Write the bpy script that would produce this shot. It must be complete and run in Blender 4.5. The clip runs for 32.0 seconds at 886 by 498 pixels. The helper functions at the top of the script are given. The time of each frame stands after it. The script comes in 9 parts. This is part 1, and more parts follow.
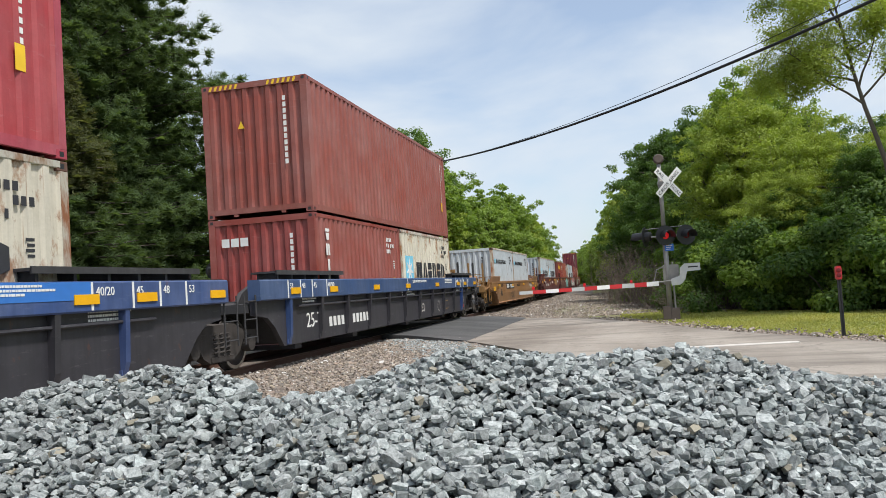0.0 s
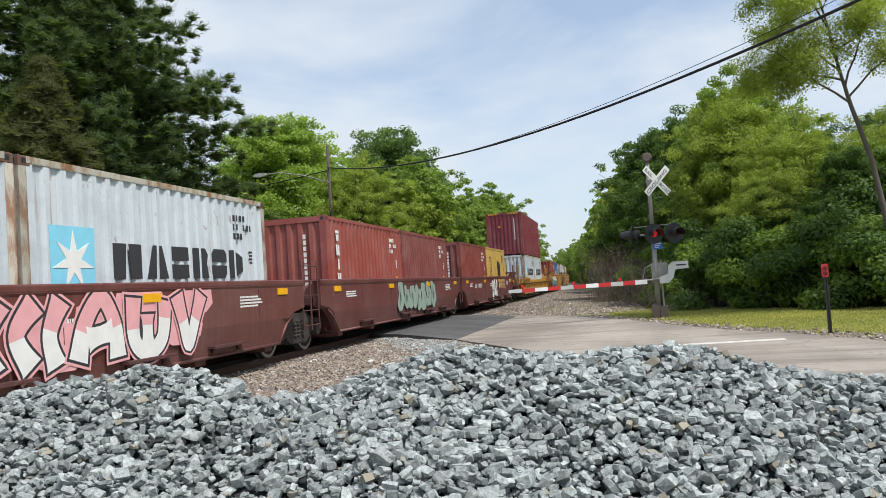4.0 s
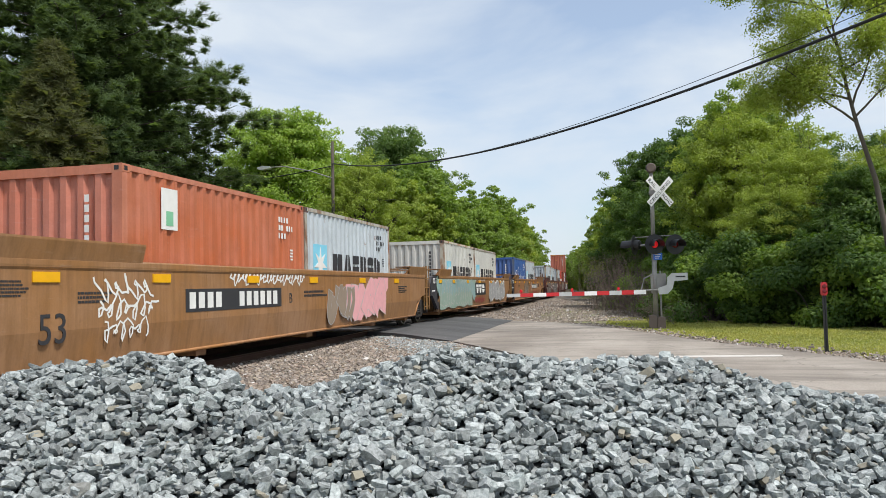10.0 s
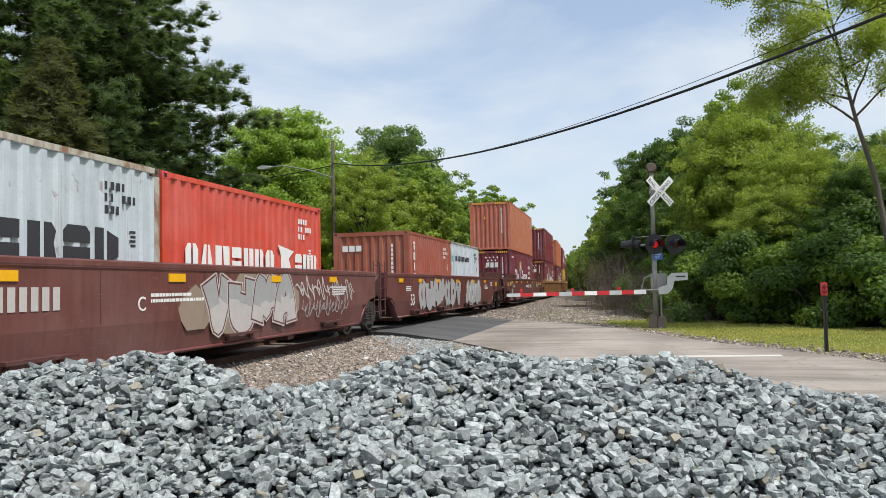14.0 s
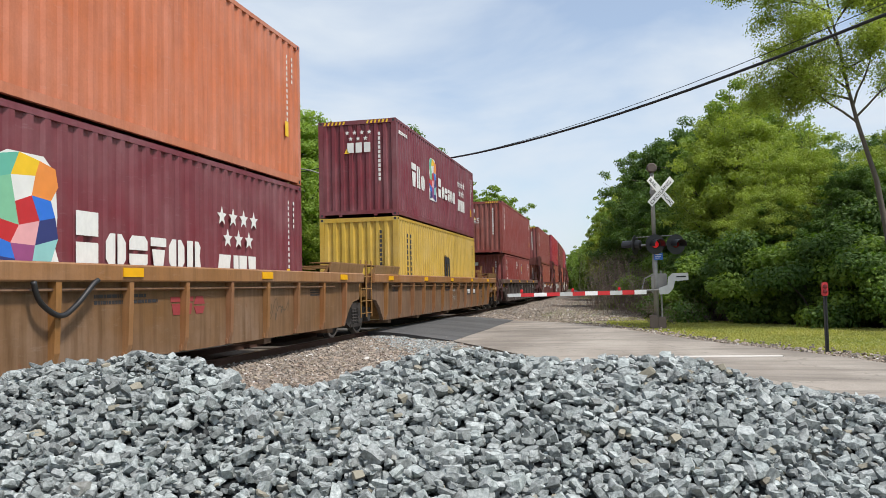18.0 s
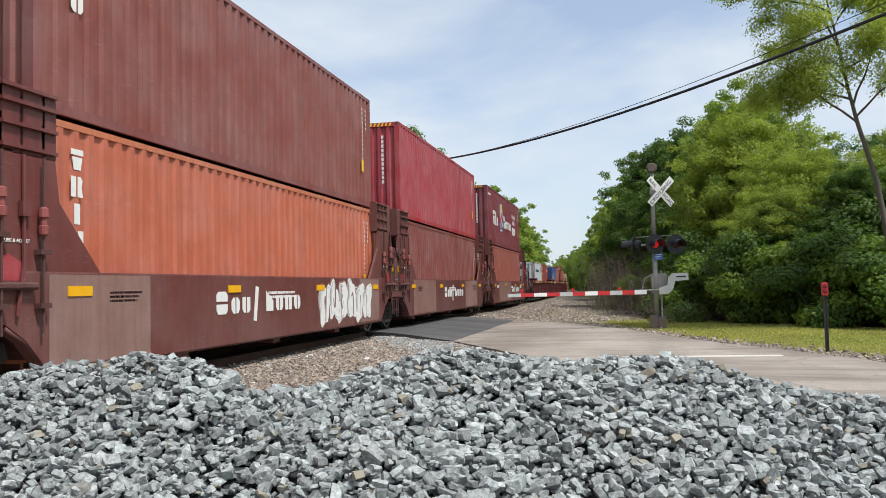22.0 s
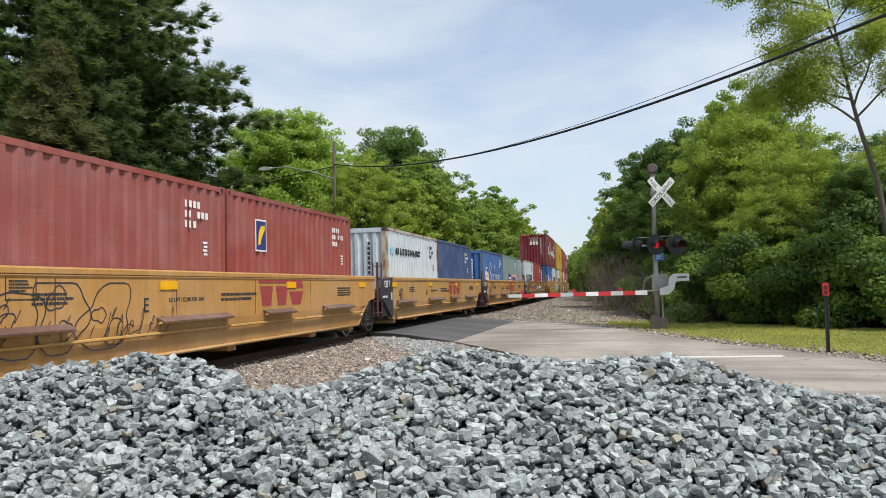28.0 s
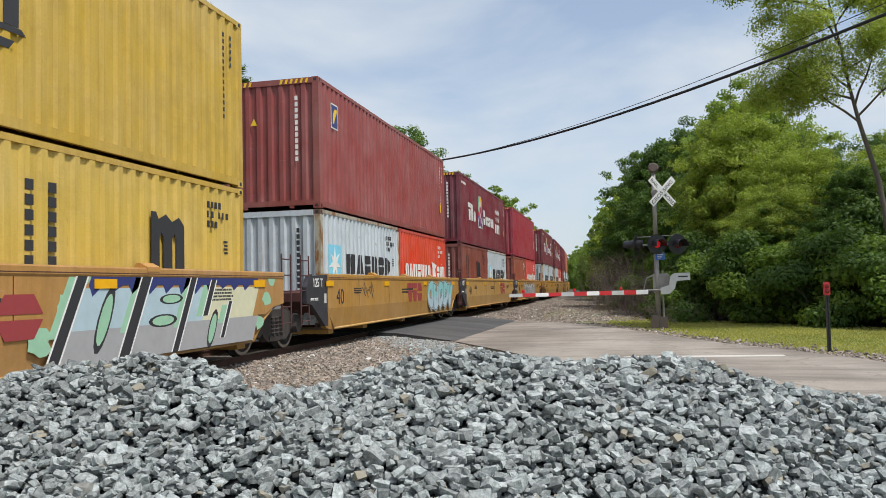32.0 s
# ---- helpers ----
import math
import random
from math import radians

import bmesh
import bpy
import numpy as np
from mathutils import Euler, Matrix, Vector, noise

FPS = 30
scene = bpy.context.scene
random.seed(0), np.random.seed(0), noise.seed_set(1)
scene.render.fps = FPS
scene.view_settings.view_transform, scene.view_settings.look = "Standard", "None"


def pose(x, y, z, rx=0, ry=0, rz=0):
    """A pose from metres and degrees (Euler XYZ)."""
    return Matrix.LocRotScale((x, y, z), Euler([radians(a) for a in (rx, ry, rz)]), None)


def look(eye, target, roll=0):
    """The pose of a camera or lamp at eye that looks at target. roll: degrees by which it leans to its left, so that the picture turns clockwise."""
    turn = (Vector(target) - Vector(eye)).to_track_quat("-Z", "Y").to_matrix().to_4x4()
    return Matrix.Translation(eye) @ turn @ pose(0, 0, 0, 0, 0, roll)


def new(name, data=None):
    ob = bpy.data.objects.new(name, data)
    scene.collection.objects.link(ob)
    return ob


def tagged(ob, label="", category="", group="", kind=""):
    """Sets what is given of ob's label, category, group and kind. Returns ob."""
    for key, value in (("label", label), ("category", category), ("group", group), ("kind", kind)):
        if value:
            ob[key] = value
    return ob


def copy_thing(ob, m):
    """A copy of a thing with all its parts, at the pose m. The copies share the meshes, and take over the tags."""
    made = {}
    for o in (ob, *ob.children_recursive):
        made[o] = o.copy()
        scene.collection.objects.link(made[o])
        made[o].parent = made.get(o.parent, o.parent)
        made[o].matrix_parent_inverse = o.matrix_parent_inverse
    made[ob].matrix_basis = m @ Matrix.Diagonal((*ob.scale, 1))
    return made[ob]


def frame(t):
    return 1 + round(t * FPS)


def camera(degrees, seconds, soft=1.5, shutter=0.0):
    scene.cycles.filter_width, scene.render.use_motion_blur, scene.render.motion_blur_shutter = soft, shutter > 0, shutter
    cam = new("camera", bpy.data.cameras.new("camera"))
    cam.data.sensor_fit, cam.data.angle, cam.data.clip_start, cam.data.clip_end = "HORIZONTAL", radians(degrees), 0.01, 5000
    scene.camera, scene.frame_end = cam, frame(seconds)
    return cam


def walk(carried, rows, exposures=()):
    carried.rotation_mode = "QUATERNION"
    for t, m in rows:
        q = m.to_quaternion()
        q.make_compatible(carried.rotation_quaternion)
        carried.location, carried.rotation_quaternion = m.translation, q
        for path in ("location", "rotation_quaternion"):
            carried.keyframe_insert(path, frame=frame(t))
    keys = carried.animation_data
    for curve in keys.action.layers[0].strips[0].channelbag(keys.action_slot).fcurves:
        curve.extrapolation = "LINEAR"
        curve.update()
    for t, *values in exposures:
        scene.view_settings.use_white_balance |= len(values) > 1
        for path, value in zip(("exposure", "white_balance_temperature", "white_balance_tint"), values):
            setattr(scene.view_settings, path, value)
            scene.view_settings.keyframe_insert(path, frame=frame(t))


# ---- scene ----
cam = camera(58.8, 32.0, soft=0.65, shutter=0.0)
EYE = (7.610, 0.0, 1.145)
TURNS = [  # seconds, turn to the left, tilt up, lean
    (0, 13.55, 2.88, -3.79),
    (0.5, 13.09, 2.90, -4.00),
    (1, 12.87, 2.95, -4.17),
    (1.5, 12.78, 3.02, -4.39),
    (2, 12.78, 3.00, -4.34),
    (2.5, 12.77, 2.94, -4.34),
    (3, 12.75, 2.88, -4.32),
    (3.5, 12.74, 2.82, -4.24),
    (5.5, 12.88, 2.40, -2.17),
    (6, 12.84, 2.43, -1.60),
    (6.5, 12.81, 2.53, -1.26),
    (7, 12.78, 2.65, -1.22),
    (7.5, 12.75, 2.70, -1.24),
    (8.5, 12.74, 2.71, -1.25),
    (10, 12.79, 2.80, -1.33),
    (14.5, 12.80, 2.77, -1.26),
    (16.5, 12.82, 2.80, -1.33),
    (19, 12.85, 2.77, -1.21),
    (22, 12.84, 2.80, -1.33),
    (25.5, 12.84, 2.80, -1.33),
    (28, 12.89, 2.84, -1.32),
    (29.5, 12.91, 2.84, -1.28),
    (32, 12.95, 2.81, -1.37),
]


def gaze(turn, tilt, lean):
    a, b = radians(turn), radians(tilt)
    ahead = Vector((-math.sin(a) * math.cos(b), math.cos(a) * math.cos(b), math.sin(b)))
    return look(EYE, Vector(EYE) + ahead, lean)


walk(cam, [(t, gaze(a, b, c)) for t, a, b, c in TURNS], exposures=[(0.0, 0.21), (30.5, 0.21), (32.0, 0.05)])

# ---- sky and sun ----
SUN_EL, SUN_AZ = radians(60), radians(118)   # height, and turn from north (+y) towards east (+x)
world = bpy.data.worlds.new("sky")
scene.world = world
world.use_nodes = True
wn, wl = world.node_tree.nodes, world.node_tree.links
wn.clear()
w_out = wn.new("ShaderNodeOutputWorld")
w_bg = wn.new("ShaderNodeBackground")
w_sky = wn.new("ShaderNodeTexSky")
w_sky.sky_type = "NISHITA"
w_sky.sun_disc = False
w_sky.sun_elevation, w_sky.sun_rotation = SUN_EL, SUN_AZ
w_sky.air_density, w_sky.dust_density, w_sky.ozone_density = 1.0, 1.2, 1.2
w_co = wn.new("ShaderNodeTexCoord")
w_map = wn.new("ShaderNodeMapping")
w_map.inputs["Scale"].default_value = (1.0, 1.0, 2.6)
w_map.inputs["Location"].default_value = (0.35, 0.2, 0.1)
w_n1 = wn.new("ShaderNodeTexNoise")
w_n1.inputs["Scale"].default_value = 3.0
w_n1.inputs["Detail"].default_value = 7.0
w_n1.inputs["Roughness"].default_value = 0.50
w_n1.inputs["Distortion"].default_value = 0.35
w_ramp = wn.new("ShaderNodeValToRGB")
w_ramp.color_ramp.elements[0].position, w_ramp.color_ramp.elements[0].color = 0.36, (0.33, 0.33, 0.33, 1)
w_ramp.color_ramp.elements[1].position, w_ramp.color_ramp.elements[1].color = 0.60, (0.97, 0.97, 0.97, 1)
w_mix = wn.new("ShaderNodeMix")
w_mix.data_type = "RGBA"
w_mix.inputs[7].default_value = (6.3, 6.95, 7.7, 1)   # lit haze and thin cloud
wl.new(w_co.outputs["Generated"], w_map.inputs["Vector"])
wl.new(w_map.outputs[0], w_n1.inputs["Vector"])
wl.new(w_n1.outputs["Fac"], w_ramp.inputs["Fac"])
wl.new(w_ramp.outputs["Color"], w_mix.inputs[0])
w_gain = wn.new("ShaderNodeMix")
w_gain.data_type, w_gain.blend_type = "RGBA", "MULTIPLY"
w_gain.inputs[0].default_value = 1.0
w_gain.inputs[7].default_value = (1.30, 1.38, 1.44, 1)   # a clear, bright June sky between the clouds
wl.new(w_sky.outputs[0], w_gain.inputs[6])
wl.new(w_gain.outputs[2], w_mix.inputs[6])
wl.new(w_mix.outputs[2], w_bg.inputs["Color"])
w_bg.inputs["Strength"].default_value = 0.102
wl.new(w_bg.outputs[0], w_out.inputs["Surface"])

sun = new("sun", bpy.data.lights.new("sun", "SUN"))
sun.data.energy, sun.data.angle, sun.data.color = 3.95, radians(7), (1.0, 0.96, 0.90)
sun_way = Vector((math.cos(SUN_EL) * math.sin(SUN_AZ), math.cos(SUN_EL) * math.cos(SUN_AZ), math.sin(SUN_EL)))
sun.matrix_world = look(sun_way * 100, (0, 0, 0))

# ---- materials ----
class Nodes:
    """A node material with a few short cuts."""

    def __init__(self, name):
        self.mat = bpy.data.materials.new(name)
        self.mat.use_nodes = True
        self.t = self.mat.node_tree
        self.b = self.t.nodes["Principled BSDF"]
        self.co = self.t.nodes.new("ShaderNodeTexCoord").outputs["Object"]

    def add(self, kind, **values):
        n = self.t.nodes.new(kind)
        for k, v in values.items():
            n.inputs[k].default_value = v
        return n

    def link(self, a, b):
        self.t.links.new(a, b)

    def scaled(self, s):
        m = self.add("ShaderNodeMapping", Scale=s)
        self.link(self.co, m.inputs["Vector"])
        return m.outputs[0]

    def noise(self, scale, detail=4.0, rough=0.55, stretch=None):
        n = self.add("ShaderNodeTexNoise", Scale=scale, Detail=detail, Roughness=rough)
        self.link(self.scaled(stretch) if stretch else self.co, n.inputs["Vector"])
        return n.outputs["Fac"]

    def ramp(self, fac, stops):
        r = self.t.nodes.new("ShaderNodeValToRGB")
        el = r.color_ramp.elements
        while len(el) < len(stops):
            el.new(0.5)
        for e, (p, c) in zip(el, stops):
            e.position, e.color = p, (*c, 1) if len(c) == 3 else c
        self.link(fac, r.inputs["Fac"])
        return r.outputs["Color"]

    def mix(self, fac, a, b, blend="MIX"):
        m = self.t.nodes.new("ShaderNodeMix")
        m.data_type, m.blend_type = "RGBA", blend
        for i, v in ((0, fac), (6, a), (7, b)):
            if hasattr(v, "is_linked"):
                self.link(v, m.inputs[i])
            else:
                m.inputs[i].default_value = v if i == 0 else (*v, 1)
        return m.outputs[2]

    def jitter(self, colour, hue=0.01, sat=0.1, val=0.15, island=False):
        """Varies a colour from object to object, or from island to island."""
        src = self.t.nodes.new("ShaderNodeNewGeometry").outputs["Random Per Island"] if island else \
            self.t.nodes.new("ShaderNodeObjectInfo").outputs["Random"]
        h = self.t.nodes.new("ShaderNodeHueSaturation")
        for key, span, mid, k in (("Hue", hue, 0.5, 1.0), ("Saturation", sat, 1.0, 7.3), ("Value", val, 1.0, 13.7)):
            m = self.t.nodes.new("ShaderNodeMath")
            m.operation = "MULTIPLY"
            m.inputs[1].default_value = k
            fr = self.t.nodes.new("ShaderNodeMath")
            fr.operation = "FRACT"
            mr = self.add("ShaderNodeMapRange")
            mr.inputs["To Min"].default_value, mr.inputs["To Max"].default_value = mid - span, mid + span
            self.link(src, m.inputs[0]), self.link(m.outputs[0], fr.inputs[0])
            self.link(fr.outputs[0], mr.inputs["Value"]), self.link(mr.outputs[0], h.inputs[key])
        self.link(colour, h.inputs["Color"])
        return h.outputs["Color"]

    def bump(self, fac, strength=0.3, distance=0.02):
        b = self.add("ShaderNodeBump", Strength=strength, Distance=distance)
        self.link(fac, b.inputs["Height"])
        self.link(b.outputs[0], self.b.inputs["Normal"])

    def done(self, colour=None, rough=0.6, metal=0.0):
        if colour is not None:
            if hasattr(colour, "is_linked"):
                self.link(colour, self.b.inputs["Base Color"])
            else:
                self.b.inputs["Base Color"].default_value = (*colour, 1)
        if hasattr(rough, "is_linked"):
            self.link(rough, self.b.inputs["Roughness"])
        else:
            self.b.inputs["Roughness"].default_value = rough
        self.b.inputs["Metallic"].default_value = metal
        return self.mat


def painted(name, c, rust=0.35, dirt=0.25, rough=0.5, fade=0.12, drip=0.0, eaten=0.0):
    """Weathered paint on steel: faded patches, streaks that run down, rust specks."""
    n = Nodes(name)
    fadec = tuple(x + (0.55 - x) * fade for x in c)
    col = n.mix(n.ramp(n.noise(0.9, 5), [(0.35, (0, 0, 0)), (0.7, (1, 1, 1))]), c, fadec)
    dark = tuple(x * 0.55 for x in c)
    streak = n.ramp(n.noise(3.0, 5, 0.6, (3.0, 3.0, 0.22)), [(0.42, (0, 0, 0)), (0.74, (dirt * 1.7, dirt * 1.7, dirt * 1.7))])
    col = n.mix(streak, col, dark)
    blot = n.ramp(n.noise(2.3, 7, 0.7), [(0.45, (0, 0, 0)), (0.72, (0.5, 0.5, 0.5))])
    col = n.mix(blot, col, tuple(x * 0.62 for x in c))
    spots = n.ramp(n.noise(5.5, 7, 0.68, (1, 1, 0.55)), [(0.63, (0, 0, 0)), (0.70, (rust, rust, rust))])
    col = n.mix(spots, col, (0.17, 0.065, 0.028))
    scuff = n.ramp(n.noise(3.2, 6, 0.7, (1.0, 0.9, 5.0)), [(0.60, (0, 0, 0)), (0.68, (0.28, 0.28, 0.28))])
    col = n.mix(scuff, col, tuple(x + (0.5 - x) * 0.28 for x in c))
    if drip:
        run_down = n.ramp(n.noise(2.6, 6, 0.62, (4.0, 4.0, 0.16)), [(0.60, (0, 0, 0)), (0.70, (drip, drip, drip))])
        col = n.mix(run_down, col, (0.27, 0.15, 0.075))
    if eaten:   # broad sheets of rust with ragged edges
        sheet = n.ramp(n.noise(1.1, 8, 0.72, (1.6, 1.6, 0.8)), [(0.52, (0, 0, 0)), (0.60, (eaten, eaten, eaten))])
        col = n.mix(sheet, col, n.mix(n.noise(7, 6, 0.7), (0.10, 0.04, 0.02), (0.40, 0.20, 0.08)))
    fine = n.ramp(n.noise(38, 3), [(0.3, (0.95, 0.95, 0.95)), (0.7, (1.03, 1.03, 1.03))])
    col = n.mix(1.0, col, fine, "MULTIPLY")
    n.bump(n.noise(9, 4), 0.12, 0.01)
    return n.done(n.jitter(col, 0.006, 0.06, 0.07), rough)


def plain(name, c, rough=0.5, metal=0.0, vary=0.14):
    n = Nodes(name)
    lo, hi = tuple(x * (1 - vary) for x in c), tuple(min(1, x * (1 + vary)) for x in c)
    col = n.mix(n.noise(6, 5), lo, hi)
    return n.done(col, rough, metal)


def leaf_mat(name, a, b, c):
    n = Nodes(name)
    col = n.mix(n.ramp(n.noise(0.55, 3), [(0.35, (0, 0, 0)), (0.65, (1, 1, 1))]), a, b)
    rnd = n.t.nodes.new("ShaderNodeNewGeometry").outputs["Random Per Island"]
    col = n.mix(n.ramp(rnd, [(0.45, (0, 0, 0)), (1.0, (0.55, 0.55, 0.55))]), col, c)
    n.done(col, 0.6)
    n.b.inputs["Specular IOR Level"].default_value = 0.38
    tr = n.add("ShaderNodeBsdfTranslucent")
    n.link(n.mix(1.0, col, (1.5, 1.6, 0.7), "MULTIPLY"), tr.inputs["Color"])
    mx = n.add("ShaderNodeMixShader", Fac=0.42)
    n.link(n.b.outputs[0], mx.inputs[1]), n.link(tr.outputs[0], mx.inputs[2])
    n.link(mx.outputs[0], n.t.nodes["Material Output"].inputs["Surface"])
    return n.mat


def stone_mat(name, a, b, c, scale=24, island=True, single=False):
    """Broken stone: blotches, fine specks, pale veins; each stone has a tone of its own."""
    n = Nodes(name)
    col = n.mix(n.ramp(n.noise(scale, 8, 0.7), [(0.32, (0, 0, 0)), (0.68, (1, 1, 1))]), a, b)
    speck = n.ramp(n.noise(scale * 5, 3, 0.6), [(0.30, (0.80, 0.80, 0.80)), (0.52, (1, 1, 1)), (0.72, (1.14, 1.14, 1.14))])
    col = n.mix(1.0, col, speck, "MULTIPLY")
    if island or single:
        info = n.t.nodes.new("ShaderNodeObjectInfo").outputs["Random"] if single else n.t.nodes.new("ShaderNodeNewGeometry").outputs["Random Per Island"]
        col = n.mix(n.ramp(info, [(0.975, (0, 0, 0)), (0.985, (1, 1, 1))]), col, c)
        col = n.jitter(col, 0.014, 0.25, 0.36, not single)
    n.bump(n.noise(scale * 2.5, 6, 0.65), 0.50, 0.008)
    return n.done(col, 0.80)


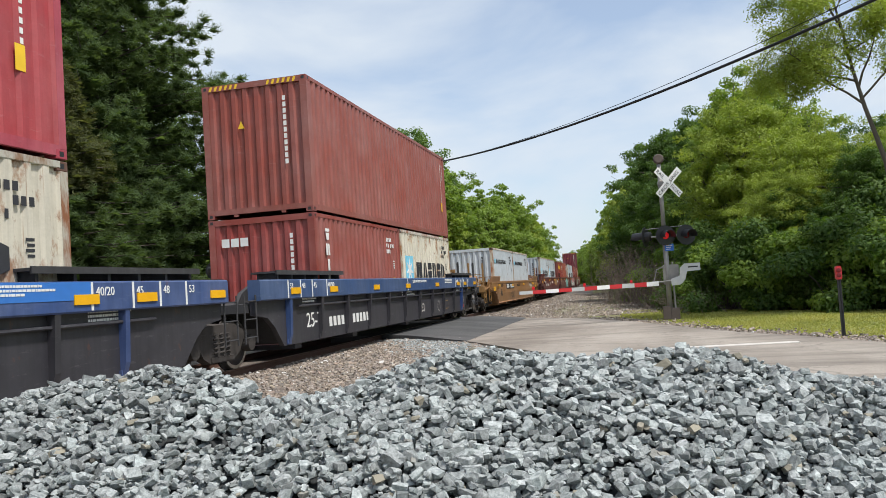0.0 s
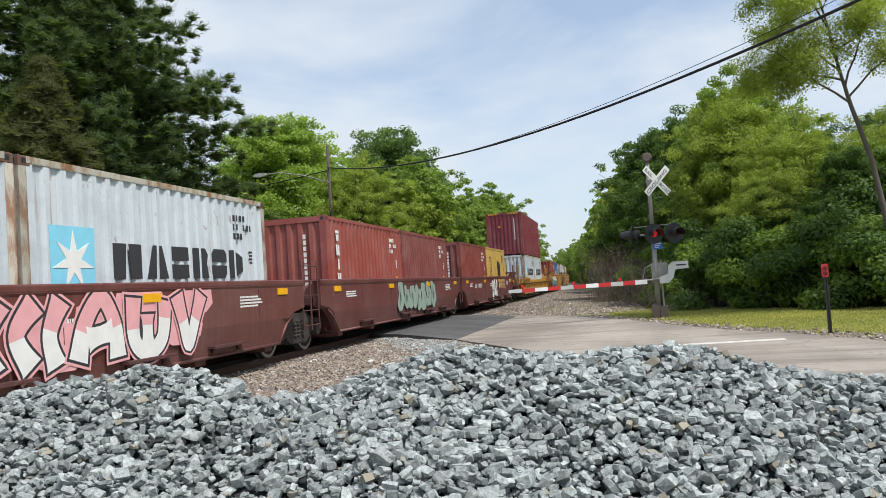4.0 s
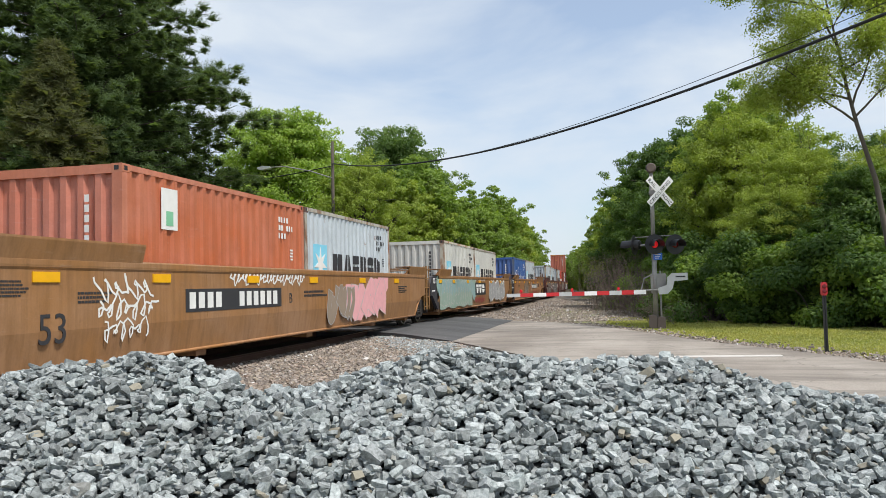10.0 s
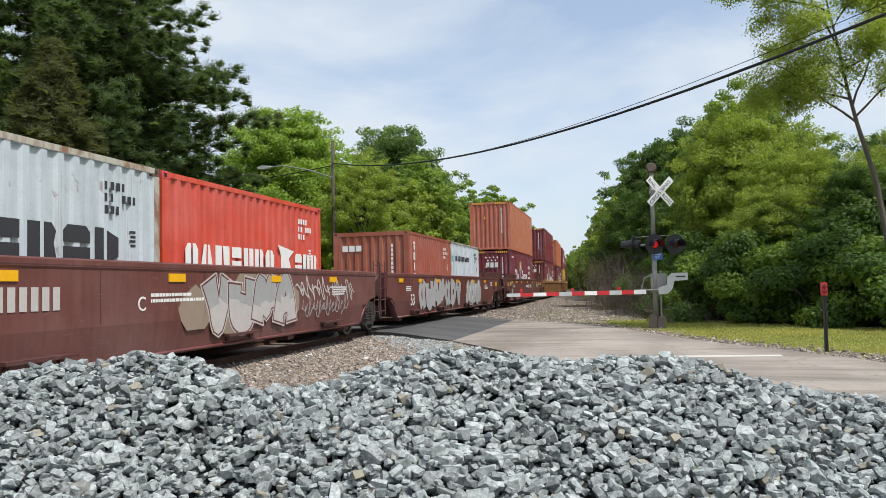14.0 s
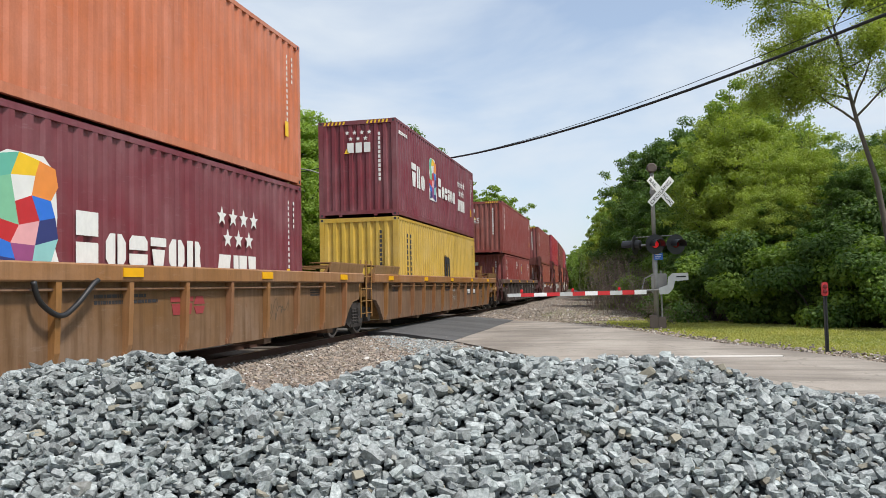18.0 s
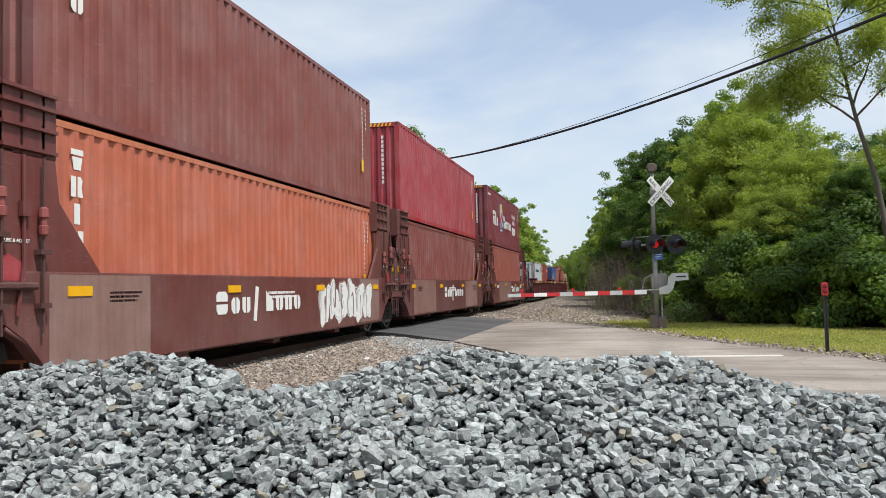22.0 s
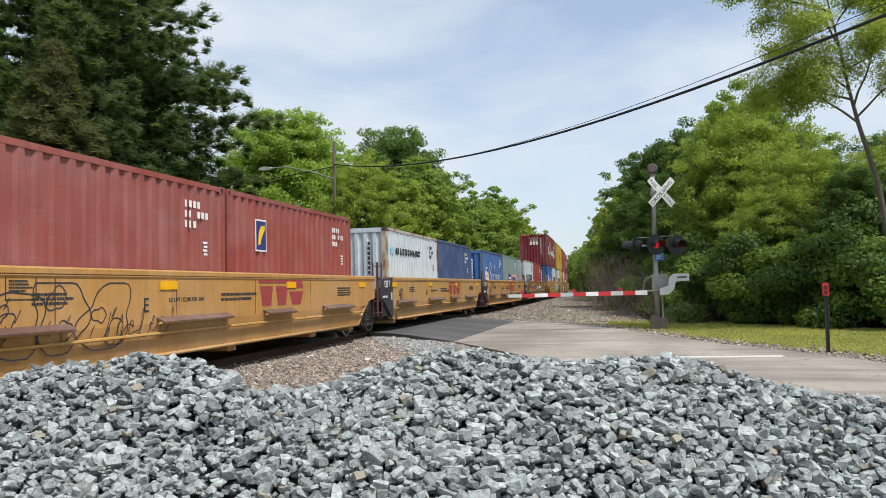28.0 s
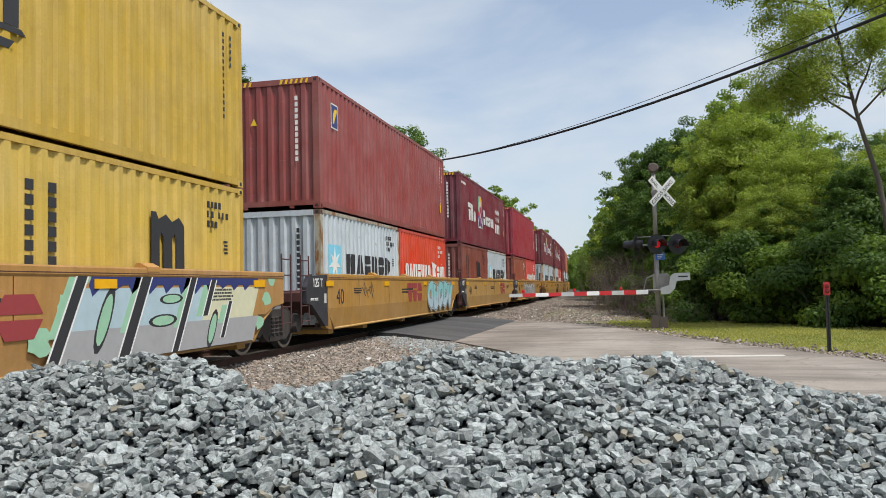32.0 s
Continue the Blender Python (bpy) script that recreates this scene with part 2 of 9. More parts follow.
M = {
    "red": painted("paint_red_brown", (0.27, 0.055, 0.042), 0.25),
    "rust": painted("paint_orange_brown", (0.33, 0.085, 0.05), 0.3),
    "orange": painted("paint_orange", (0.50, 0.145, 0.072), 0.2),
    "maroon": painted("paint_maroon", (0.185, 0.022, 0.034), 0.12),
    "crimson": painted("paint_crimson", (0.36, 0.028, 0.045), 0.12),
    "brown": painted("paint_brown", (0.21, 0.050, 0.036), 0.25),
    "white": painted("paint_pale_grey", (0.51, 0.565, 0.61), 0.6, 0.22, 0.5, 0.12, 0.7),
    "cream": painted("paint_cream_white", (0.575, 0.575, 0.54), 0.6, 0.24, 0.5, 0.15, 0.8),
    "stained": painted("paint_cream_rusted", (0.60, 0.56, 0.46), 0.8, 0.3, 0.6, 0.15, 0.9, 0.85),
    "blue": painted("paint_blue", (0.042, 0.122, 0.355), 0.35, 0.3, 0.5, 0.06),
    "navy": painted("paint_navy", (0.052, 0.088, 0.195), 0.35),
    "yellow": painted("paint_yellow", (0.56, 0.37, 0.055), 0.2),
    "scarlet": painted("paint_scarlet", (0.62, 0.055, 0.035), 0.2),
    "teal": painted("paint_grey_teal", (0.20, 0.28, 0.28), 0.3),
    "car_blue": painted("car_paint_slate", (0.036, 0.034, 0.042), 0.4, 0.35, 0.5, 0.04),
    "car_bluetop": painted("car_paint_blue", (0.03, 0.07, 0.20), 0.35, 0.3),
    "car_tan": painted("car_paint_tan_yellow", (0.47, 0.245, 0.065), 0.18, 0.22),
    "car_ochre": painted("car_paint_dirty_ochre", (0.27, 0.13, 0.042), 0.3, 0.35),
    "car_amber": painted("car_paint_amber", (0.47, 0.25, 0.052), 0.2, 0.25),
    "car_orange": painted("car_paint_dusty_orange", (0.33, 0.15, 0.052), 0.4, 0.4),
    "car_dusty": painted("car_paint_dusty_brown", (0.185, 0.092, 0.040), 0.8, 0.6),
    "car_brown": painted("car_paint_red_brown", (0.138, 0.036, 0.031), 0.22, 0.3, 0.5, 0.08),
    "car_maroon": painted("car_paint_dark_maroon", (0.122, 0.026, 0.028), 0.2, 0.28, 0.5, 0.06),
    "car_dark": painted("car_paint_rusty_grey", (0.072, 0.050, 0.044), 0.6, 0.4),
    "panel_mauve": painted("panel_dusty_mauve", (0.25, 0.13, 0.11), 0.25, 0.3),
    "steel_rust": painted("rusty_steel", (0.12, 0.055, 0.032), 0.8, 0.3, 0.75),
    "grime": painted("grimy_steel", (0.062, 0.054, 0.050), 0.5, 0.3, 0.8, 0.02),
    "gear_brown": painted("grimy_brown_steel", (0.088, 0.029, 0.026), 0.5, 0.4, 0.7, 0.03),
    "gear_tan": painted("grimy_tan_steel", (0.30, 0.155, 0.048), 0.5, 0.5, 0.6, 0.04),
    "gear_slate": painted("grimy_slate_steel", (0.035, 0.034, 0.037), 0.5, 0.4, 0.7, 0.03),
    "pinkish": plain("faded_red_paint", (0.25, 0.065, 0.058), 0.6),
    "tread": plain("polished_wheel_steel", (0.42, 0.40, 0.38), 0.32, 0.9),
    "black": plain("black_paint", (0.018, 0.018, 0.02), 0.45),
    "mark_white": plain("marking_white", (0.72, 0.72, 0.70), 0.55),
    "mark_black": plain("marking_black", (0.03, 0.03, 0.035), 0.55),
    "mark_blue": plain("marking_sky_blue", (0.22, 0.58, 0.75), 0.5),
    "mark_yellow": plain("marking_yellow", (0.80, 0.50, 0.02), 0.45),
    "mark_navy": plain("marking_navy", (0.03, 0.04, 0.16), 0.5),
    "mark_grey": plain("marking_grey", (0.35, 0.35, 0.36), 0.5),
    "mark_red": plain("marking_red", (0.30, 0.045, 0.05), 0.5),
    "mark_cyan": plain("marking_cyan", (0.25, 0.52, 0.52), 0.5),
    "mark_pink": plain("marking_pink", (0.72, 0.36, 0.38), 0.5),
    "mark_purple": plain("marking_purple", (0.28, 0.07, 0.20), 0.5),
    "mark_green": plain("marking_green", (0.20, 0.48, 0.30), 0.5),
    "mark_orange": plain("marking_orange", (0.75, 0.25, 0.05), 0.5),
    "mark_silver": plain("marking_silver", (0.33, 0.33, 0.33), 0.45),
    "mark_sage": plain("marking_sage", (0.27, 0.36, 0.30), 0.5),
    "mark_tan": plain("marking_worn_tan", (0.42, 0.26, 0.11), 0.6),
    "mark_dust": plain("marking_dusty_black", (0.10, 0.075, 0.05), 0.7),
    "fresh_blue": plain("fresh_blue_paint", (0.04, 0.17, 0.52), 0.4),
    "mark_stone": plain("marking_brown_grey", (0.26, 0.20, 0.15), 0.7),
    "mark_azure": plain("marking_azure", (0.11, 0.21, 0.50), 0.5),
    "mark_teal": plain("marking_teal", (0.12, 0.42, 0.32), 0.5),
    "mark_slate": plain("marking_slate_grey", (0.135, 0.115, 0.115), 0.65),
    "mark_ash": plain("marking_mauve_grey", (0.175, 0.13, 0.12), 0.6),
    "mark_mist": plain("marking_grey_teal", (0.25, 0.37, 0.37), 0.5),
    "mark_haze": plain("marking_pale_blue", (0.40, 0.52, 0.58), 0.5),
    "mark_cream": plain("marking_cream", (0.62, 0.60, 0.42), 0.5),
    "mark_mint": plain("marking_mint", (0.30, 0.52, 0.36), 0.5),
    "mark_violet": plain("marking_violet", (0.34, 0.09, 0.26), 0.5),
    "mark_pale": plain("marking_dull_silver", (0.46, 0.43, 0.41), 0.55),
    "reflector": plain("yellow_reflector", (0.78, 0.40, 0.01), 0.35),
    "wood": plain("creosoted_timber", (0.055, 0.042, 0.034), 0.9),
    "rail": plain("rusty_rail", (0.11, 0.06, 0.045), 0.65, 0.2),
    "railtop": plain("worn_rail_head", (0.30, 0.28, 0.26), 0.35, 0.9),
    "galv": plain("galvanised_steel", (0.31, 0.30, 0.28), 0.55, 0.4, 0.3),
    "alu": plain("silver_paint", (0.52, 0.53, 0.53), 0.45, 0.3),
    "sign_white": plain("sign_white", (0.75, 0.75, 0.74), 0.5),
    "sign_red": plain("sign_red", (0.50, 0.025, 0.03), 0.45),
    "sign_blue": plain("sign_blue", (0.03, 0.16, 0.62), 0.45),
    "bell": plain("weathered_bell", (0.115, 0.088, 0.075), 0.7),
    "cable": plain("black_cable", (0.012, 0.012, 0.014), 0.6),
    "bark": plain("grey_bark", (0.075, 0.062, 0.050), 0.95, 0, 0.35),
    "bark_light": plain("pale_grey_bark", (0.105, 0.088, 0.072), 0.95, 0, 0.3),
    "line_paint": plain("worn_white_road_paint", (0.52, 0.485, 0.45), 0.85, 0, 0.25),
    "stone": stone_mat("crushed_grey_stone", (0.115, 0.131, 0.131), (0.425, 0.455, 0.450), (0.25, 0.22, 0.17), 48),
    "stone_single": stone_mat("crushed_grey_stone_single", (0.115, 0.131, 0.131), (0.425, 0.455, 0.450), (0.25, 0.22, 0.17), 1.6, False, True),
    # near black: the shade between the stones is put into this colour
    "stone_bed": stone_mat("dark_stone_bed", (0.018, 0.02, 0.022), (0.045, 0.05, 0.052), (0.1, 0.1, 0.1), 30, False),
    "ballast": stone_mat("brown_ballast", (0.13, 0.10, 0.08), (0.37, 0.315, 0.26), (0.52, 0.50, 0.48), 22),
    # the ballast again, its colour darkened as shade between the loose stones
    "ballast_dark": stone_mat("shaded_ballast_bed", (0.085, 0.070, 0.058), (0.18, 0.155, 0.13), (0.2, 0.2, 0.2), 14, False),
    "leaf_mid": leaf_mat("leaves_mid_green", (0.140, 0.213, 0.043), (0.202, 0.286, 0.053), (0.269, 0.347, 0.073)),
    "leaf_lime": leaf_mat("leaves_fresh_lime_green", (0.185, 0.275, 0.052), (0.262, 0.362, 0.064), (0.34, 0.43, 0.085)),
    # locust green made paler: the sky's backlight is put into the colour
    "leaf_pale": leaf_mat("leaves_pale_yellow_green", (0.285, 0.345, 0.075), (0.36, 0.415, 0.09), (0.45, 0.49, 0.13)),
    "leaf_dark": leaf_mat("leaves_dark_green", (0.112, 0.185, 0.031), (0.168, 0.252, 0.038), (0.246, 0.325, 0.056)),
    "leaf_light": leaf_mat("leaves_yellow_green", (0.200, 0.262, 0.045), (0.262, 0.322, 0.055), (0.33, 0.385, 0.078)),
    "leaf_blue": leaf_mat("leaves_blue_green", (0.088, 0.150, 0.046), (0.125, 0.195, 0.058), (0.18, 0.25, 0.08)),
    # deep maple green, taken darker so shrubs carry the shade under the trees
    "leaf_deep": leaf_mat("leaves_deep_green", (0.055, 0.108, 0.022), (0.085, 0.150, 0.030), (0.135, 0.205, 0.042)),
    "needle": leaf_mat("pine_needles", (0.066, 0.100, 0.045), (0.092, 0.132, 0.054), (0.110, 0.152, 0.062)),
    "needle_brown": leaf_mat("pine_needles_browned", (0.080, 0.092, 0.044), (0.105, 0.114, 0.053), (0.140, 0.132, 0.062)),
    "grass": leaf_mat("grass_blades", (0.25, 0.275, 0.085), (0.35, 0.345, 0.11), (0.52, 0.45, 0.14)),
    "twig": plain("dead_twigs", (0.17, 0.13, 0.105), 0.95),
}


def glow(name, c, strength):
    n = Nodes(name)
    n.b.inputs["Emission Color"].default_value = (*c, 1)
    n.b.inputs["Emission Strength"].default_value = strength
    return n.done(tuple(x * 0.4 for x in c), 0.3)


M["grime"].node_tree.nodes["Principled BSDF"].inputs["Specular IOR Level"].default_value = 0.15
for k in ("needle", "needle_brown"):
    M[k].node_tree.nodes["Principled BSDF"].inputs["Specular IOR Level"].default_value = 0.08
M["lamp_red"] = glow("lit_red_lens", (1.0, 0.02, 0.03), 0.28)
M["lens_dim"] = plain("dark_red_lens", (0.16, 0.01, 0.015), 0.25)

# ---- mesh helpers ----
class Mesh:
    """Gathers boxes, tubes and lofts, then becomes one mesh."""

    def __init__(self):
        self.v, self.f, self.m = [], [], []

    def add(self, verts, faces, mi=0):
        k = len(self.v)
        self.v += [tuple(p) for p in verts]
        self.f += [tuple(i + k for i in q) for q in faces]
        self.m += [mi] * len(faces)
        return self

    def box(self, x0, x1, y0, y1, z0, z1, mi=0, ch=0.0):
        if ch <= 0:
            p = [(x, y, z) for z in (z0, z1) for y in (y0, y1) for x in (x0, x1)]
            return self.add(p, [(0, 2, 3, 1), (4, 5, 7, 6), (0, 1, 5, 4), (2, 6, 7, 3), (0, 4, 6, 2), (1, 3, 7, 5)], mi)
        return self.prism([(x0 + ch, z0), (x1 - ch, z0), (x1, z0 + ch), (x1, z1 - ch), (x1 - ch, z1), (x0 + ch, z1), (x0, z1 - ch), (x0, z0 + ch)], "y", y0, y1, mi)

    def prism(self, poly, axis, a, b, mi=0):
        """A polygon pushed along an axis. poly: (x, z) for y, (y, z) for x, (x, y) for z."""
        n = len(poly)
        put = {"y": lambda p, t: (p[0], t, p[1]), "x": lambda p, t: (t, p[0], p[1]), "z": lambda p, t: (p[0], p[1], t)}[axis]
        v = [put(p, a) for p in poly] + [put(p, b) for p in poly]
        f = [tuple(range(n)), tuple(range(2 * n - 1, n - 1, -1))]
        f += [(i, i + n, (i + 1) % n + n, (i + 1) % n) for i in range(n)]
        return self.add(v, f, mi)

    def tube(self, pts, radii, n=8, mi=0, cap=True):
        pts = [Vector(p) for p in pts]
        if not hasattr(radii, "__len__"):
            radii = [radii] * len(pts)
        v, up = [], Vector((0.31, 0.22, 0.92))
        for i, p in enumerate(pts):
            d = (pts[min(i + 1, len(pts) - 1)] - pts[max(i - 1, 0)]).normalized()
            a = d.cross(up if abs(d.dot(up)) < 0.95 else Vector((1, 0, 0))).normalized()
            b = d.cross(a)
            v += [p + (a * math.cos(2 * math.pi * k / n) + b * math.sin(2 * math.pi * k / n)) * radii[i] for k in range(n)]
        f = [(i * n + k, i * n + (k + 1) % n, (i + 1) * n + (k + 1) % n, (i + 1) * n + k) for i in range(len(pts) - 1) for k in range(n)]
        if cap:
            f += [tuple(range(n)), tuple(range(len(v) - 1, len(v) - n - 1, -1))]
        return self.add(v, f, mi)

    def lathe(self, profile, centre, axis="x", n=20, mi=0):
        """profile: (along the axis, radius)."""
        v = []
        for a, r in profile:
            for k in range(n):
                c, s = r * math.cos(2 * math.pi * k / n), r * math.sin(2 * math.pi * k / n)
                p = {"x": (a, c, s), "y": (c, a, s), "z": (c, s, a)}[axis]
                v.append(tuple(p[i] + centre[i] for i in range(3)))
        m = len(profile)
        f = [(i * n + k, i * n + (k + 1) % n, (i + 1) * n + (k + 1) % n, (i + 1) * n + k) for i in range(m - 1) for k in range(n)]
        f += [tuple(range(n)), tuple(range(m * n - 1, (m - 1) * n - 1, -1))]
        return self.add(v, f, mi)

    def data(self, name, mats, smooth=False):
        me = bpy.data.meshes.new(name)
        me.from_pydata(self.v, [], self.f)
        for q in mats:
            me.materials.append(q)
        if any(self.m):
            me.polygons.foreach_set("material_index", self.m)
        bm = bmesh.new()
        bm.from_mesh(me)
        bmesh.ops.recalc_face_normals(bm, faces=bm.faces)
        bm.to_mesh(me)
        bm.free()
        if smooth:
            me.polygons.foreach_set("use_smooth", [True] * len(me.polygons))
        return me


def listed(mats):
    return list(mats) if isinstance(mats, (list, tuple)) else [mats]


def part(name, mesh, mats, parent, label="", at=None, smooth=False):
    """Links a mesh as one part under a thing or a part."""
    me = mesh.data(name, listed(mats), smooth) if isinstance(mesh, Mesh) else mesh
    ob = new(name, me)
    ob.parent = parent
    if at is not None:
        ob.matrix_basis = at
    return tagged(ob, label)


def thing(name, label, category, at=None, group="", kind="", mesh=None, mats=(), smooth=False):
    ob = new(name, mesh.data(name, listed(mats), smooth) if mesh else None)
    if at is not None:
        ob.matrix_basis = at
    return tagged(ob, label, category, group, kind)


def cloud(name, verts, faces_per, mats, index=None):
    """A mesh of many small equal pieces from arrays: verts (n, k, 3), faces_per a list of index tuples."""
    n, k = verts.shape[:2]
    me = bpy.data.meshes.new(name)
    tri = np.concatenate([np.array(q) for q in faces_per])
    sizes = np.array([len(q) for q in faces_per])
    loops = (tri[None, :] + (np.arange(n) * k)[:, None]).ravel()
    counts = np.tile(sizes, n)
    me.vertices.add(n * k)
    me.vertices.foreach_set("co", verts.reshape(-1).astype(np.float32))
    me.loops.add(len(loops))
    me.loops.foreach_set("vertex_index", loops.astype(np.int32))
    me.polygons.add(len(counts))
    me.polygons.foreach_set("loop_start", np.concatenate([[0], np.cumsum(counts)[:-1]]).astype(np.int32))
    for q in listed(mats):
        me.materials.append(q)
    if index is not None:
        me.polygons.foreach_set("material_index", np.repeat(index, len(faces_per)).astype(np.int32))
    me.polygons.foreach_set("use_smooth", np.zeros(len(counts), dtype=bool))
    me.update(calc_edges=True)
    return me


# ---- the line of the track: straight, then a wide bend to the west ----
BEND, RADIUS = 42.0, 1460.0


def track(s, across=0.0):
    """The place s metres along the line, and the turn of the track there."""
    if s <= BEND:
        return across, s, 0.0
    a = (s - BEND) / RADIUS
    return -RADIUS * (1 - math.cos(a)) + across * math.cos(a), BEND + RADIUS * math.sin(a) + across * math.sin(a), a


def sweep(profile, stations, closed=True):
    """Pushes a cross-section (across, height) along the track."""
    m = Mesh()
    n = len(profile)
    v = []
    for s in stations:
        for x, z in profile:
            X, Y, a = track(s, x)
            v.append((X, Y, z))
    f = [(i * n + k, i * n + (k + 1) % n, (i + 1) * n + (k + 1) % n, (i + 1) * n + k)
         for i in range(len(stations) - 1) for k in range(n if closed else n - 1)]
    return m.add(v, f)


FAR_STATIONS = [-900, -300, -100, -40] + list(range(-20, 60, 2)) + list(range(60, 300, 10)) + list(range(300, 1000, 40))

# ---- ground ----
GROUND = -0.27


def ground_mat():
    n = Nodes("rough_grass_and_soil")
    col = n.mix(n.ramp(n.noise(0.35, 5), [(0.38, (0, 0, 0)), (0.62, (1, 1, 1))]), (0.14, 0.17, 0.045), (0.20, 0.165, 0.095))
    col = n.mix(n.ramp(n.noise(7, 6), [(0.42, (0, 0, 0)), (0.7, (0.8, 0.8, 0.8))]), col, (0.09, 0.10, 0.03))
    n.bump(n.noise(14, 5), 0.5, 0.04)
    return n.done(col, 0.95)


def road_mat(name, a, b, crack=0.5):
    n = Nodes(name)
    col = n.mix(n.ramp(n.noise(0.5, 6, 0.6, (1.0, 0.35, 1.0)), [(0.35, (0, 0, 0)), (0.65, (1, 1, 1))]), a, b)
    col = n.mix(n.ramp(n.noise(60, 4), [(0.35, (0, 0, 0)), (0.75, (0.5, 0.5, 0.5))]), col, tuple(x * 0.6 for x in a))
    v = n.add("ShaderNodeTexVoronoi", Scale=0.42)
    v.feature = "DISTANCE_TO_EDGE"
    w = n.noise(2.2, 5)
    mv = n.t.nodes.new("ShaderNodeVectorMath")
    mv.operation = "ADD"
    n.link(n.co, mv.inputs[0]), n.link(w, mv.inputs[1])
    n.link(mv.outputs[0], v.inputs["Vector"])
    col = n.mix(n.ramp(v.outputs["Distance"], [(0.004, (crack, crack, crack)), (0.014, (0, 0, 0))]), col, tuple(x * 0.35 for x in a))
    stain = n.ramp(n.noise(0.8, 6, 0.66, (0.25, 1.1, 1.0)), [(0.44, (0, 0, 0)), (0.60, (0.7, 0.7, 0.7))])
    col = n.mix(stain, col, tuple(x * 0.55 for x in a))
    streak = n.ramp(n.noise(1.6, 7, 0.7, (0.30, 2.6, 1.0)), [(0.52, (0, 0, 0)), (0.68, (0.32, 0.32, 0.32))])
    col = n.mix(streak, col, tuple(x * 0.6 for x in a))
    n.bump(n.noise(80, 4), 0.25, 0.01)
    return n.done(col, 0.9)


M["ground"] = ground_mat()
M["asphalt"] = road_mat("new_asphalt", (0.072, 0.072, 0.074), (0.115, 0.112, 0.110), 0.0)
M["road"] = road_mat("old_pale_pavement", (0.235, 0.202, 0.170), (0.385, 0.343, 0.298), 0.4)


def make_ground():
    xs = sorted({-2600, -1200, -600, -300, -160, -90, 60, 90, 160, 300, 600, 1200, 2600} | set(range(-60, 46, 3)))
    ys = sorted({-2600, -1200, -600, -300, -160, -90, -50, 130, 160, 220, 300, 450, 700, 1200, 2600} | set(range(-30, 110, 3)))
    v, f = [], []
    for y in ys:
        for x in xs:
            h = GROUND + 0.025 * noise.noise(Vector((x * 0.13, y * 0.13, 0)))
            v.append((x, y, h))
    n = len(xs)
    f = [(j * n + i, j * n + i + 1, (j + 1) * n + i + 1, (j + 1) * n + i) for j in range(len(ys) - 1) for i in range(n - 1)]
    thing("ground", "rough grass and bare soil beside the railway", "ground", kind="structure", mesh=Mesh().add(v, f), mats=M["ground"], smooth=True)


make_ground()

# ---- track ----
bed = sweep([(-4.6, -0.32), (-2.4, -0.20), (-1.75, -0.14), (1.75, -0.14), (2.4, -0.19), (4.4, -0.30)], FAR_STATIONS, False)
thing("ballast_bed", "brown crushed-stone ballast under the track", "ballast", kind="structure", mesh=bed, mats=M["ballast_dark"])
track_thing = thing("railway_track", "single railway track of rusty rails on timber sleepers", "track", kind="structure")
for side in (-1, 1):
    c = side * 0.755
    prof = [(c - 0.075, -0.165), (c + 0.075, -0.165), (c + 0.075, -0.155), (c + 0.012, -0.13), (c + 0.012, -0.045), (c + 0.036, -0.032),
            (c + 0.036, -0.004), (c - 0.036, -0.004), (c - 0.036, -0.032), (c - 0.012, -0.045), (c - 0.012, -0.13), (c - 0.075, -0.155)]
    part("rail", sweep(prof, FAR_STATIONS), M["rail"], track_thing)
    part("rail_head", sweep([(c - 0.033, -0.004), (c + 0.033, -0.004), (c + 0.030, 0.0), (c - 0.030, 0.0)], FAR_STATIONS), M["railtop"], track_thing, "worn shiny running surface")
tie = Mesh().box(-1.3, 1.3, -0.115, 0.115, -0.33, -0.165, ch=0.012).data("sleeper", [M["wood"]])
for i in range(96):
    y = -6 + i * 0.5
    if not 19.4 < y < 30.4:
        part("sleeper", tie, M["wood"], track_thing, at=pose((i * 7 % 5 - 2) * 0.012, y, (i * 3 % 4) * 0.004, 0, 0, (i * 5 % 7 - 3) * 0.3))

# ---- road and crossing ----
def strip(near, far, heights, across=10, mi=0):
    """A sheet between two edge lines with equal counts of points; it has thickness."""
    m, n = Mesh(), across + 1
    v = []
    for (x0, y0), (x1, y1), (h0, h1) in zip(near, far, heights):
        for k in range(n):
            t = k / across
            x, y = x0 + (x1 - x0) * t, y0 + (y1 - y0) * t
            v.append((x, y, h0 + (h1 - h0) * t + 0.012 * noise.noise(Vector((x * 0.5, y * 0.5, 3)))))
    rows = len(near)
    top = len(v)
    v += [(x, y, z - 0.16) for x, y, z in v]
    f = [(j * n + i, j * n + i + 1, (j + 1) * n + i + 1, (j + 1) * n + i) for j in range(rows - 1) for i in range(across)]
    f += [tuple(top + i for i in reversed(q)) for q in f]
    edge = [j * n for j in range(rows)] + [(rows - 1) * n + i for i in range(1, n)] + [j * n + n - 1 for j in range(rows - 2, -1, -1)] + [i for i in range(n - 2, 0, -1)]
    f += [(edge[i], edge[(i + 1) % len(edge)], edge[(i + 1) % len(edge)] + top, edge[i] + top) for i in range(len(edge))]
    return m.add(v, f, mi)


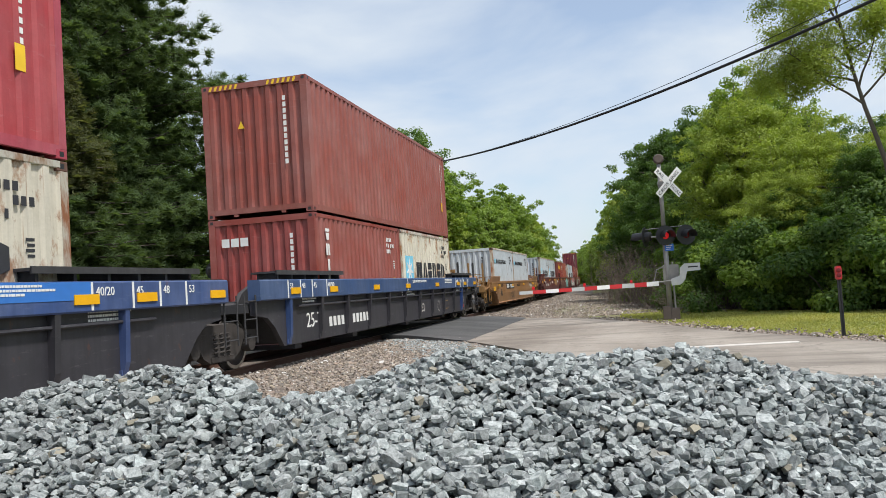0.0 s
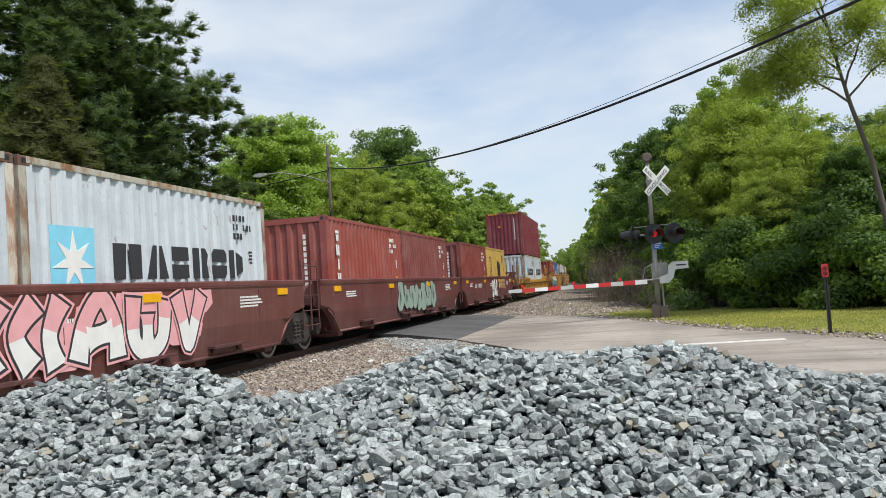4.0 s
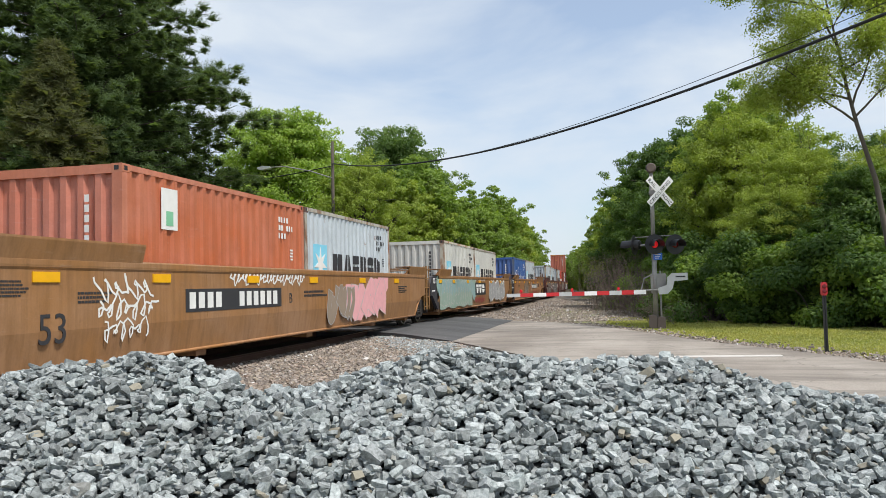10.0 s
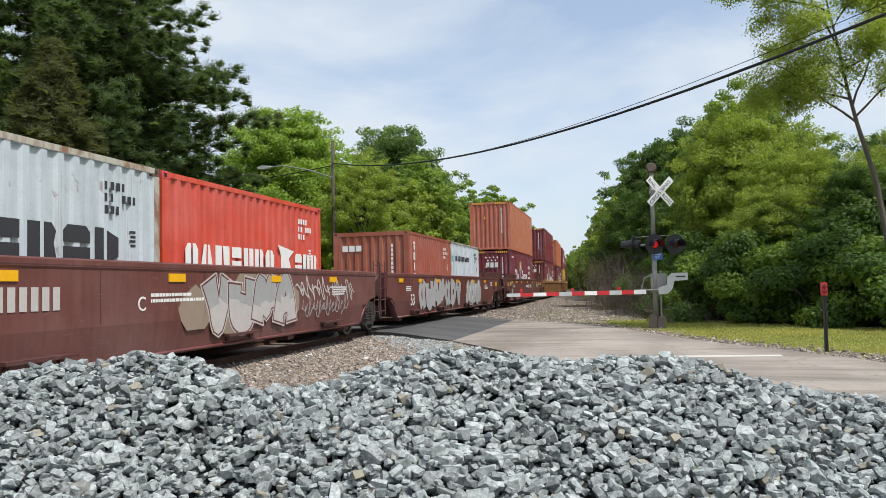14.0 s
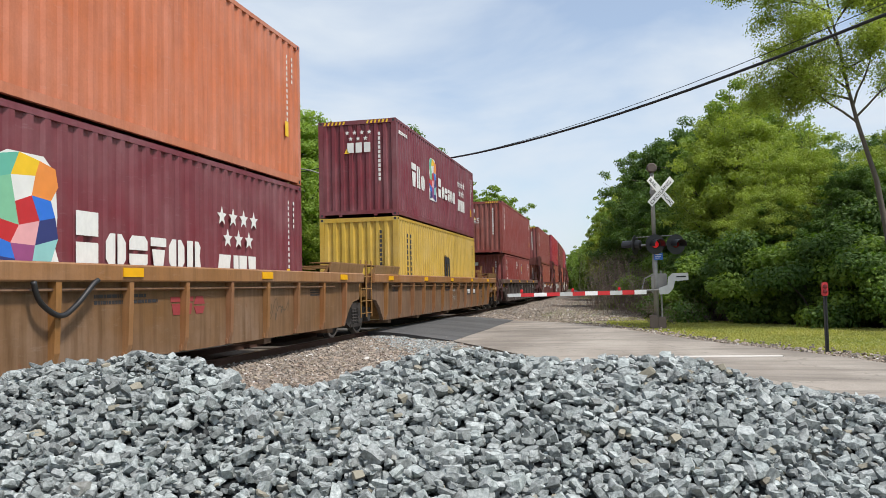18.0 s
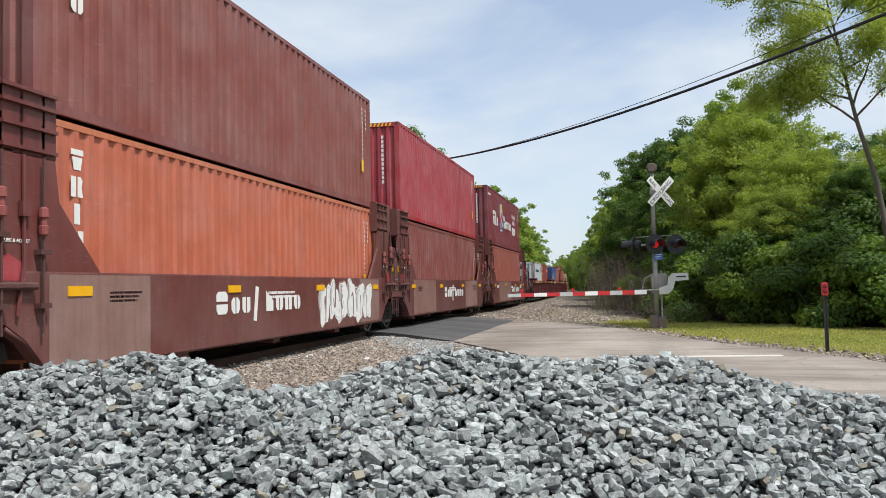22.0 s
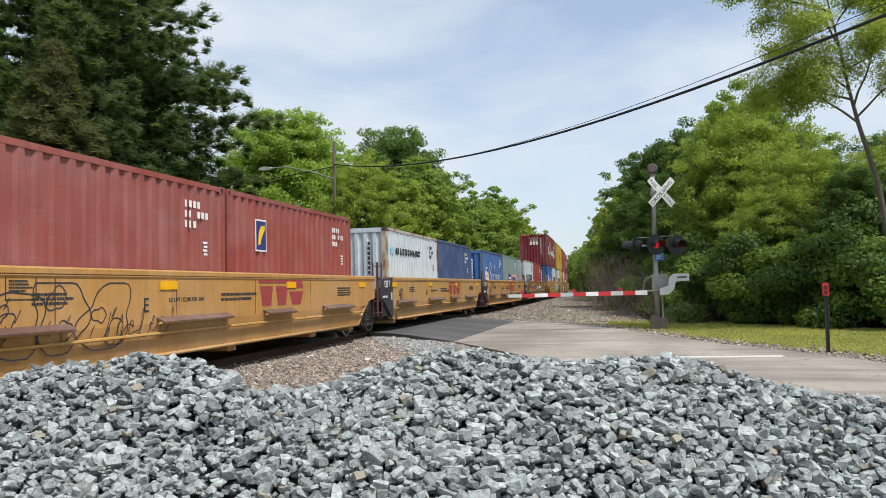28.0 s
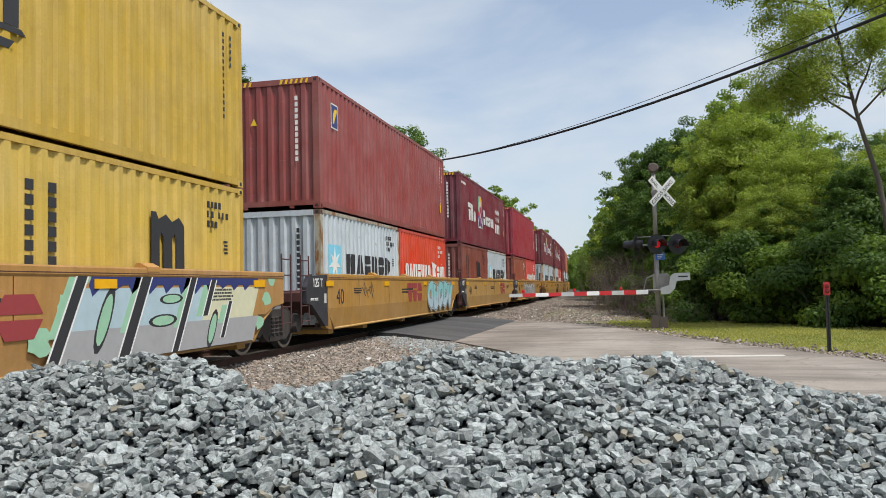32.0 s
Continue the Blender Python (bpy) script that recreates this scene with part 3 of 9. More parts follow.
def smooth_line(pts, k=4):
    out = []
    P = [Vector((*p, 0)) for p in pts]
    for i in range(len(P) - 1):
        a, b, c, d = P[max(i - 1, 0)], P[i], P[i + 1], P[min(i + 2, len(P) - 1)]
        for j in range(k):
            t = j / k
            q = 0.5 * ((2 * b) + (c - a) * t + (2 * a - 5 * b + 4 * c - d) * t * t + (3 * b - a - 3 * c + d) * t * t * t)
            out.append((q.x, q.y))
    return out + [tuple(pts[-1])]


FAR_EDGE = smooth_line([(3.42, 30.4), (5.6, 28.0), (7.54, 23.8), (9.3, 18.9), (10.7, 16.0), (11.7, 13.5), (13.4, 9), (15.2, 4), (16.6, 0), (17.6, -12), (18, -60)])
NEAR_EDGE = smooth_line([(3.42, 19.2), (4.4, 17.5), (5.6, 15.4), (7.0, 13.0), (8.1, 11.0), (9.0, 8.8), (9.7, 6), (10.2, 3), (10.6, 0), (11, -12), (11.4, -60)])
thing("road", "worn pale grey road pavement with cracks and stains", "road", kind="structure",
      mesh=strip(NEAR_EDGE, FAR_EDGE, [(-0.19 - 0.0 * i, -0.20) for i in range(len(FAR_EDGE))]), mats=M["road"])
apron_x = [3.44, 2.9, 2.3, 1.7, 1.2, 0.86]
apron_h = [-0.186, -0.13, -0.07, -0.022, -0.006, -0.004]
crossing = thing("road_crossing", "dark new asphalt laid between and beside the rails", "crossing", kind="structure")
part("asphalt_ramp", strip([(x, 19.2 + (3.44 - x) * 0.42) for x in apron_x], [(x, 30.4 - (3.44 - x) * 0.1) for x in apron_x], [(h, h) for h in apron_h]), M["asphalt"], crossing)
part("asphalt_middle", strip([(x, 20.4) for x in (0.66, 0, -0.66)], [(x, 30.1) for x in (0.66, 0, -0.66)], [(-0.006, -0.006)] * 3), M["asphalt"], crossing)
part("asphalt_ramp", strip([(-x, 20.4 + (x - 0.86) * 0.3) for x in reversed(apron_x)], [(-x, 30.1 + (x - 0.86) * 0.3) for x in reversed(apron_x)], [(h, h) for h in reversed(apron_h)]), M["asphalt"], crossing)
thing("road_beyond", "pale road that leads away on the other side of the track", "road", kind="structure",
      mesh=strip([(-3.44, 21.2), (-8, 21.5), (-14, 22), (-30, 24), (-70, 30)], [(-3.44, 30.8), (-8, 29.5), (-14, 29.5), (-30, 31.5), (-70, 37.5)], [(-0.19, -0.19)] * 5), mats=M["road"])
thing("stop_line", "worn white stop line painted on the road", "road marking", kind="structure",
      mesh=strip([(7.55, 14.66), (8.7, 14.60), (9.5, 14.66), (10.3, 14.72)], [(7.55, 14.74), (8.7, 14.90), (9.5, 14.98), (10.3, 15.00)], [(-0.186, -0.186)] * 4, 2), mats=M["line_paint"])


# ---- stones ----
def rock_shapes(rng, count=26, cuts=(6, 11)):
    """Broken stones: a skewed block with corners and edges struck off along flat planes."""
    out = []
    for _ in range(count):
        size = np.array([1.0, rng.uniform(0.50, 0.90), rng.uniform(0.30, 0.56)])
        corners = np.array([(x, y, z) for x in (-1, 1) for y in (-1, 1) for z in (-1, 1)], float)
        bm = bmesh.new()
        for p in corners * rng.uniform(0.72, 1.0, (8, 3)) * size:
            bm.verts.new(p)
        bmesh.ops.convex_hull(bm, input=bm.verts)
        for _ in range(int(rng.integers(*cuts))):
            d = rng.normal(size=3)
            d /= np.linalg.norm(d) * 1.0
            reach = max(d @ np.array(q.co[:]) for q in bm.verts)
            bmesh.ops.bisect_plane(bm, geom=bm.verts[:] + bm.edges[:] + bm.faces[:], plane_co=d * reach * rng.uniform(0.62, 0.88), plane_no=d, clear_outer=True)
            pts = [q.co.copy() for q in bm.verts]
            bm.free()
            bm = bmesh.new()
            for p in pts:
                bm.verts.new(p)
            bmesh.ops.convex_hull(bm, input=bm.verts)
        loose = [q for q in bm.verts if not q.link_faces]
        bmesh.ops.delete(bm, geom=loose, context="VERTS")
        bmesh.ops.triangulate(bm, faces=bm.faces[:])
        bm.verts.index_update()
        out.append((np.array([q.co[:] for q in bm.verts]), np.array([[q.index for q in f.verts] for f in bm.faces])))
        bm.free()
    return out


def settled(rng, n):
    """n rotations of stones that lie more flat than upright."""
    yaw, tip, roll = rng.uniform(0, 2 * math.pi, n), rng.normal(0, 0.40, n), rng.normal(0, 0.40, n)
    c, s, z, o = np.cos, np.sin, np.zeros(n), np.ones(n)
    mat = lambda rows: np.stack([np.stack(r, 1) for r in rows], 1)
    A = mat(((c(yaw), -s(yaw), z), (s(yaw), c(yaw), z), (z, z, o)))
    B = mat(((o, z, z), (z, c(tip), -s(tip)), (z, s(tip), c(tip))))
    C = mat(((c(roll), z, s(roll)), (z, o, z), (-s(roll), z, c(roll))))
    return A @ B @ C


def stones(name, places, sizes, rng, mat, fine=False):
    """Many stones in one mesh."""
    shapes = rock_shapes(rng) if fine else rock_shapes(rng, 12, (1, 3))
    n = len(places)
    kind, R = rng.integers(0, len(shapes), n), settled(rng, n)
    verts, tris, base = [], [], 0
    for k, (sv, sf) in enumerate(shapes):
        i = np.nonzero(kind == k)[0]
        v = np.einsum("nij,kj->nki", R[i], sv) * sizes[i][:, None, None] + places[i][:, None, :]
        verts.append(v.reshape(-1, 3))
        tris.append((sf[None] + (base + np.arange(len(i)) * len(sv))[:, None, None]).reshape(-1, 3))
        base += len(i) * len(sv)
    v, t = np.concatenate(verts), np.concatenate(tris)
    me = bpy.data.meshes.new(name)
    me.vertices.add(len(v))
    me.vertices.foreach_set("co", v.reshape(-1).astype(np.float32))
    me.loops.add(t.size)
    me.loops.foreach_set("vertex_index", t.reshape(-1).astype(np.int32))
    me.polygons.add(len(t))
    me.polygons.foreach_set("loop_start", (np.arange(len(t)) * 3).astype(np.int32))
    me.polygons.foreach_set("use_smooth", np.zeros(len(t), dtype=bool))
    me.materials.append(mat)
    me.update(calc_edges=True)
    return me


# two heaps of crushed stone
HEAP_A = radians(12.8)
RIGHT, AHEAD = np.array([math.cos(HEAP_A), math.sin(HEAP_A)]), np.array([-math.sin(HEAP_A), math.cos(HEAP_A)])
CREST = [(-4.5, 0.30), (-3.0, 0.62), (-2.03, 0.795), (-1.42, 0.885), (-1.1, 0.83), (-0.88, 0.72), (-0.73, 0.735), (-0.48, 0.80), (-0.2, 0.83), (0.25, 0.845), (0.7, 0.835), (1.2, 0.775), (1.6, 0.66), (2.03, 0.575), (2.8, 0.35), (4.0, -0.1)]


def heap_height(lat, d):
    crest = np.interp(lat, [c[0] for c in CREST], [c[1] - 0.032 for c in CREST])
    ridge = 3.62 + 0.10 * np.sin(lat * 2.1)
    fall = np.sqrt((d - ridge) ** 2 + 0.012) - 0.11
    return crest - 0.62 * fall + 0.035 * np.sin(lat * 5.1 + d * 3.0) * np.cos(d * 4.3 - lat)


def heap(name, label, lo, hi, seed, size):
    rng = np.random.default_rng(seed)
    ob = thing(name, label, "gravel pile", kind="stuff")
    nx, ny = 70, 50
    lats, ds = np.linspace(lo, hi, nx), np.linspace(1.7, 5.6, ny)
    L, D = np.meshgrid(lats, ds)
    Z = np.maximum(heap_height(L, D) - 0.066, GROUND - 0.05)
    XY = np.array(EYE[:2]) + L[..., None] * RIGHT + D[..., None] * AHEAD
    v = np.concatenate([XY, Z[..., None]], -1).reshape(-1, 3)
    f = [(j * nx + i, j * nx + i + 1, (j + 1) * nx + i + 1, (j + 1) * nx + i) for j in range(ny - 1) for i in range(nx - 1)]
    # dark sheet below the stones; its colour acts as shade in the gaps
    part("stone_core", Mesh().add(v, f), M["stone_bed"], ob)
    n = int((hi - lo) * 9800)
    lat, d = rng.uniform(lo, hi, n), rng.uniform(1.75, 5.3, n)
    keep = rng.uniform(size=n) < np.where((d < 4.1) & (np.abs(lat) < 2.8), 1.0, 0.5)
    lat, d = lat[keep], d[keep]
    z = heap_height(lat, d)
    ok = z > GROUND
    lat, d, z = lat[ok], d[ok], z[ok]
    n = len(lat)
    sizes = np.clip(rng.lognormal(math.log(size), 0.36, n), 0.008, 0.046)
    p = np.array(EYE[:2]) + lat[:, None] * RIGHT + d[:, None] * AHEAD
    places = np.concatenate([p, (z + rng.uniform(-0.060, 0.018, n))[:, None]], 1)
    tagged(part("stones", stones("stones", places, sizes, rng, M["stone"], True), M["stone"], ob), kind="stuff")
    # larger stones that lie loose on the slope towards the viewer
    shared = []
    for sv, sf in rock_shapes(rng, 12):
        me = bpy.data.meshes.new("stone")
        me.from_pydata([tuple(p) for p in sv], [], [tuple(q) for q in sf])
        me.materials.append(M["stone_single"])
        shared.append(me)
    R = settled(rng, 110)
    for i in range(110):
        a, d = rng.uniform(max(lo, -1.9), min(hi, 1.9)), rng.uniform(2.3, 3.4)
        r = rng.uniform(0.024, 0.036)
        x, y = np.array(EYE[:2]) + a * RIGHT + d * AHEAD
        at = Matrix.Translation((x, y, float(heap_height(a, d)) + 0.012)) @ Matrix([list(q) for q in R[i]]).to_4x4() @ Matrix.Scale(r, 4)
        part("stone", shared[i % 12], None, ob, at=at)


heap("gravel_pile", "low heap of fresh angular grey crushed stone", -4.4, -0.82, 3, 0.0195)
heap("gravel_pile", "broad heap of fresh angular grey crushed stone", -0.82, 3.9, 4, 0.0225)


def scatter(name, label, count, pick, size, mat, seed, category="gravel"):
    rng = np.random.default_rng(seed)
    p = np.array([pick(rng) for _ in range(count)])
    s = np.clip(rng.lognormal(math.log(size), 0.3, count), size * 0.5, size * 2)
    ob = new(name, stones(name, p, s, rng, mat))
    return tagged(ob, label, category, kind="stuff")


def bed_height(x):
    return float(np.interp(abs(x), [1.75, 2.4, 4.5], [-0.135, -0.19, -0.27]))


def near_bed(rng):
    y = 8 + 12.5 * rng.uniform() ** 0.8
    x = rng.uniform(0.85, 4.6)
    return x, y, bed_height(x) + rng.uniform(-0.01, 0.012)


def far_bed(rng):
    y = 30.2 + 45 * rng.uniform() ** 1.6
    x = rng.uniform(0.85, 8.3 if y < 42 else 6.0)
    X, Y, _ = track(y, x)
    return X, Y, max(bed_height(x), GROUND + 0.01) + rng.uniform(-0.01, 0.015)


def verge(rng):
    i = rng.uniform(0, 23.9)
    j = int(i)
    a, b = Vector(FAR_EDGE[j]), Vector(FAR_EDGE[j + 1])
    p = a.lerp(b, i - j)
    d = (b - a).normalized()
    w = abs(rng.normal(0, 0.45))
    q = p + Vector((-d.y, d.x)) * w
    return q.x, q.y, GROUND + 0.035 + rng.uniform(-0.01, 0.01)


scatter("ballast_stones", "loose brown and grey ballast stones beside the rail", 15000, near_bed, 0.027, M["ballast"], 11)
scatter("ballast_stones", "loose ballast stones beyond the crossing", 11000, far_bed, 0.038, M["ballast"], 12)
def fresh_bed(rng):
    y = rng.uniform(13.0, 20.2)
    x = float(np.interp(y, [13.0, 16.0, 20.2], [5.4, 4.3, 1.7])) + rng.normal(0, 0.55)
    return x, y, max(bed_height(x), GROUND + 0.02) + rng.uniform(-0.005, 0.02)


scatter("loose_gravel", "fresh grey gravel spilt beside the asphalt ramp", 5200, fresh_bed, 0.026, M["stone"], 14)
scatter("verge_gravel", "grey gravel along the edge of the road", 3500, verge, 0.028, M["ballast"], 13)

# ---- trees ----
def leaves(rng, centres, radii, count, size, flat=0.62, slim=0.55, lift=0.40):
    """Leaf quads on the outer parts of many small clumps."""
    centres, radii = np.array(centres, float), np.array(radii, float)
    w = radii ** 2
    k = rng.choice(len(centres), count, p=w / w.sum())
    d = rng.normal(size=(count, 3))
    d /= np.linalg.norm(d, axis=1)[:, None]
    r = radii[k] * (0.25 + 0.95 * rng.uniform(size=count) ** 0.55)
    p = centres[k] + d * r[:, None] * np.array([1, 1, flat])
    nrm = d * 0.52 + rng.normal(size=(count, 3)) * 0.33 + np.array([0, 0, lift])
    nrm /= np.linalg.norm(nrm, axis=1)[:, None]
    a = np.cross(nrm, rng.normal(size=(count, 3)))
    a /= np.linalg.norm(a, axis=1)[:, None]
    b = np.cross(nrm, a)
    s = size * rng.uniform(0.6, 1.35, count)[:, None]
    fold = nrm * s * 0.18
    return np.stack([p - a * s, p + b * s * slim - fold, p + a * s, p - b * s * slim - fold], 1)


def crown_mesh(name, rng, centres, radii, count, size, mat, **kw):
    return cloud(name, leaves(rng, centres, radii, count, size, **kw), [(0, 1, 2), (0, 2, 3)], mat)


def broadleaf(name, label, seed, height, spread, clear, count, size, mat, blobs=38, airy=1.0, lean=(0, 0), stout=0.017):
    """A trunk that forks into limbs and carries clumps of leaves. Stands at the origin."""
    rng = np.random.default_rng(seed)
    ob = thing(name, label, "tree")
    wood = Mesh()
    top = Vector((lean[0], lean[1], height * 0.80))
    pts = [Vector((0, 0, -0.5)).lerp(top, t) + Vector((rng.normal() * 0.10, rng.normal() * 0.10, 0)) * (t * height * 0.16) for t in np.linspace(0, 1, 7)]
    r0 = height * stout
    wood.tube(pts, [r0 * (1.25 - 1.1 * t) for t in np.linspace(0, 1, 7)], 9)
    centres, radii = [], []
    for i in range(blobs):
        h = clear + (1 - clear) * ((i + rng.uniform()) / blobs)
        prof = math.sin(math.pi * min(1, 0.12 + 0.86 * (h - clear) / (1 - clear))) ** 0.6
        a = i * 2.399 + rng.uniform(-0.5, 0.5)
        rr = spread * prof * rng.uniform(0.08, 1.0) ** 0.5
        base = pts[min(6, int(h * 6 * 0.85))]
        c = Vector((math.cos(a) * rr + base.x, math.sin(a) * rr + base.y, h * height - spread * 0.12))
        mid = base.lerp(c, 0.5) + Vector((0, 0, 0.25))
        wood.tube([base, mid, c], [r0 * 0.36, r0 * 0.2, r0 * 0.07], 5)
        for _ in range(2):
            o = c + Vector(rng.normal(size=3)) * spread * 0.16
            wood.tube([mid.lerp(c, 0.6), o], [r0 * 0.12, r0 * 0.04], 4, cap=False)
        centres.append(c)
        radii.append(spread * rng.uniform(0.12, 0.20) * airy)
        for _ in range(5):
            centres.append(c + Vector(rng.uniform(-1, 1, size=3)) * spread * 0.34)
            radii.append(spread * rng.uniform(0.06, 0.14) * airy)
    part("trunk", wood, M["bark"], ob, smooth=True)
    part("crown", crown_mesh("crown", rng, centres, radii, count, size, mat), mat, ob)
    return ob


def pine(name, label, seed, height, spread, needles, mat, top=0.62, step=0.019, tuft_r=0.50, thin=0.026, skirt=None):
    """Close whorls of long drooping branches that carry soft pads of needle tufts."""
    rng = np.random.default_rng(seed)
    ob = thing(name, label, "tree")
    wood = Mesh()
    r0 = height * 0.014
    wood.tube([(0, 0, -0.5), (0.1, 0, height * 0.35), (0, 0.1, height * 0.7), (0, 0, height * 0.95)], [r0, r0 * 0.8, r0 * 0.5, 0.03], 10)
    tuft, r = [], []
    z = height * 0.07
    while z < height * 0.98:
        k = z / height
        reach = spread * min(1.0, (1 - k) / top)
        a0 = rng.uniform(0, 6.28)
        for j in range(7):
            a = a0 + j * 0.898 + rng.normal() * 0.22
            L = reach * rng.uniform(0.70, 1.06)
            d = Vector((math.cos(a), math.sin(a), 0))
            side = Vector((-d.y, d.x, 0))
            sag = lambda t: L * (0.10 * t - 0.22 * t * t + 0.13 * t ** 4)
            wood.tube([Vector((0, 0, z + sag(t))) + d * (L * t) for t in (0, 0.35, 0.7, 1.0)], [0.06, 0.045, 0.025, 0.008], 5, cap=False)
            for t in np.arange(0.22, 1.03, 0.8 / max(4, L * 1.5)):
                p = Vector((0, 0, z + sag(t))) + d * (L * t)
                wide = 0.2 + 0.36 * L * max(0.0, t * (1.12 - t)) ** 0.8
                m = max(2, int(wide * 2.6))
                for q in range(m):
                    off = (q + rng.uniform()) / m * 2 - 1
                    tuft.append(p + side * (off * wide) - d * (abs(off) * wide * 0.45) + Vector((0, 0, rng.uniform(-0.34, 0.36) - 0.10 * abs(off) * wide)))
                    r.append(rng.uniform(0.6, 1.3) * tuft_r)
        z += height * step * rng.uniform(0.75, 1.25)
    tuft, r = np.array(tuft), np.array(r)
    k = rng.integers(0, len(tuft), needles)
    d = rng.normal(size=(needles, 3)) * np.array([1, 1, 0.7]) + np.array([0, 0, 0.45])
    d /= np.linalg.norm(d, axis=1)[:, None]
    p = tuft[k] + rng.normal(size=(needles, 3)) * (r[k] * 0.34)[:, None] * np.array([1, 1, 0.7])
    s = r[k][:, None] * rng.uniform(0.30, 0.55, needles)[:, None]
    out = p - np.array([0, 0, 1.0]) * p[:, 2:3]
    out = out / (np.linalg.norm(out, axis=1)[:, None] + 0.01) * 0.55 + np.array([0, 0, 0.75]) + (p - tuft[k]) / r[k][:, None] * 0.8
    w = np.cross(d, out + rng.normal(size=(needles, 3)) * 0.25)
    w /= np.linalg.norm(w, axis=1)[:, None]
    v = np.stack([p - w * thin, p + w * thin, p + d * s], 1)
    inner = int(needles * 0.22)   # broad triangles added inside the pads to block the sky
    k = rng.integers(0, len(tuft), inner)
    a, b = rng.normal(size=(inner, 3)) * np.array([1, 1, 0.3]), rng.normal(size=(inner, 3)) * np.array([1, 1, 0.3])
    c = tuft[k] - np.array([0, 0, 0.10]) + rng.normal(size=(inner, 3)) * 0.06
    v = np.concatenate([v, np.stack([c - a * tuft_r * 0.30, c + b * tuft_r * 0.30, c + (a - b) * tuft_r * 0.22], 1)])
    part("trunk", wood, M["bark"], ob, smooth=True)
    if skirt:   # the lower boughs are still green
        low = v[:, 0, 2] + 0.5 * np.sin(v[:, 0, 0] * 2.3 + v[:, 0, 1]) < skirt
        part("lower_crown", cloud("crown", v[low], [(0, 1, 2)], M["needle"]), M["needle"], ob, "dark green lower boughs")
        v = v[~low]
    part("crown", cloud("crown", v, [(0, 1, 2)], mat), mat, ob)
    return ob


def open_locust(name, label, seed):
    """A thin leaning trunk that forks high up; feathery sprays hang along rising limbs. World heights."""
    rng = np.random.default_rng(seed)
    ob = thing(name, label, "tree")
    wood = Mesh()
    stem = [Vector(p) for p in ((0.45, 0, -0.3), (0.10, 0, 2.5), (-0.12, 0, 4.15), (-0.53, 0, 5.76), (-0.71, 0.1, 6.8), (-0.9, 0.2, 8.2), (-1.2, 0.1, 9.6), (-1.5, 0, 11.2))]
    wood.tube(stem, [0.11, 0.082, 0.070, 0.056, 0.044, 0.033, 0.022, 0.009], 9)
    centres, radii = [], []

    def limb(start, way, length, r, depth):
        pts, p, d = [start], Vector(start), way.normalized()
        n = 6
        for i in range(n):
            d = (d + Vector(rng.normal(size=3)) * 0.15 + Vector((0, 0, 0.0))).normalized()
            p = p + d * (length / n)
            pts.append(p.copy())
        wood.tube(pts, [r * (1 - 0.85 * i / n) for i in range(n + 1)], 6 if depth == 0 else 4, cap=False)
        for i in range(2 if depth == 0 else 1, n + 1):
            if depth < 2:
                side = d.cross(Vector(rng.normal(size=3))).normalized()
                limb(pts[i], (d * 0.7 + side * 0.9), length * (0.42 if depth == 0 else 0.5) * rng.uniform(0.7, 1.1), r * 0.4, depth + 1)
            if depth > 0:
                centres.append(pts[i] + Vector(rng.normal(size=3)) * 0.10)
                radii.append(rng.uniform(0.18, 0.46))

    def along(t):
        k = min(int(t), len(stem) - 2)
        return stem[k].lerp(stem[k + 1], t - k)

    for t, way, length in ((3.05, (-1.0, -0.2, 0.8), 3.0), (3.2, (0.8, 0.2, 0.9), 2.6), (3.5, (0.5, 0.3, 1.0), 2.6), (3.7, (-1.0, 0.5, 0.45), 2.3), (4.0, (-1.0, 0.35, 0.8), 2.5), (4.4, (0.9, -0.3, 0.6), 2.2),
                           (4.9, (-0.9, -0.5, 0.7), 2.5), (5.3, (0.6, 0.6, 0.7), 2.2), (5.6, (-1.0, 0.2, 0.5), 2.3), (6.1, (0.7, -0.5, 0.6), 1.9), (6.5, (-0.7, 0.5, 0.7), 1.8), (6.9, (0.2, 0.2, 1), 1.3)):
        limb(along(t), Vector(way), length, 0.036, 0)
    part("trunk", wood, M["bark_light"], ob, smooth=True)
    part("crown", crown_mesh("crown", rng, centres, radii, 88000, 0.040, M["leaf_pale"], flat=0.5, lift=0.6), M["leaf_pale"], ob)
    return ob


def bush(name, label, seed, height, spread, count, size, mat):
    rng = np.random.default_rng(seed)
    ob = thing(name, label, "bush")
    wood = Mesh()
    centres, radii = [], []
    for i in range(30):
        a, rr = i * 2.4, spread * rng.uniform(0.1, 1.0)
        c = Vector((math.cos(a) * rr, math.sin(a) * rr, height * rng.uniform(0.12, 0.95) * (1.1 - 0.45 * rr / spread)))
        wood.tube([(c.x * 0.2, c.y * 0.2, -0.2), c * 0.6, c], [0.04, 0.025, 0.01], 5, cap=False)
        centres.append(c)
        radii.append(height * rng.uniform(0.12, 0.24))
    part("stem", wood, M["bark"], ob)
    part("crown", crown_mesh("crown", rng, centres, radii, count, size, mat), mat, ob)
    return ob


def at_ground(x, y, turn=0, s=1.0, sz=None):
    return Matrix.LocRotScale((x, y, GROUND - 0.02), Euler((0, 0, radians(turn))), (s, s, sz or s))


big_dark = broadleaf("maple_tree", "dense dark green broadleaf tree at the wood's edge", 21, 11.0, 3.9, 0.10, 95000, 0.084, M["leaf_deep"], 100)
big_mid = broadleaf("maple_tree", "dense mid-green broadleaf tree at the wood's edge", 22, 11.0, 3.7, 0.08, 95000, 0.084, M["leaf_mid"], 100)
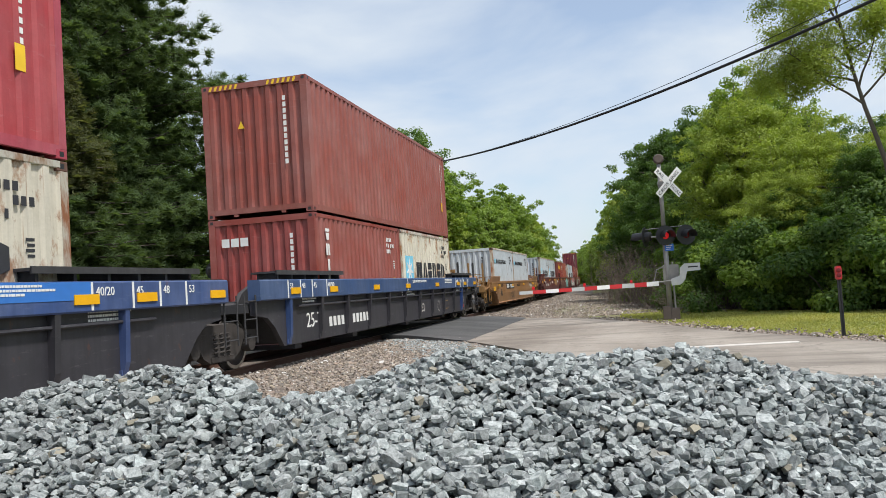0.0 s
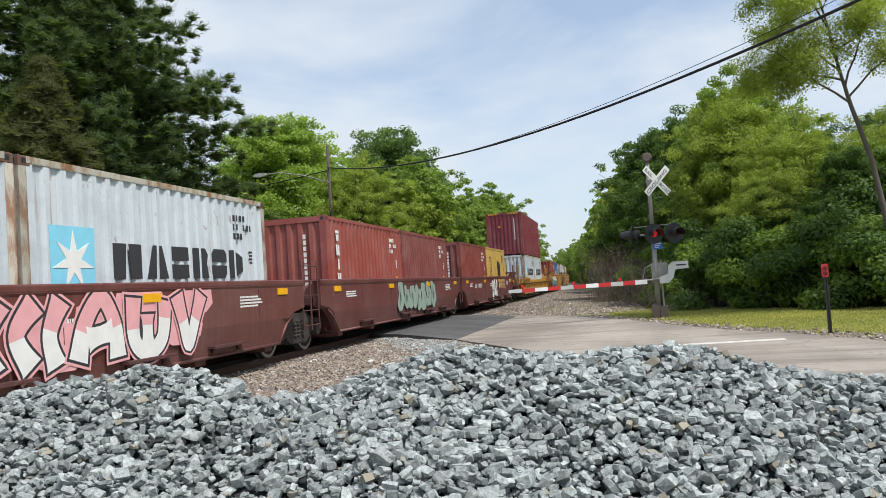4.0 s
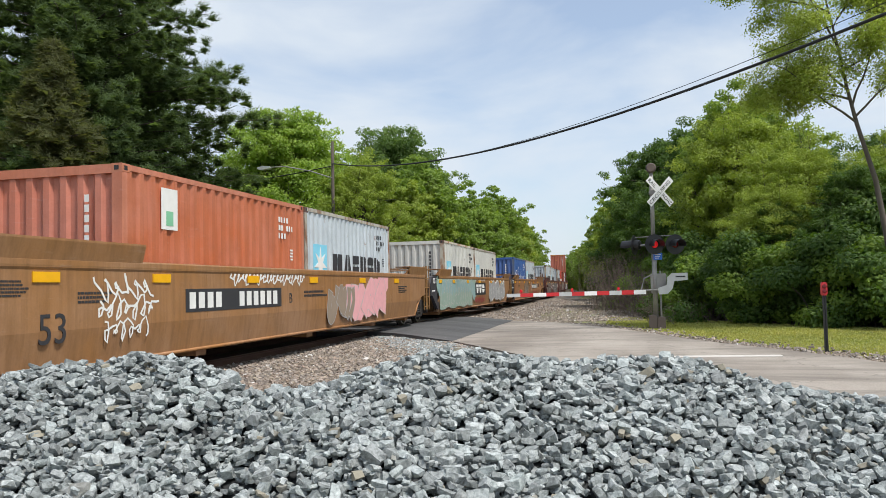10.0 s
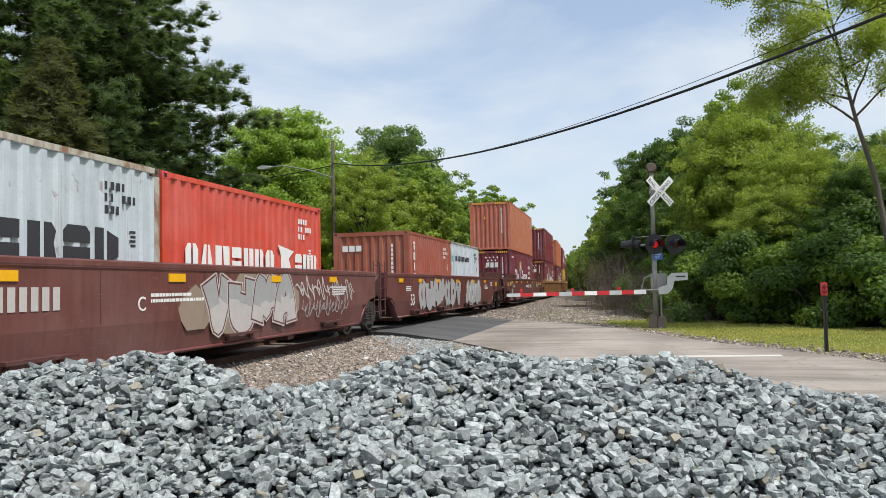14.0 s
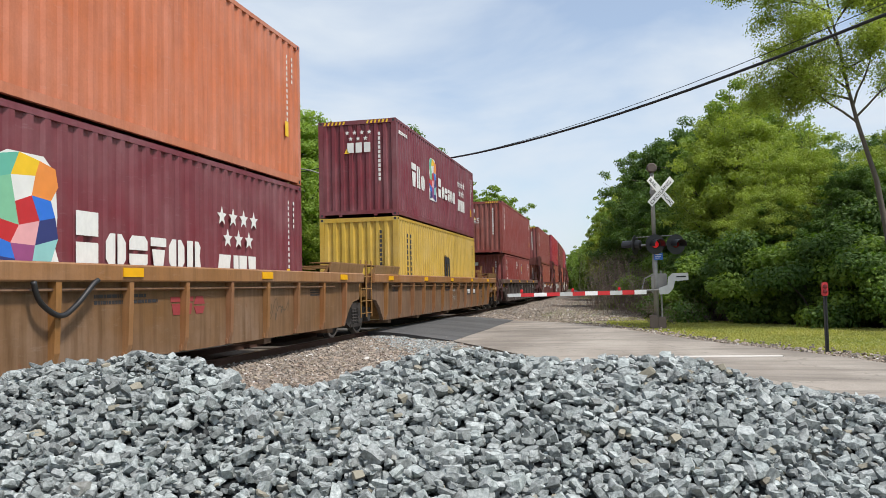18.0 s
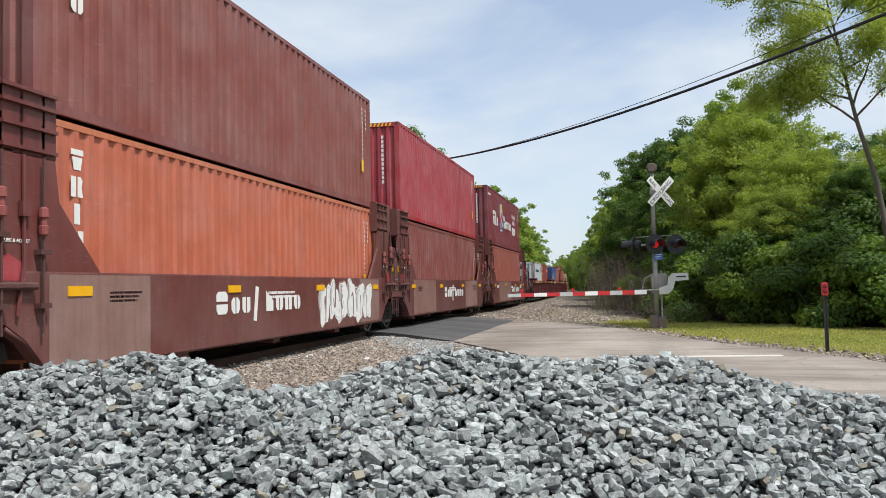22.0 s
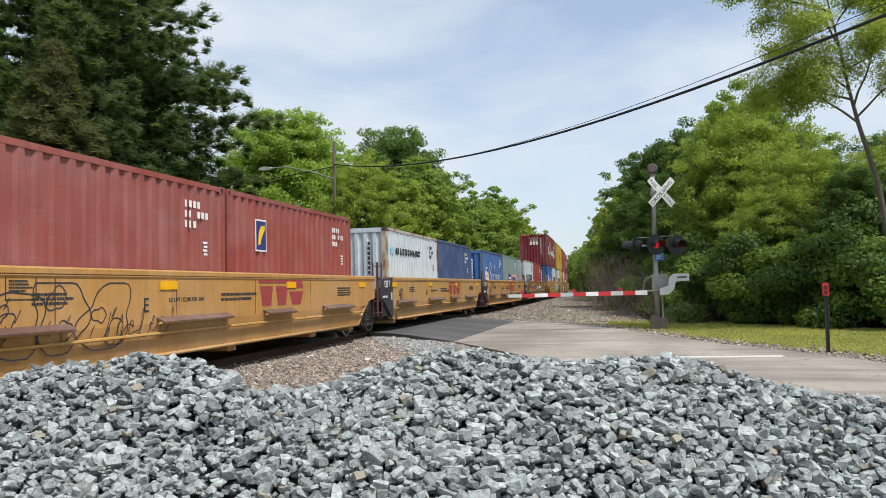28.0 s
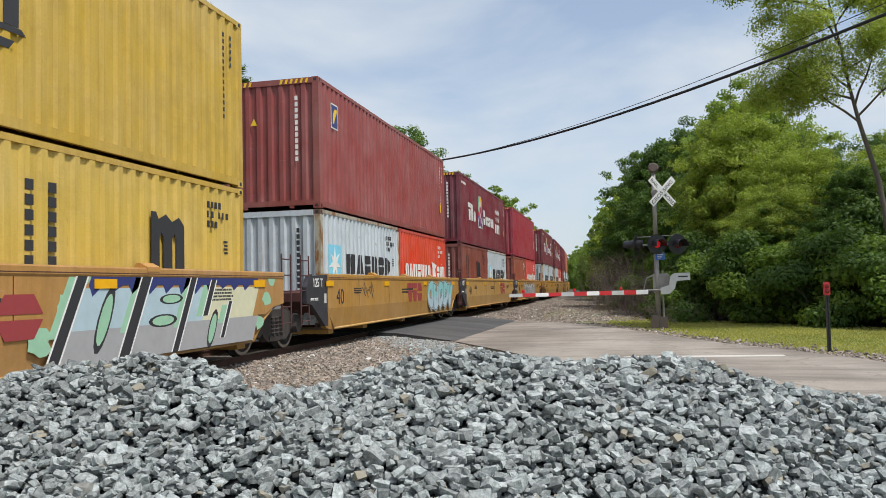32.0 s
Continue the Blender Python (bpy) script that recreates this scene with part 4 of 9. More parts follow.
locust = broadleaf("locust_tree", "yellow-green feathery locust tree", 23, 10.5, 3.6, 0.22, 115000, 0.066, M["leaf_light"], 130, 1.15)
shrub = bush("shrub", "dark leafy shrub under the trees", 24, 3.2, 2.0, 17000, 0.070, M["leaf_deep"])
shrub_light = bush("shrub", "mid-green leafy shrub under the trees", 25, 3.0, 1.9, 13000, 0.080, M["leaf_dark"])
far_tree = broadleaf("woodland_tree", "green broadleaf tree in the wood along the track", 26, 12.0, 4.2, 0.06, 24000, 0.165, M["leaf_mid"], 70)
far_light = broadleaf("woodland_tree", "light green broadleaf tree in the wood along the track", 27, 11.0, 4.0, 0.06, 24000, 0.165, M["leaf_light"], 70)
for q in (big_dark, big_mid, locust, shrub, shrub_light):
    tagged(q, group="trees of the wood east of the track")
for q in (far_tree, far_light):
    tagged(q, group="trees along the track")


def plant(ob, first, rows):
    """The first row moves the pattern itself, the rest are copies."""
    ob.matrix_basis = at_ground(*first)
    m = ob.scale.copy()
    ob.scale = (1, 1, 1)
    for row in rows:
        copy_thing(ob, at_ground(*row))
    ob.scale = m


# wood east of the track
plant(big_dark, (9.9, 49.0, 10, 0.88), [(15.2, 33.5, 80, 0.58), (20.5, 29, 200, 0.66), (19.5, 38, 140, 0.68), (26.5, 27.5, 300, 0.6), (12.0, 57, 60, 1.0), (10.4, 66, 100, 1.0), (24, 22.5, 20, 0.55), (13.1, 29.4, 200, 0.36), (16.4, 27.0, 80, 0.42), (15.0, 28.2, 300, 0.44), (11.6, 43.5, 310, 0.84)])
plant(big_mid, (13.2, 36.5, 0, 0.86), [(16.8, 29.0, 110, 0.48), (14.5, 44, 230, 0.84), (23.5, 33, 40, 0.7), (29, 21.5, 170, 0.6)])
plant(locust, (14.2, 31.2, 30, 0.60), [(12.8, 34.6, 140, 0.80), (17.0, 30.0, 260, 0.58), (12.9, 29.8, 80, 0.46), (19.6, 27.0, 320, 0.6)])
plant(shrub, (11.6, 29.0, 0), [(13.8, 26.4, 70, 1.0), (16.0, 24.2, 150, 1.05), (18.4, 22.2, 210, 1.1), (10.8, 32.5, 280, 1.1), (20.8, 20, 20, 1.1), (12.9, 30.2, 100, 1.2), (15.6, 27.6, 330, 1.25), (18.0, 25.4, 60, 1.3), (20.8, 23, 130, 1.3)])
plant(shrub_light, (10.7, 30.6, 30, 0.9), [(12.7, 27.6, 120, 0.95), (14.9, 25.3, 200, 1.0), (17.2, 23.0, 40, 1.0), (19.6, 20.8, 300, 1.1), (9.6, 37.5, 90, 1.0), (9.0, 43.5, 170, 1.0)])

thin = open_locust("locust_tree", "tall thin leaning locust tree with feathery crown and open branches", 31)
thin.matrix_basis = at_ground(14.72, 24.0, 0)

# west of the track: pines, a maple, a locust, more behind
back_w = broadleaf("maple_tree", "tall dark broadleaf tree far beyond the track", 45, 17.6, 6.0, 0.20, 110000, 0.15, M["leaf_blue"], 190, 1.1)
back_w.matrix_basis = at_ground(-15.6, 80.0, 0)
pine_a = pine("pine_tree", "tall dark green white pine with drooping tufted branches", 41, 25.0, 8.7, 820000, M["needle"], 0.62, 0.019, 0.42, 0.016)
tagged(pine_a, group="pines west of the track")
pine_a.matrix_basis = at_ground(-16.0, 31.0, 20)
# two copies added behind the pine to block light through its gaps
copy_thing(back_w, at_ground(-27.0, 34.0, 40, 0.9))
copy_thing(back_w, at_ground(-24.0, 42.0, 140, 0.9))
pine_b = pine("pine_tree", "smaller pine with browned needles", 42, 9.2, 2.9, 170000, M["needle_brown"], 0.66, 0.040, 0.30, 0.010, 5.2)
pine_b.matrix_basis = at_ground(-8.75, 20.0, 0)
maple_w = broadleaf("maple_tree", "round mid-green maple tree beyond the track", 43, 13.6, 5.2, 0.12, 150000, 0.112, M["leaf_lime"], 210)
maple_w.matrix_basis = at_ground(-15.6, 52.5, 0)
locust_w = broadleaf("locust_tree", "light feathery locust tree beyond the track", 44, 9.6, 3.2, 0.15, 70000, 0.065, M["leaf_light"], 90)
locust_w.matrix_basis = at_ground(-8.6, 48.0, 0)
shrub_w = bush("shrub", "leafy shrub beside the track", 46, 4.2, 2.6, 9000, 0.17, M["leaf_mid"])
plant(shrub_w, (-12.0, 36.0, 0), [(-14.5, 33.5, 90, 1.0), (-12.5, 41, 200, 0.9), (-18, 38, 50, 1.2), (-8.5, 56, 20, 1.1), (-20.5, 44, 310, 1.4)])

rows_mid, rows_light = [], []
rng_w = np.random.default_rng(77)
for i in range(17):   # along both sides of the line, with the bend
    s = 60 + i * 7.5
    for side, off in ((-1, 9.5 if s < 76 else 6.9), (-1, 14.5), (1, 9.8 if s < 84 else 7.8), (1, 16.0)):
        if (side > 0 and s < 72) or (off in (14.5, 16.0) and i % 2):
            continue
        X, Y, a = track(s + rng_w.uniform(-3, 3), side * (off + rng_w.uniform(-0.8, 1.2)))
        sc = rng_w.uniform(0.88, 1.12) * (0.97 if side < 0 else 0.85)
        (rows_light if rng_w.uniform() < 0.35 else rows_mid).append((X, Y, rng_w.uniform(0, 360), sc, sc * rng_w.uniform(0.9, 1.1)))
for i in range(16):   # the wood closes the far end of the bend
    X, Y, a = track(170 + i * 9, 8.2 + rng_w.uniform(-0.8, 1.2))
    sc = rng_w.uniform(0.8, 1.0)
    rows_mid.append((X, Y, rng_w.uniform(0, 360), sc, sc))
X, Y, a = track(70, -10)
plant(far_tree, (X, Y, 0), rows_mid)
X, Y, a = track(64, -8.5)
plant(far_light, (X, Y, 0, 0.8), rows_light)

# far wood all round
rng_f = np.random.default_rng(5)
cs, rs = [], []
for i in range(420):
    a = i * 2 * math.pi / 420
    for k in range(2):
        d = 330 + 60 * rng_f.uniform()
        x, y = d * math.cos(a) * 1.0, d * math.sin(a)
        cs.append((x, y, rng_f.uniform(2, 9)))
        rs.append(rng_f.uniform(4, 7))
far_wood = new("far_wood", crown_mesh("far_wood", rng_f, cs, rs, 60000, 0.9, M["leaf_mid"]))
tagged(far_wood, "distant belt of green woodland", "woods", kind="stuff")

# bare brown thicket, lawn
def thicket(x, y, n, h, seed):
    rng = np.random.default_rng(seed)
    m = Mesh()
    for _ in range(n):
        b = Vector((x + rng.normal() * 0.9, y + rng.normal() * 1.5, GROUND - 0.05))
        t = b + Vector((rng.normal() * 0.5, rng.normal() * 0.5, h * rng.uniform(0.4, 1.0)))
        mid = b.lerp(t, 0.5) + Vector((rng.normal() * 0.15, rng.normal() * 0.15, 0))
        m.tube([b, mid, t], [0.007, 0.005, 0.002], 3, cap=False)
        for _ in range(4):
            q = mid.lerp(t, rng.uniform())
            m.tube([q, q + Vector(rng.normal(size=3)) * 0.28], [0.0035, 0.0015], 3, cap=False)
    return thing("thicket", "bare brown brushwood beside the track", "brushwood", kind="stuff", mesh=m, mats=M["twig"])


thicket(9.0, 36.0, 420, 2.2, 51)
thicket(7.9, 43.0, 500, 3.2, 52)
thicket(7.6, 50.0, 500, 3.6, 54)
thicket(9.6, 30.4, 110, 0.9, 53)


def lawn():
    rng = np.random.default_rng(61)
    pts = []
    edge = np.array(FAR_EDGE)
    while len(pts) < 110000:
        x, y = rng.uniform(7.0, 26), rng.uniform(9, 33)
        ex = np.interp(-y, -edge[:, 1], edge[:, 0])
        hx = np.interp(y, [9, 16, 22, 27, 31, 33], [30, 22, 16.2, 12.0, 9.6, 9.0])
        if ex + 0.35 + abs(rng.normal(0, 0.25)) < x < hx:
            pts.append((x, y, GROUND))
    p = np.array(pts)
    n = len(p)
    a = rng.uniform(0, 6.28, n)
    d = np.stack([np.cos(a), np.sin(a), np.zeros(n)], 1)
    h = rng.uniform(0.02, 0.055, n)[:, None]
    leanv = rng.normal(size=(n, 3)) * np.array([0.03, 0.03, 0])
    v = np.stack([p - d * 0.022, p + d * 0.022, p + leanv + np.array([0, 0, 1]) * h], 1)
    ob = new("lawn", cloud("lawn", v, [(0, 1, 2)], M["grass"]))
    tagged(ob, "short yellow-green grass between road and wood", "grass", kind="stuff")


lawn()

# ---- the train ----


def run(t):
    """Metres that the train has gone since the start; it gathers a little speed."""
    return 21.6 * t - 1.5 * (1 - math.exp(-t / 3))


RUNNING = []   # thing, place along the line at the start, height
FLOOR = 0.33   # well floor above the rail


def carried(ob, u, z=0.0):
    x, y, a = track(u)
    ob.matrix_basis = Matrix.Translation((x, y, z)) @ Matrix.Rotation(a, 4, "Z")
    RUNNING.append((ob, u, z))
    return ob


_kept = {}


def kept(key, make):
    """Builds a mesh once and shares it."""
    if key not in _kept:
        _kept[key] = make()
    return _kept[key]


def dressed(name, me, mat, parent, label="", at=None):
    """A part on a shared mesh with a material of its own."""
    ob = part(name, me, None, parent, label, at)
    if mat is not None:
        ob.material_slots[0].link = "OBJECT"
        ob.material_slots[0].material = mat
    return ob


def words(text, height, font_mat):
    """Lettering as a flat mesh in the y-z plane, facing +x, written towards +y."""
    def make():
        cu = bpy.data.curves.new("lettering", "FONT")
        cu.body, cu.size, cu.extrude, cu.align_x = text, 1.0, 0.004, "LEFT"
        cu.resolution_u = 3
        ob = bpy.data.objects.new("lettering", cu)
        scene.collection.objects.link(ob)
        dg = bpy.context.evaluated_depsgraph_get()
        me = bpy.data.meshes.new_from_object(ob.evaluated_get(dg))
        bpy.data.objects.remove(ob)
        bpy.data.curves.remove(cu)
        me.transform(Matrix(((0, 0, 1, 0), (1, 0, 0, 0), (0, 1, 0, 0), (0, 0, 0, 1))))
        me.materials.clear()
        me.materials.append(font_mat)
        return me
    me = kept(("word", text, font_mat.name), make)
    return me


def write(parent, text, x, y, z, height, mat, wide=1.0, name="lettering"):
    ob = part(name, words(text, height, M[mat]), None, parent)
    ob.matrix_basis = Matrix.LocRotScale((x, y, z), None, (1, height * wide * 1.35, height * 1.35))
    return ob


def slab(m, x, y0, y1, z0, z1, mi=0, t=0.004):
    """A painted patch on a wall that faces +x."""
    return m.box(x, x + t, y0, y1, z0, z1, mi)


def ribbon(m, x, pts, r, t=0.003):
    """A flat band of paint along points (y, z) on a wall that faces +x."""
    n, v = len(pts), []
    for i in range(n):
        a, b = pts[max(i - 1, 0)], pts[min(i + 1, n - 1)]
        dy, dz = b[0] - a[0], b[1] - a[1]
        q = math.hypot(dy, dz) or 1.0
        for s in (-1, 1):
            v.append((x + t + 0.00002 * i, pts[i][0] - s * dz / q * r, pts[i][1] + s * dy / q * r))
    return m.add(v, [(2 * i, 2 * i + 1, 2 * i + 3, 2 * i + 2) for i in range(n - 1)])


BLOCKS = {   # plain shapes in a unit box, of one or two pieces
    "gate": [[(0, 0), (0.40, 0), (0.46, 1), (0, 1)], [(0.60, 0), (1, 0), (1, 1), (0.54, 1)]],
    "arch": [[(0, 0), (0.44, 0), (0.44, 1), (0.2, 1), (0, 0.8)], [(0.58, 0), (1, 0), (1, 0.8), (0.8, 1), (0.58, 1)]],
    "cup": [[(0, 0.2), (0.2, 0), (0.44, 0), (0.44, 1), (0, 1)], [(0.58, 0), (0.8, 0), (1, 0.2), (1, 1), (0.58, 1)]],
    "peak": [[(0, 0), (0.42, 0), (0.48, 1), (0.30, 1)], [(0.56, 0), (1, 0), (0.72, 1), (0.60, 1)]],
    "comb": [[(0, 0), (0.94, 0), (0.94, 0.44), (0, 0.44)], [(0, 0.56), (0.94, 0.56), (0.94, 1), (0, 1)]],
    "flag": [[(0, 0), (0.40, 0), (0.40, 1), (0, 1)], [(0.54, 0), (0.98, 0), (0.86, 0.5), (0.94, 0.8), (0.78, 1), (0.54, 1)]],
    "bend": [[(0, 0.16), (0.16, 0), (0.84, 0), (1, 0.16), (1, 0.44), (0, 0.44)], [(0, 0.56), (1, 0.56), (1, 0.84), (0.84, 1), (0.16, 1), (0, 0.84)]],
    "fork": [[(0, 0), (0.36, 0), (0.36, 1), (0, 1)], [(0.50, 0.06), (0.98, 0.24), (0.98, 0.76), (0.50, 0.94)]],
    "tee": [[(0.22, 0), (0.78, 0), (0.92, 0.62), (0.08, 0.62)], [(0, 0.72), (1, 0.72), (1, 1), (0, 1)]],
    "bar": [[(0, 0), (1, 0), (1, 1), (0, 1)]],
    "ring": [[(0.22, 0), (0.46, 0), (0.46, 1), (0.22, 1), (0, 0.76), (0, 0.24)], [(0.58, 0), (0.78, 0), (1, 0.24), (1, 0.76), (0.78, 1), (0.58, 1)]],
    "slant": [[(0, 0), (0.80, 0), (1, 1), (0.20, 1)]],
    "cross": [[(0.2, 0), (0.8, 0), (1, 0.44), (0, 0.44)], [(0, 0.56), (1, 0.56), (0.8, 1), (0.2, 1)]],
    "foot": [[(0, 0), (0.94, 0), (0.94, 0.5), (0, 1)]],
}
BLOCK_WIDE = {"gate": 1.28, "bar": 0.36, "tee": 0.92, "foot": 0.8, "peak": 1.1}
STAR_ROW = ("gate", "peak", "comb", "flag", "bend", "fork")
LINE_ROW = STAR_ROW + ("bar", "foot", "bar", "arch", "comb")


def glyph(k):
    """A plain block shape, one by one in height and width."""
    m = Mesh()
    for poly in BLOCKS[k]:
        m.prism(poly, "x", 0, 0.004)
    return m.data("letter_block", [M["mark_white"]])


def letters(parent, x, y, z, w, h, kinds, mat, lean=0.0, fill=0.84):
    """Plain blocks in a row; each block is a part."""
    total = sum(BLOCK_WIDE.get(k, 1.0) for k in kinds)
    at = y
    for k in kinds:
        cw = w * BLOCK_WIDE.get(k, 1.0) / total
        tilt = Matrix.Identity(4)
        tilt[1][2] = lean
        dressed("letter_block", kept(("glyph", k), lambda: glyph(k)), M[mat], parent, at=Matrix.Translation((x, at, z)) @ tilt @ Matrix.Diagonal((1, cw * fill, h, 1)))
        at += cw


def rows_of_bars(m, x, y, z, w, h, lines, rng, mi=0, fill=0.62):
    """Small print: short bars line by line."""
    for i in range(lines):
        zz = z - i * h * 1.7
        a = y
        end = y + w * rng.uniform(0.7, 1.0)
        while a < end:
            b = min(end, a + h * rng.uniform(0.8, 2.6))
            m.box(x, x + 0.003, a, b - h * 0.35, zz, zz + h, mi)
            a = b
    return m


def star(m, x, y, z, r, points, mi=0, inner=0.36, t=0.006):
    p = [(y + (r if i % 2 == 0 else r * inner) * math.sin(math.pi * i / points), z + (r if i % 2 == 0 else r * inner) * math.cos(math.pi * i / points)) for i in range(2 * points)]
    return m.prism(p, "x", x, x + t, mi)


# ---- containers ----
FT = 0.3048


def corrugated(length, z0, z1, pitch, depth, x_out, thick=0.05):
    """Outline of a trapezoid-ribbed sheet, in (x, y)."""
    n = max(2, round(length / pitch))
    p = length / n
    out = []
    for i in range(n):
        a = -length / 2 + i * p
        out += [(x_out, a + p * 0.02), (x_out, a + p * 0.36), (x_out - depth, a + p * 0.50), (x_out - depth, a + p * 0.86)]
    out.append((x_out, length / 2))
    out += [(x_out - thick - depth, length / 2), (x_out - thick - depth, -length / 2)]
    return Mesh().prism(out, "z", z0, z1)


def box_parts(L, H):
    W = 1.219

    def frame_mesh():
        m = Mesh()
        for sx in (-1, 1):
            for sy in (-1, 1):
                x, y = sx * W, sy * L / 2
                m.box(min(x, x - sx * 0.15), max(x, x - sx * 0.15), min(y, y - sy * 0.12), max(y, y - sy * 0.12), 0.118, H - 0.118)
            xs = sorted((sx * W, sx * (W - 0.06)))
            m.box(*xs, -L / 2 + 0.12, L / 2 - 0.12, 0.035, 0.16)
            m.box(*xs, -L / 2 + 0.12, L / 2 - 0.12, H - 0.085, H - 0.006)
        for sy in (-1, 1):
            ys = sorted((sy * L / 2, sy * (L / 2 - 0.08)))
            m.box(-W + 0.15, W - 0.15, *ys, 0.075, 0.19)
            m.box(-W + 0.15, W - 0.15, *ys, H - 0.13, H - 0.006)
        for y in (-0.55, 0.55):
            m.box(y - 0.05, y + 0.05, -L / 2 + 0.005, -L / 2 + 0.07, 0.02, 0.08)
        return m.data("frame", [M["red"]])

    def side_mesh():
        return corrugated(L - 0.24, 0.15, H - 0.085, 0.278, 0.036, W - 0.004).data("side_wall", [M["red"]])

    def end_mesh():
        m = corrugated(2 * W - 0.30, 0.19, H - 0.13, 0.255, 0.045, 0.0)
        m.v = [(y, -L / 2 - x + 0.012, z) for x, y, z in m.v]
        return m.data("end_wall", [M["red"]])

    def roof_mesh():
        m = Mesh().box(-W + 0.06, W - 0.06, -L / 2 + 0.08, L / 2 - 0.08, H - 0.05, H - 0.016)
        return m.data("roof", [M["red"]])

    def door_mesh():
        m = Mesh().box(0.012, W - 0.15, L / 2 - 0.06, L / 2 - 0.015, 0.16, H - 0.13)
        for z in np.linspace(0.35, H - 0.45, 5):
            m.box(0.06, W - 0.2, L / 2 - 0.015, L / 2 + 0.0, z, z + 0.20)
        return m.data("door", [M["red"]])

    def bar_mesh():
        return Mesh().tube([(0, L / 2 + 0.02, 0.06), (0, L / 2 + 0.02, H - 0.06)], 0.017, 6).data("locking_bar", [M["galv"]])

    def cast_mesh():
        m = Mesh().box(-0.081, 0.081, -0.089, 0.089, 0, 0.118, ch=0.008)
        # black patches stand in for the shade inside the open lock holes
        m.box(0.0805, 0.0825, -0.035, 0.035, 0.028, 0.09, 1)
        m.box(-0.035, 0.035, -0.0905, -0.0885, 0.028, 0.09, 1)
        return m.data("corner_casting", [M["red"], M["black"]])

    k = (L, H)
    return {n: kept((n, k), f) for n, f in (("frame", frame_mesh), ("side_wall", side_mesh), ("end_wall", end_mesh), ("roof", roof_mesh),
            ("door", door_mesh), ("locking_bar", bar_mesh), ("corner_casting", cast_mesh))}


COLOUR_WORDS = {"red": "red-brown", "rust": "rust-orange", "orange": "orange", "maroon": "dark maroon", "crimson": "crimson", "brown": "brown-red", "white": "pale grey",
                "cream": "cream-white", "stained": "badly rusted cream", "blue": "blue", "navy": "dark navy blue", "yellow": "yellow", "scarlet": "bright red", "teal": "grey-green"}
STYLE_WORDS = {"star": "with white star emblem", "line": "with small black lettering", "script": "with white script lettering",
               "factor": "with large white lettering", "column": "with white letter column", "crest": "with small blue emblem",
               "m": "with a large black monogram", "plain": "with small white print", "banner": "with white lettering", "yellowword": "with bold yellow lettering",
               "two": "with blue and pink emblem", "poster": "with white placard", "gold": "with pale letter column"}
X_OUT = 1.2175


def side_marks(ob, L, H, style, rng):
    x = X_OUT
    print_mat = M["mark_black"] if style in ("star", "line", "m") else M["mark_white"]
    y = lambda t: -L / 2 + L * t
    small = Mesh()
    if style == "factor" or L > 7:
        for i in range(13):
            small.box(x, x + 0.003, y(0.945), y(0.945) + 0.05, H - 0.42 - i * 0.115, H - 0.35 - i * 0.115)
        for i in range(5):
            small.box(x, x + 0.003, y(0.965), y(0.965) + 0.05, H - 0.42 - i * 0.115, H - 0.35 - i * 0.115)
    else:
        for i, row in enumerate(((0, 1, 2, 3), (0, 1, 3, 4, 5), (0, 1, 2))):
            for j in row:
                small.box(x, x + 0.003, y(0.80) + j * 0.118, y(0.80) + j * 0.118 + rng.choice((0.05, 0.075, 0.08)), H - 0.42 - i * 0.155, H - 0.315 - i * 0.155)
        for i in range(4):
            small.box(x, x + 0.003, y(0.885) + 0.02 * (i % 2), y(0.885) + 0.13, H - 0.96 - i * 0.06, H - 0.925 - i * 0.06)
    tagged(part("small_print", small, print_mat, ob), kind="stuff")
    if style == "star":
        m = slab(Mesh(), x, y(0.072), y(0.202), 1.0, 1.84)
        part("emblem_field", m, M["mark_blue"], ob, "sky blue square")
        part("emblem_star", star(Mesh(), x + 0.004, y(0.137), 1.42, 0.37, 7), M["mark_white"], ob, "white seven-pointed star")
        letters(ob, x, y(0.262), 1.20, L * 0.60, 0.47, STAR_ROW, "mark_black")
    elif style == "line":
        part("emblem_field", slab(Mesh(), x, y(0.06), y(0.11), 1.86, 2.06), M["mark_blue"], ob)
        letters(ob, x, y(0.15), 1.86, L * 0.46, 0.19, LINE_ROW, "mark_black", 0.0, 0.8)
    elif style == "script":
        m = Mesh()
        pts = [(x + 0.004, y(0.168) + 0.43 * math.cos(a), 1.38 + 0.43 * math.sin(a)) for a in np.linspace(0, 2 * math.pi, 25)]
        m.tube(pts, 0.016, 4)
        m.prism([(y(0.11), 1.16), (y(0.165), 1.22), (y(0.225), 1.16), (y(0.215), 1.34), (y(0.225), 1.52), (y(0.17), 1.58), (y(0.12), 1.64)], "x", x, x + 0.004)
        part("emblem", m, M["mark_white"], ob, "white ring and flag")
        part("emblem_band", slab(Mesh(), x + 0.004, y(0.117), y(0.215), 1.35, 1.43), M["mark_orange"], ob)
        part("emblem_band", slab(Mesh(), x + 0.0044, y(0.143), y(0.155), 1.20, 1.60), M["mark_orange"], ob)
        m = Mesh()
        ribbon(m, x, smooth_line([(y(0.375), 1.70), (y(0.372), 1.92), (y(0.335), 2.02), (y(0.300), 1.84), (y(0.325), 1.60), (y(0.372), 1.42), (y(0.385), 1.22), (y(0.345), 1.12)], 6), 0.030)
        pts, at = [], 0.375
        for wide, tall in ((0.062, 0.32), (0.048, 0.34), (0.062, 0.80), (0.048, 0.36), (0.042, 0.30), (0.046, 0.33), (0.034, 0.38), (0.040, 0.32), (0.044, 0.30)):
            for i in range(14):
                q = 2 * math.pi * i / 14
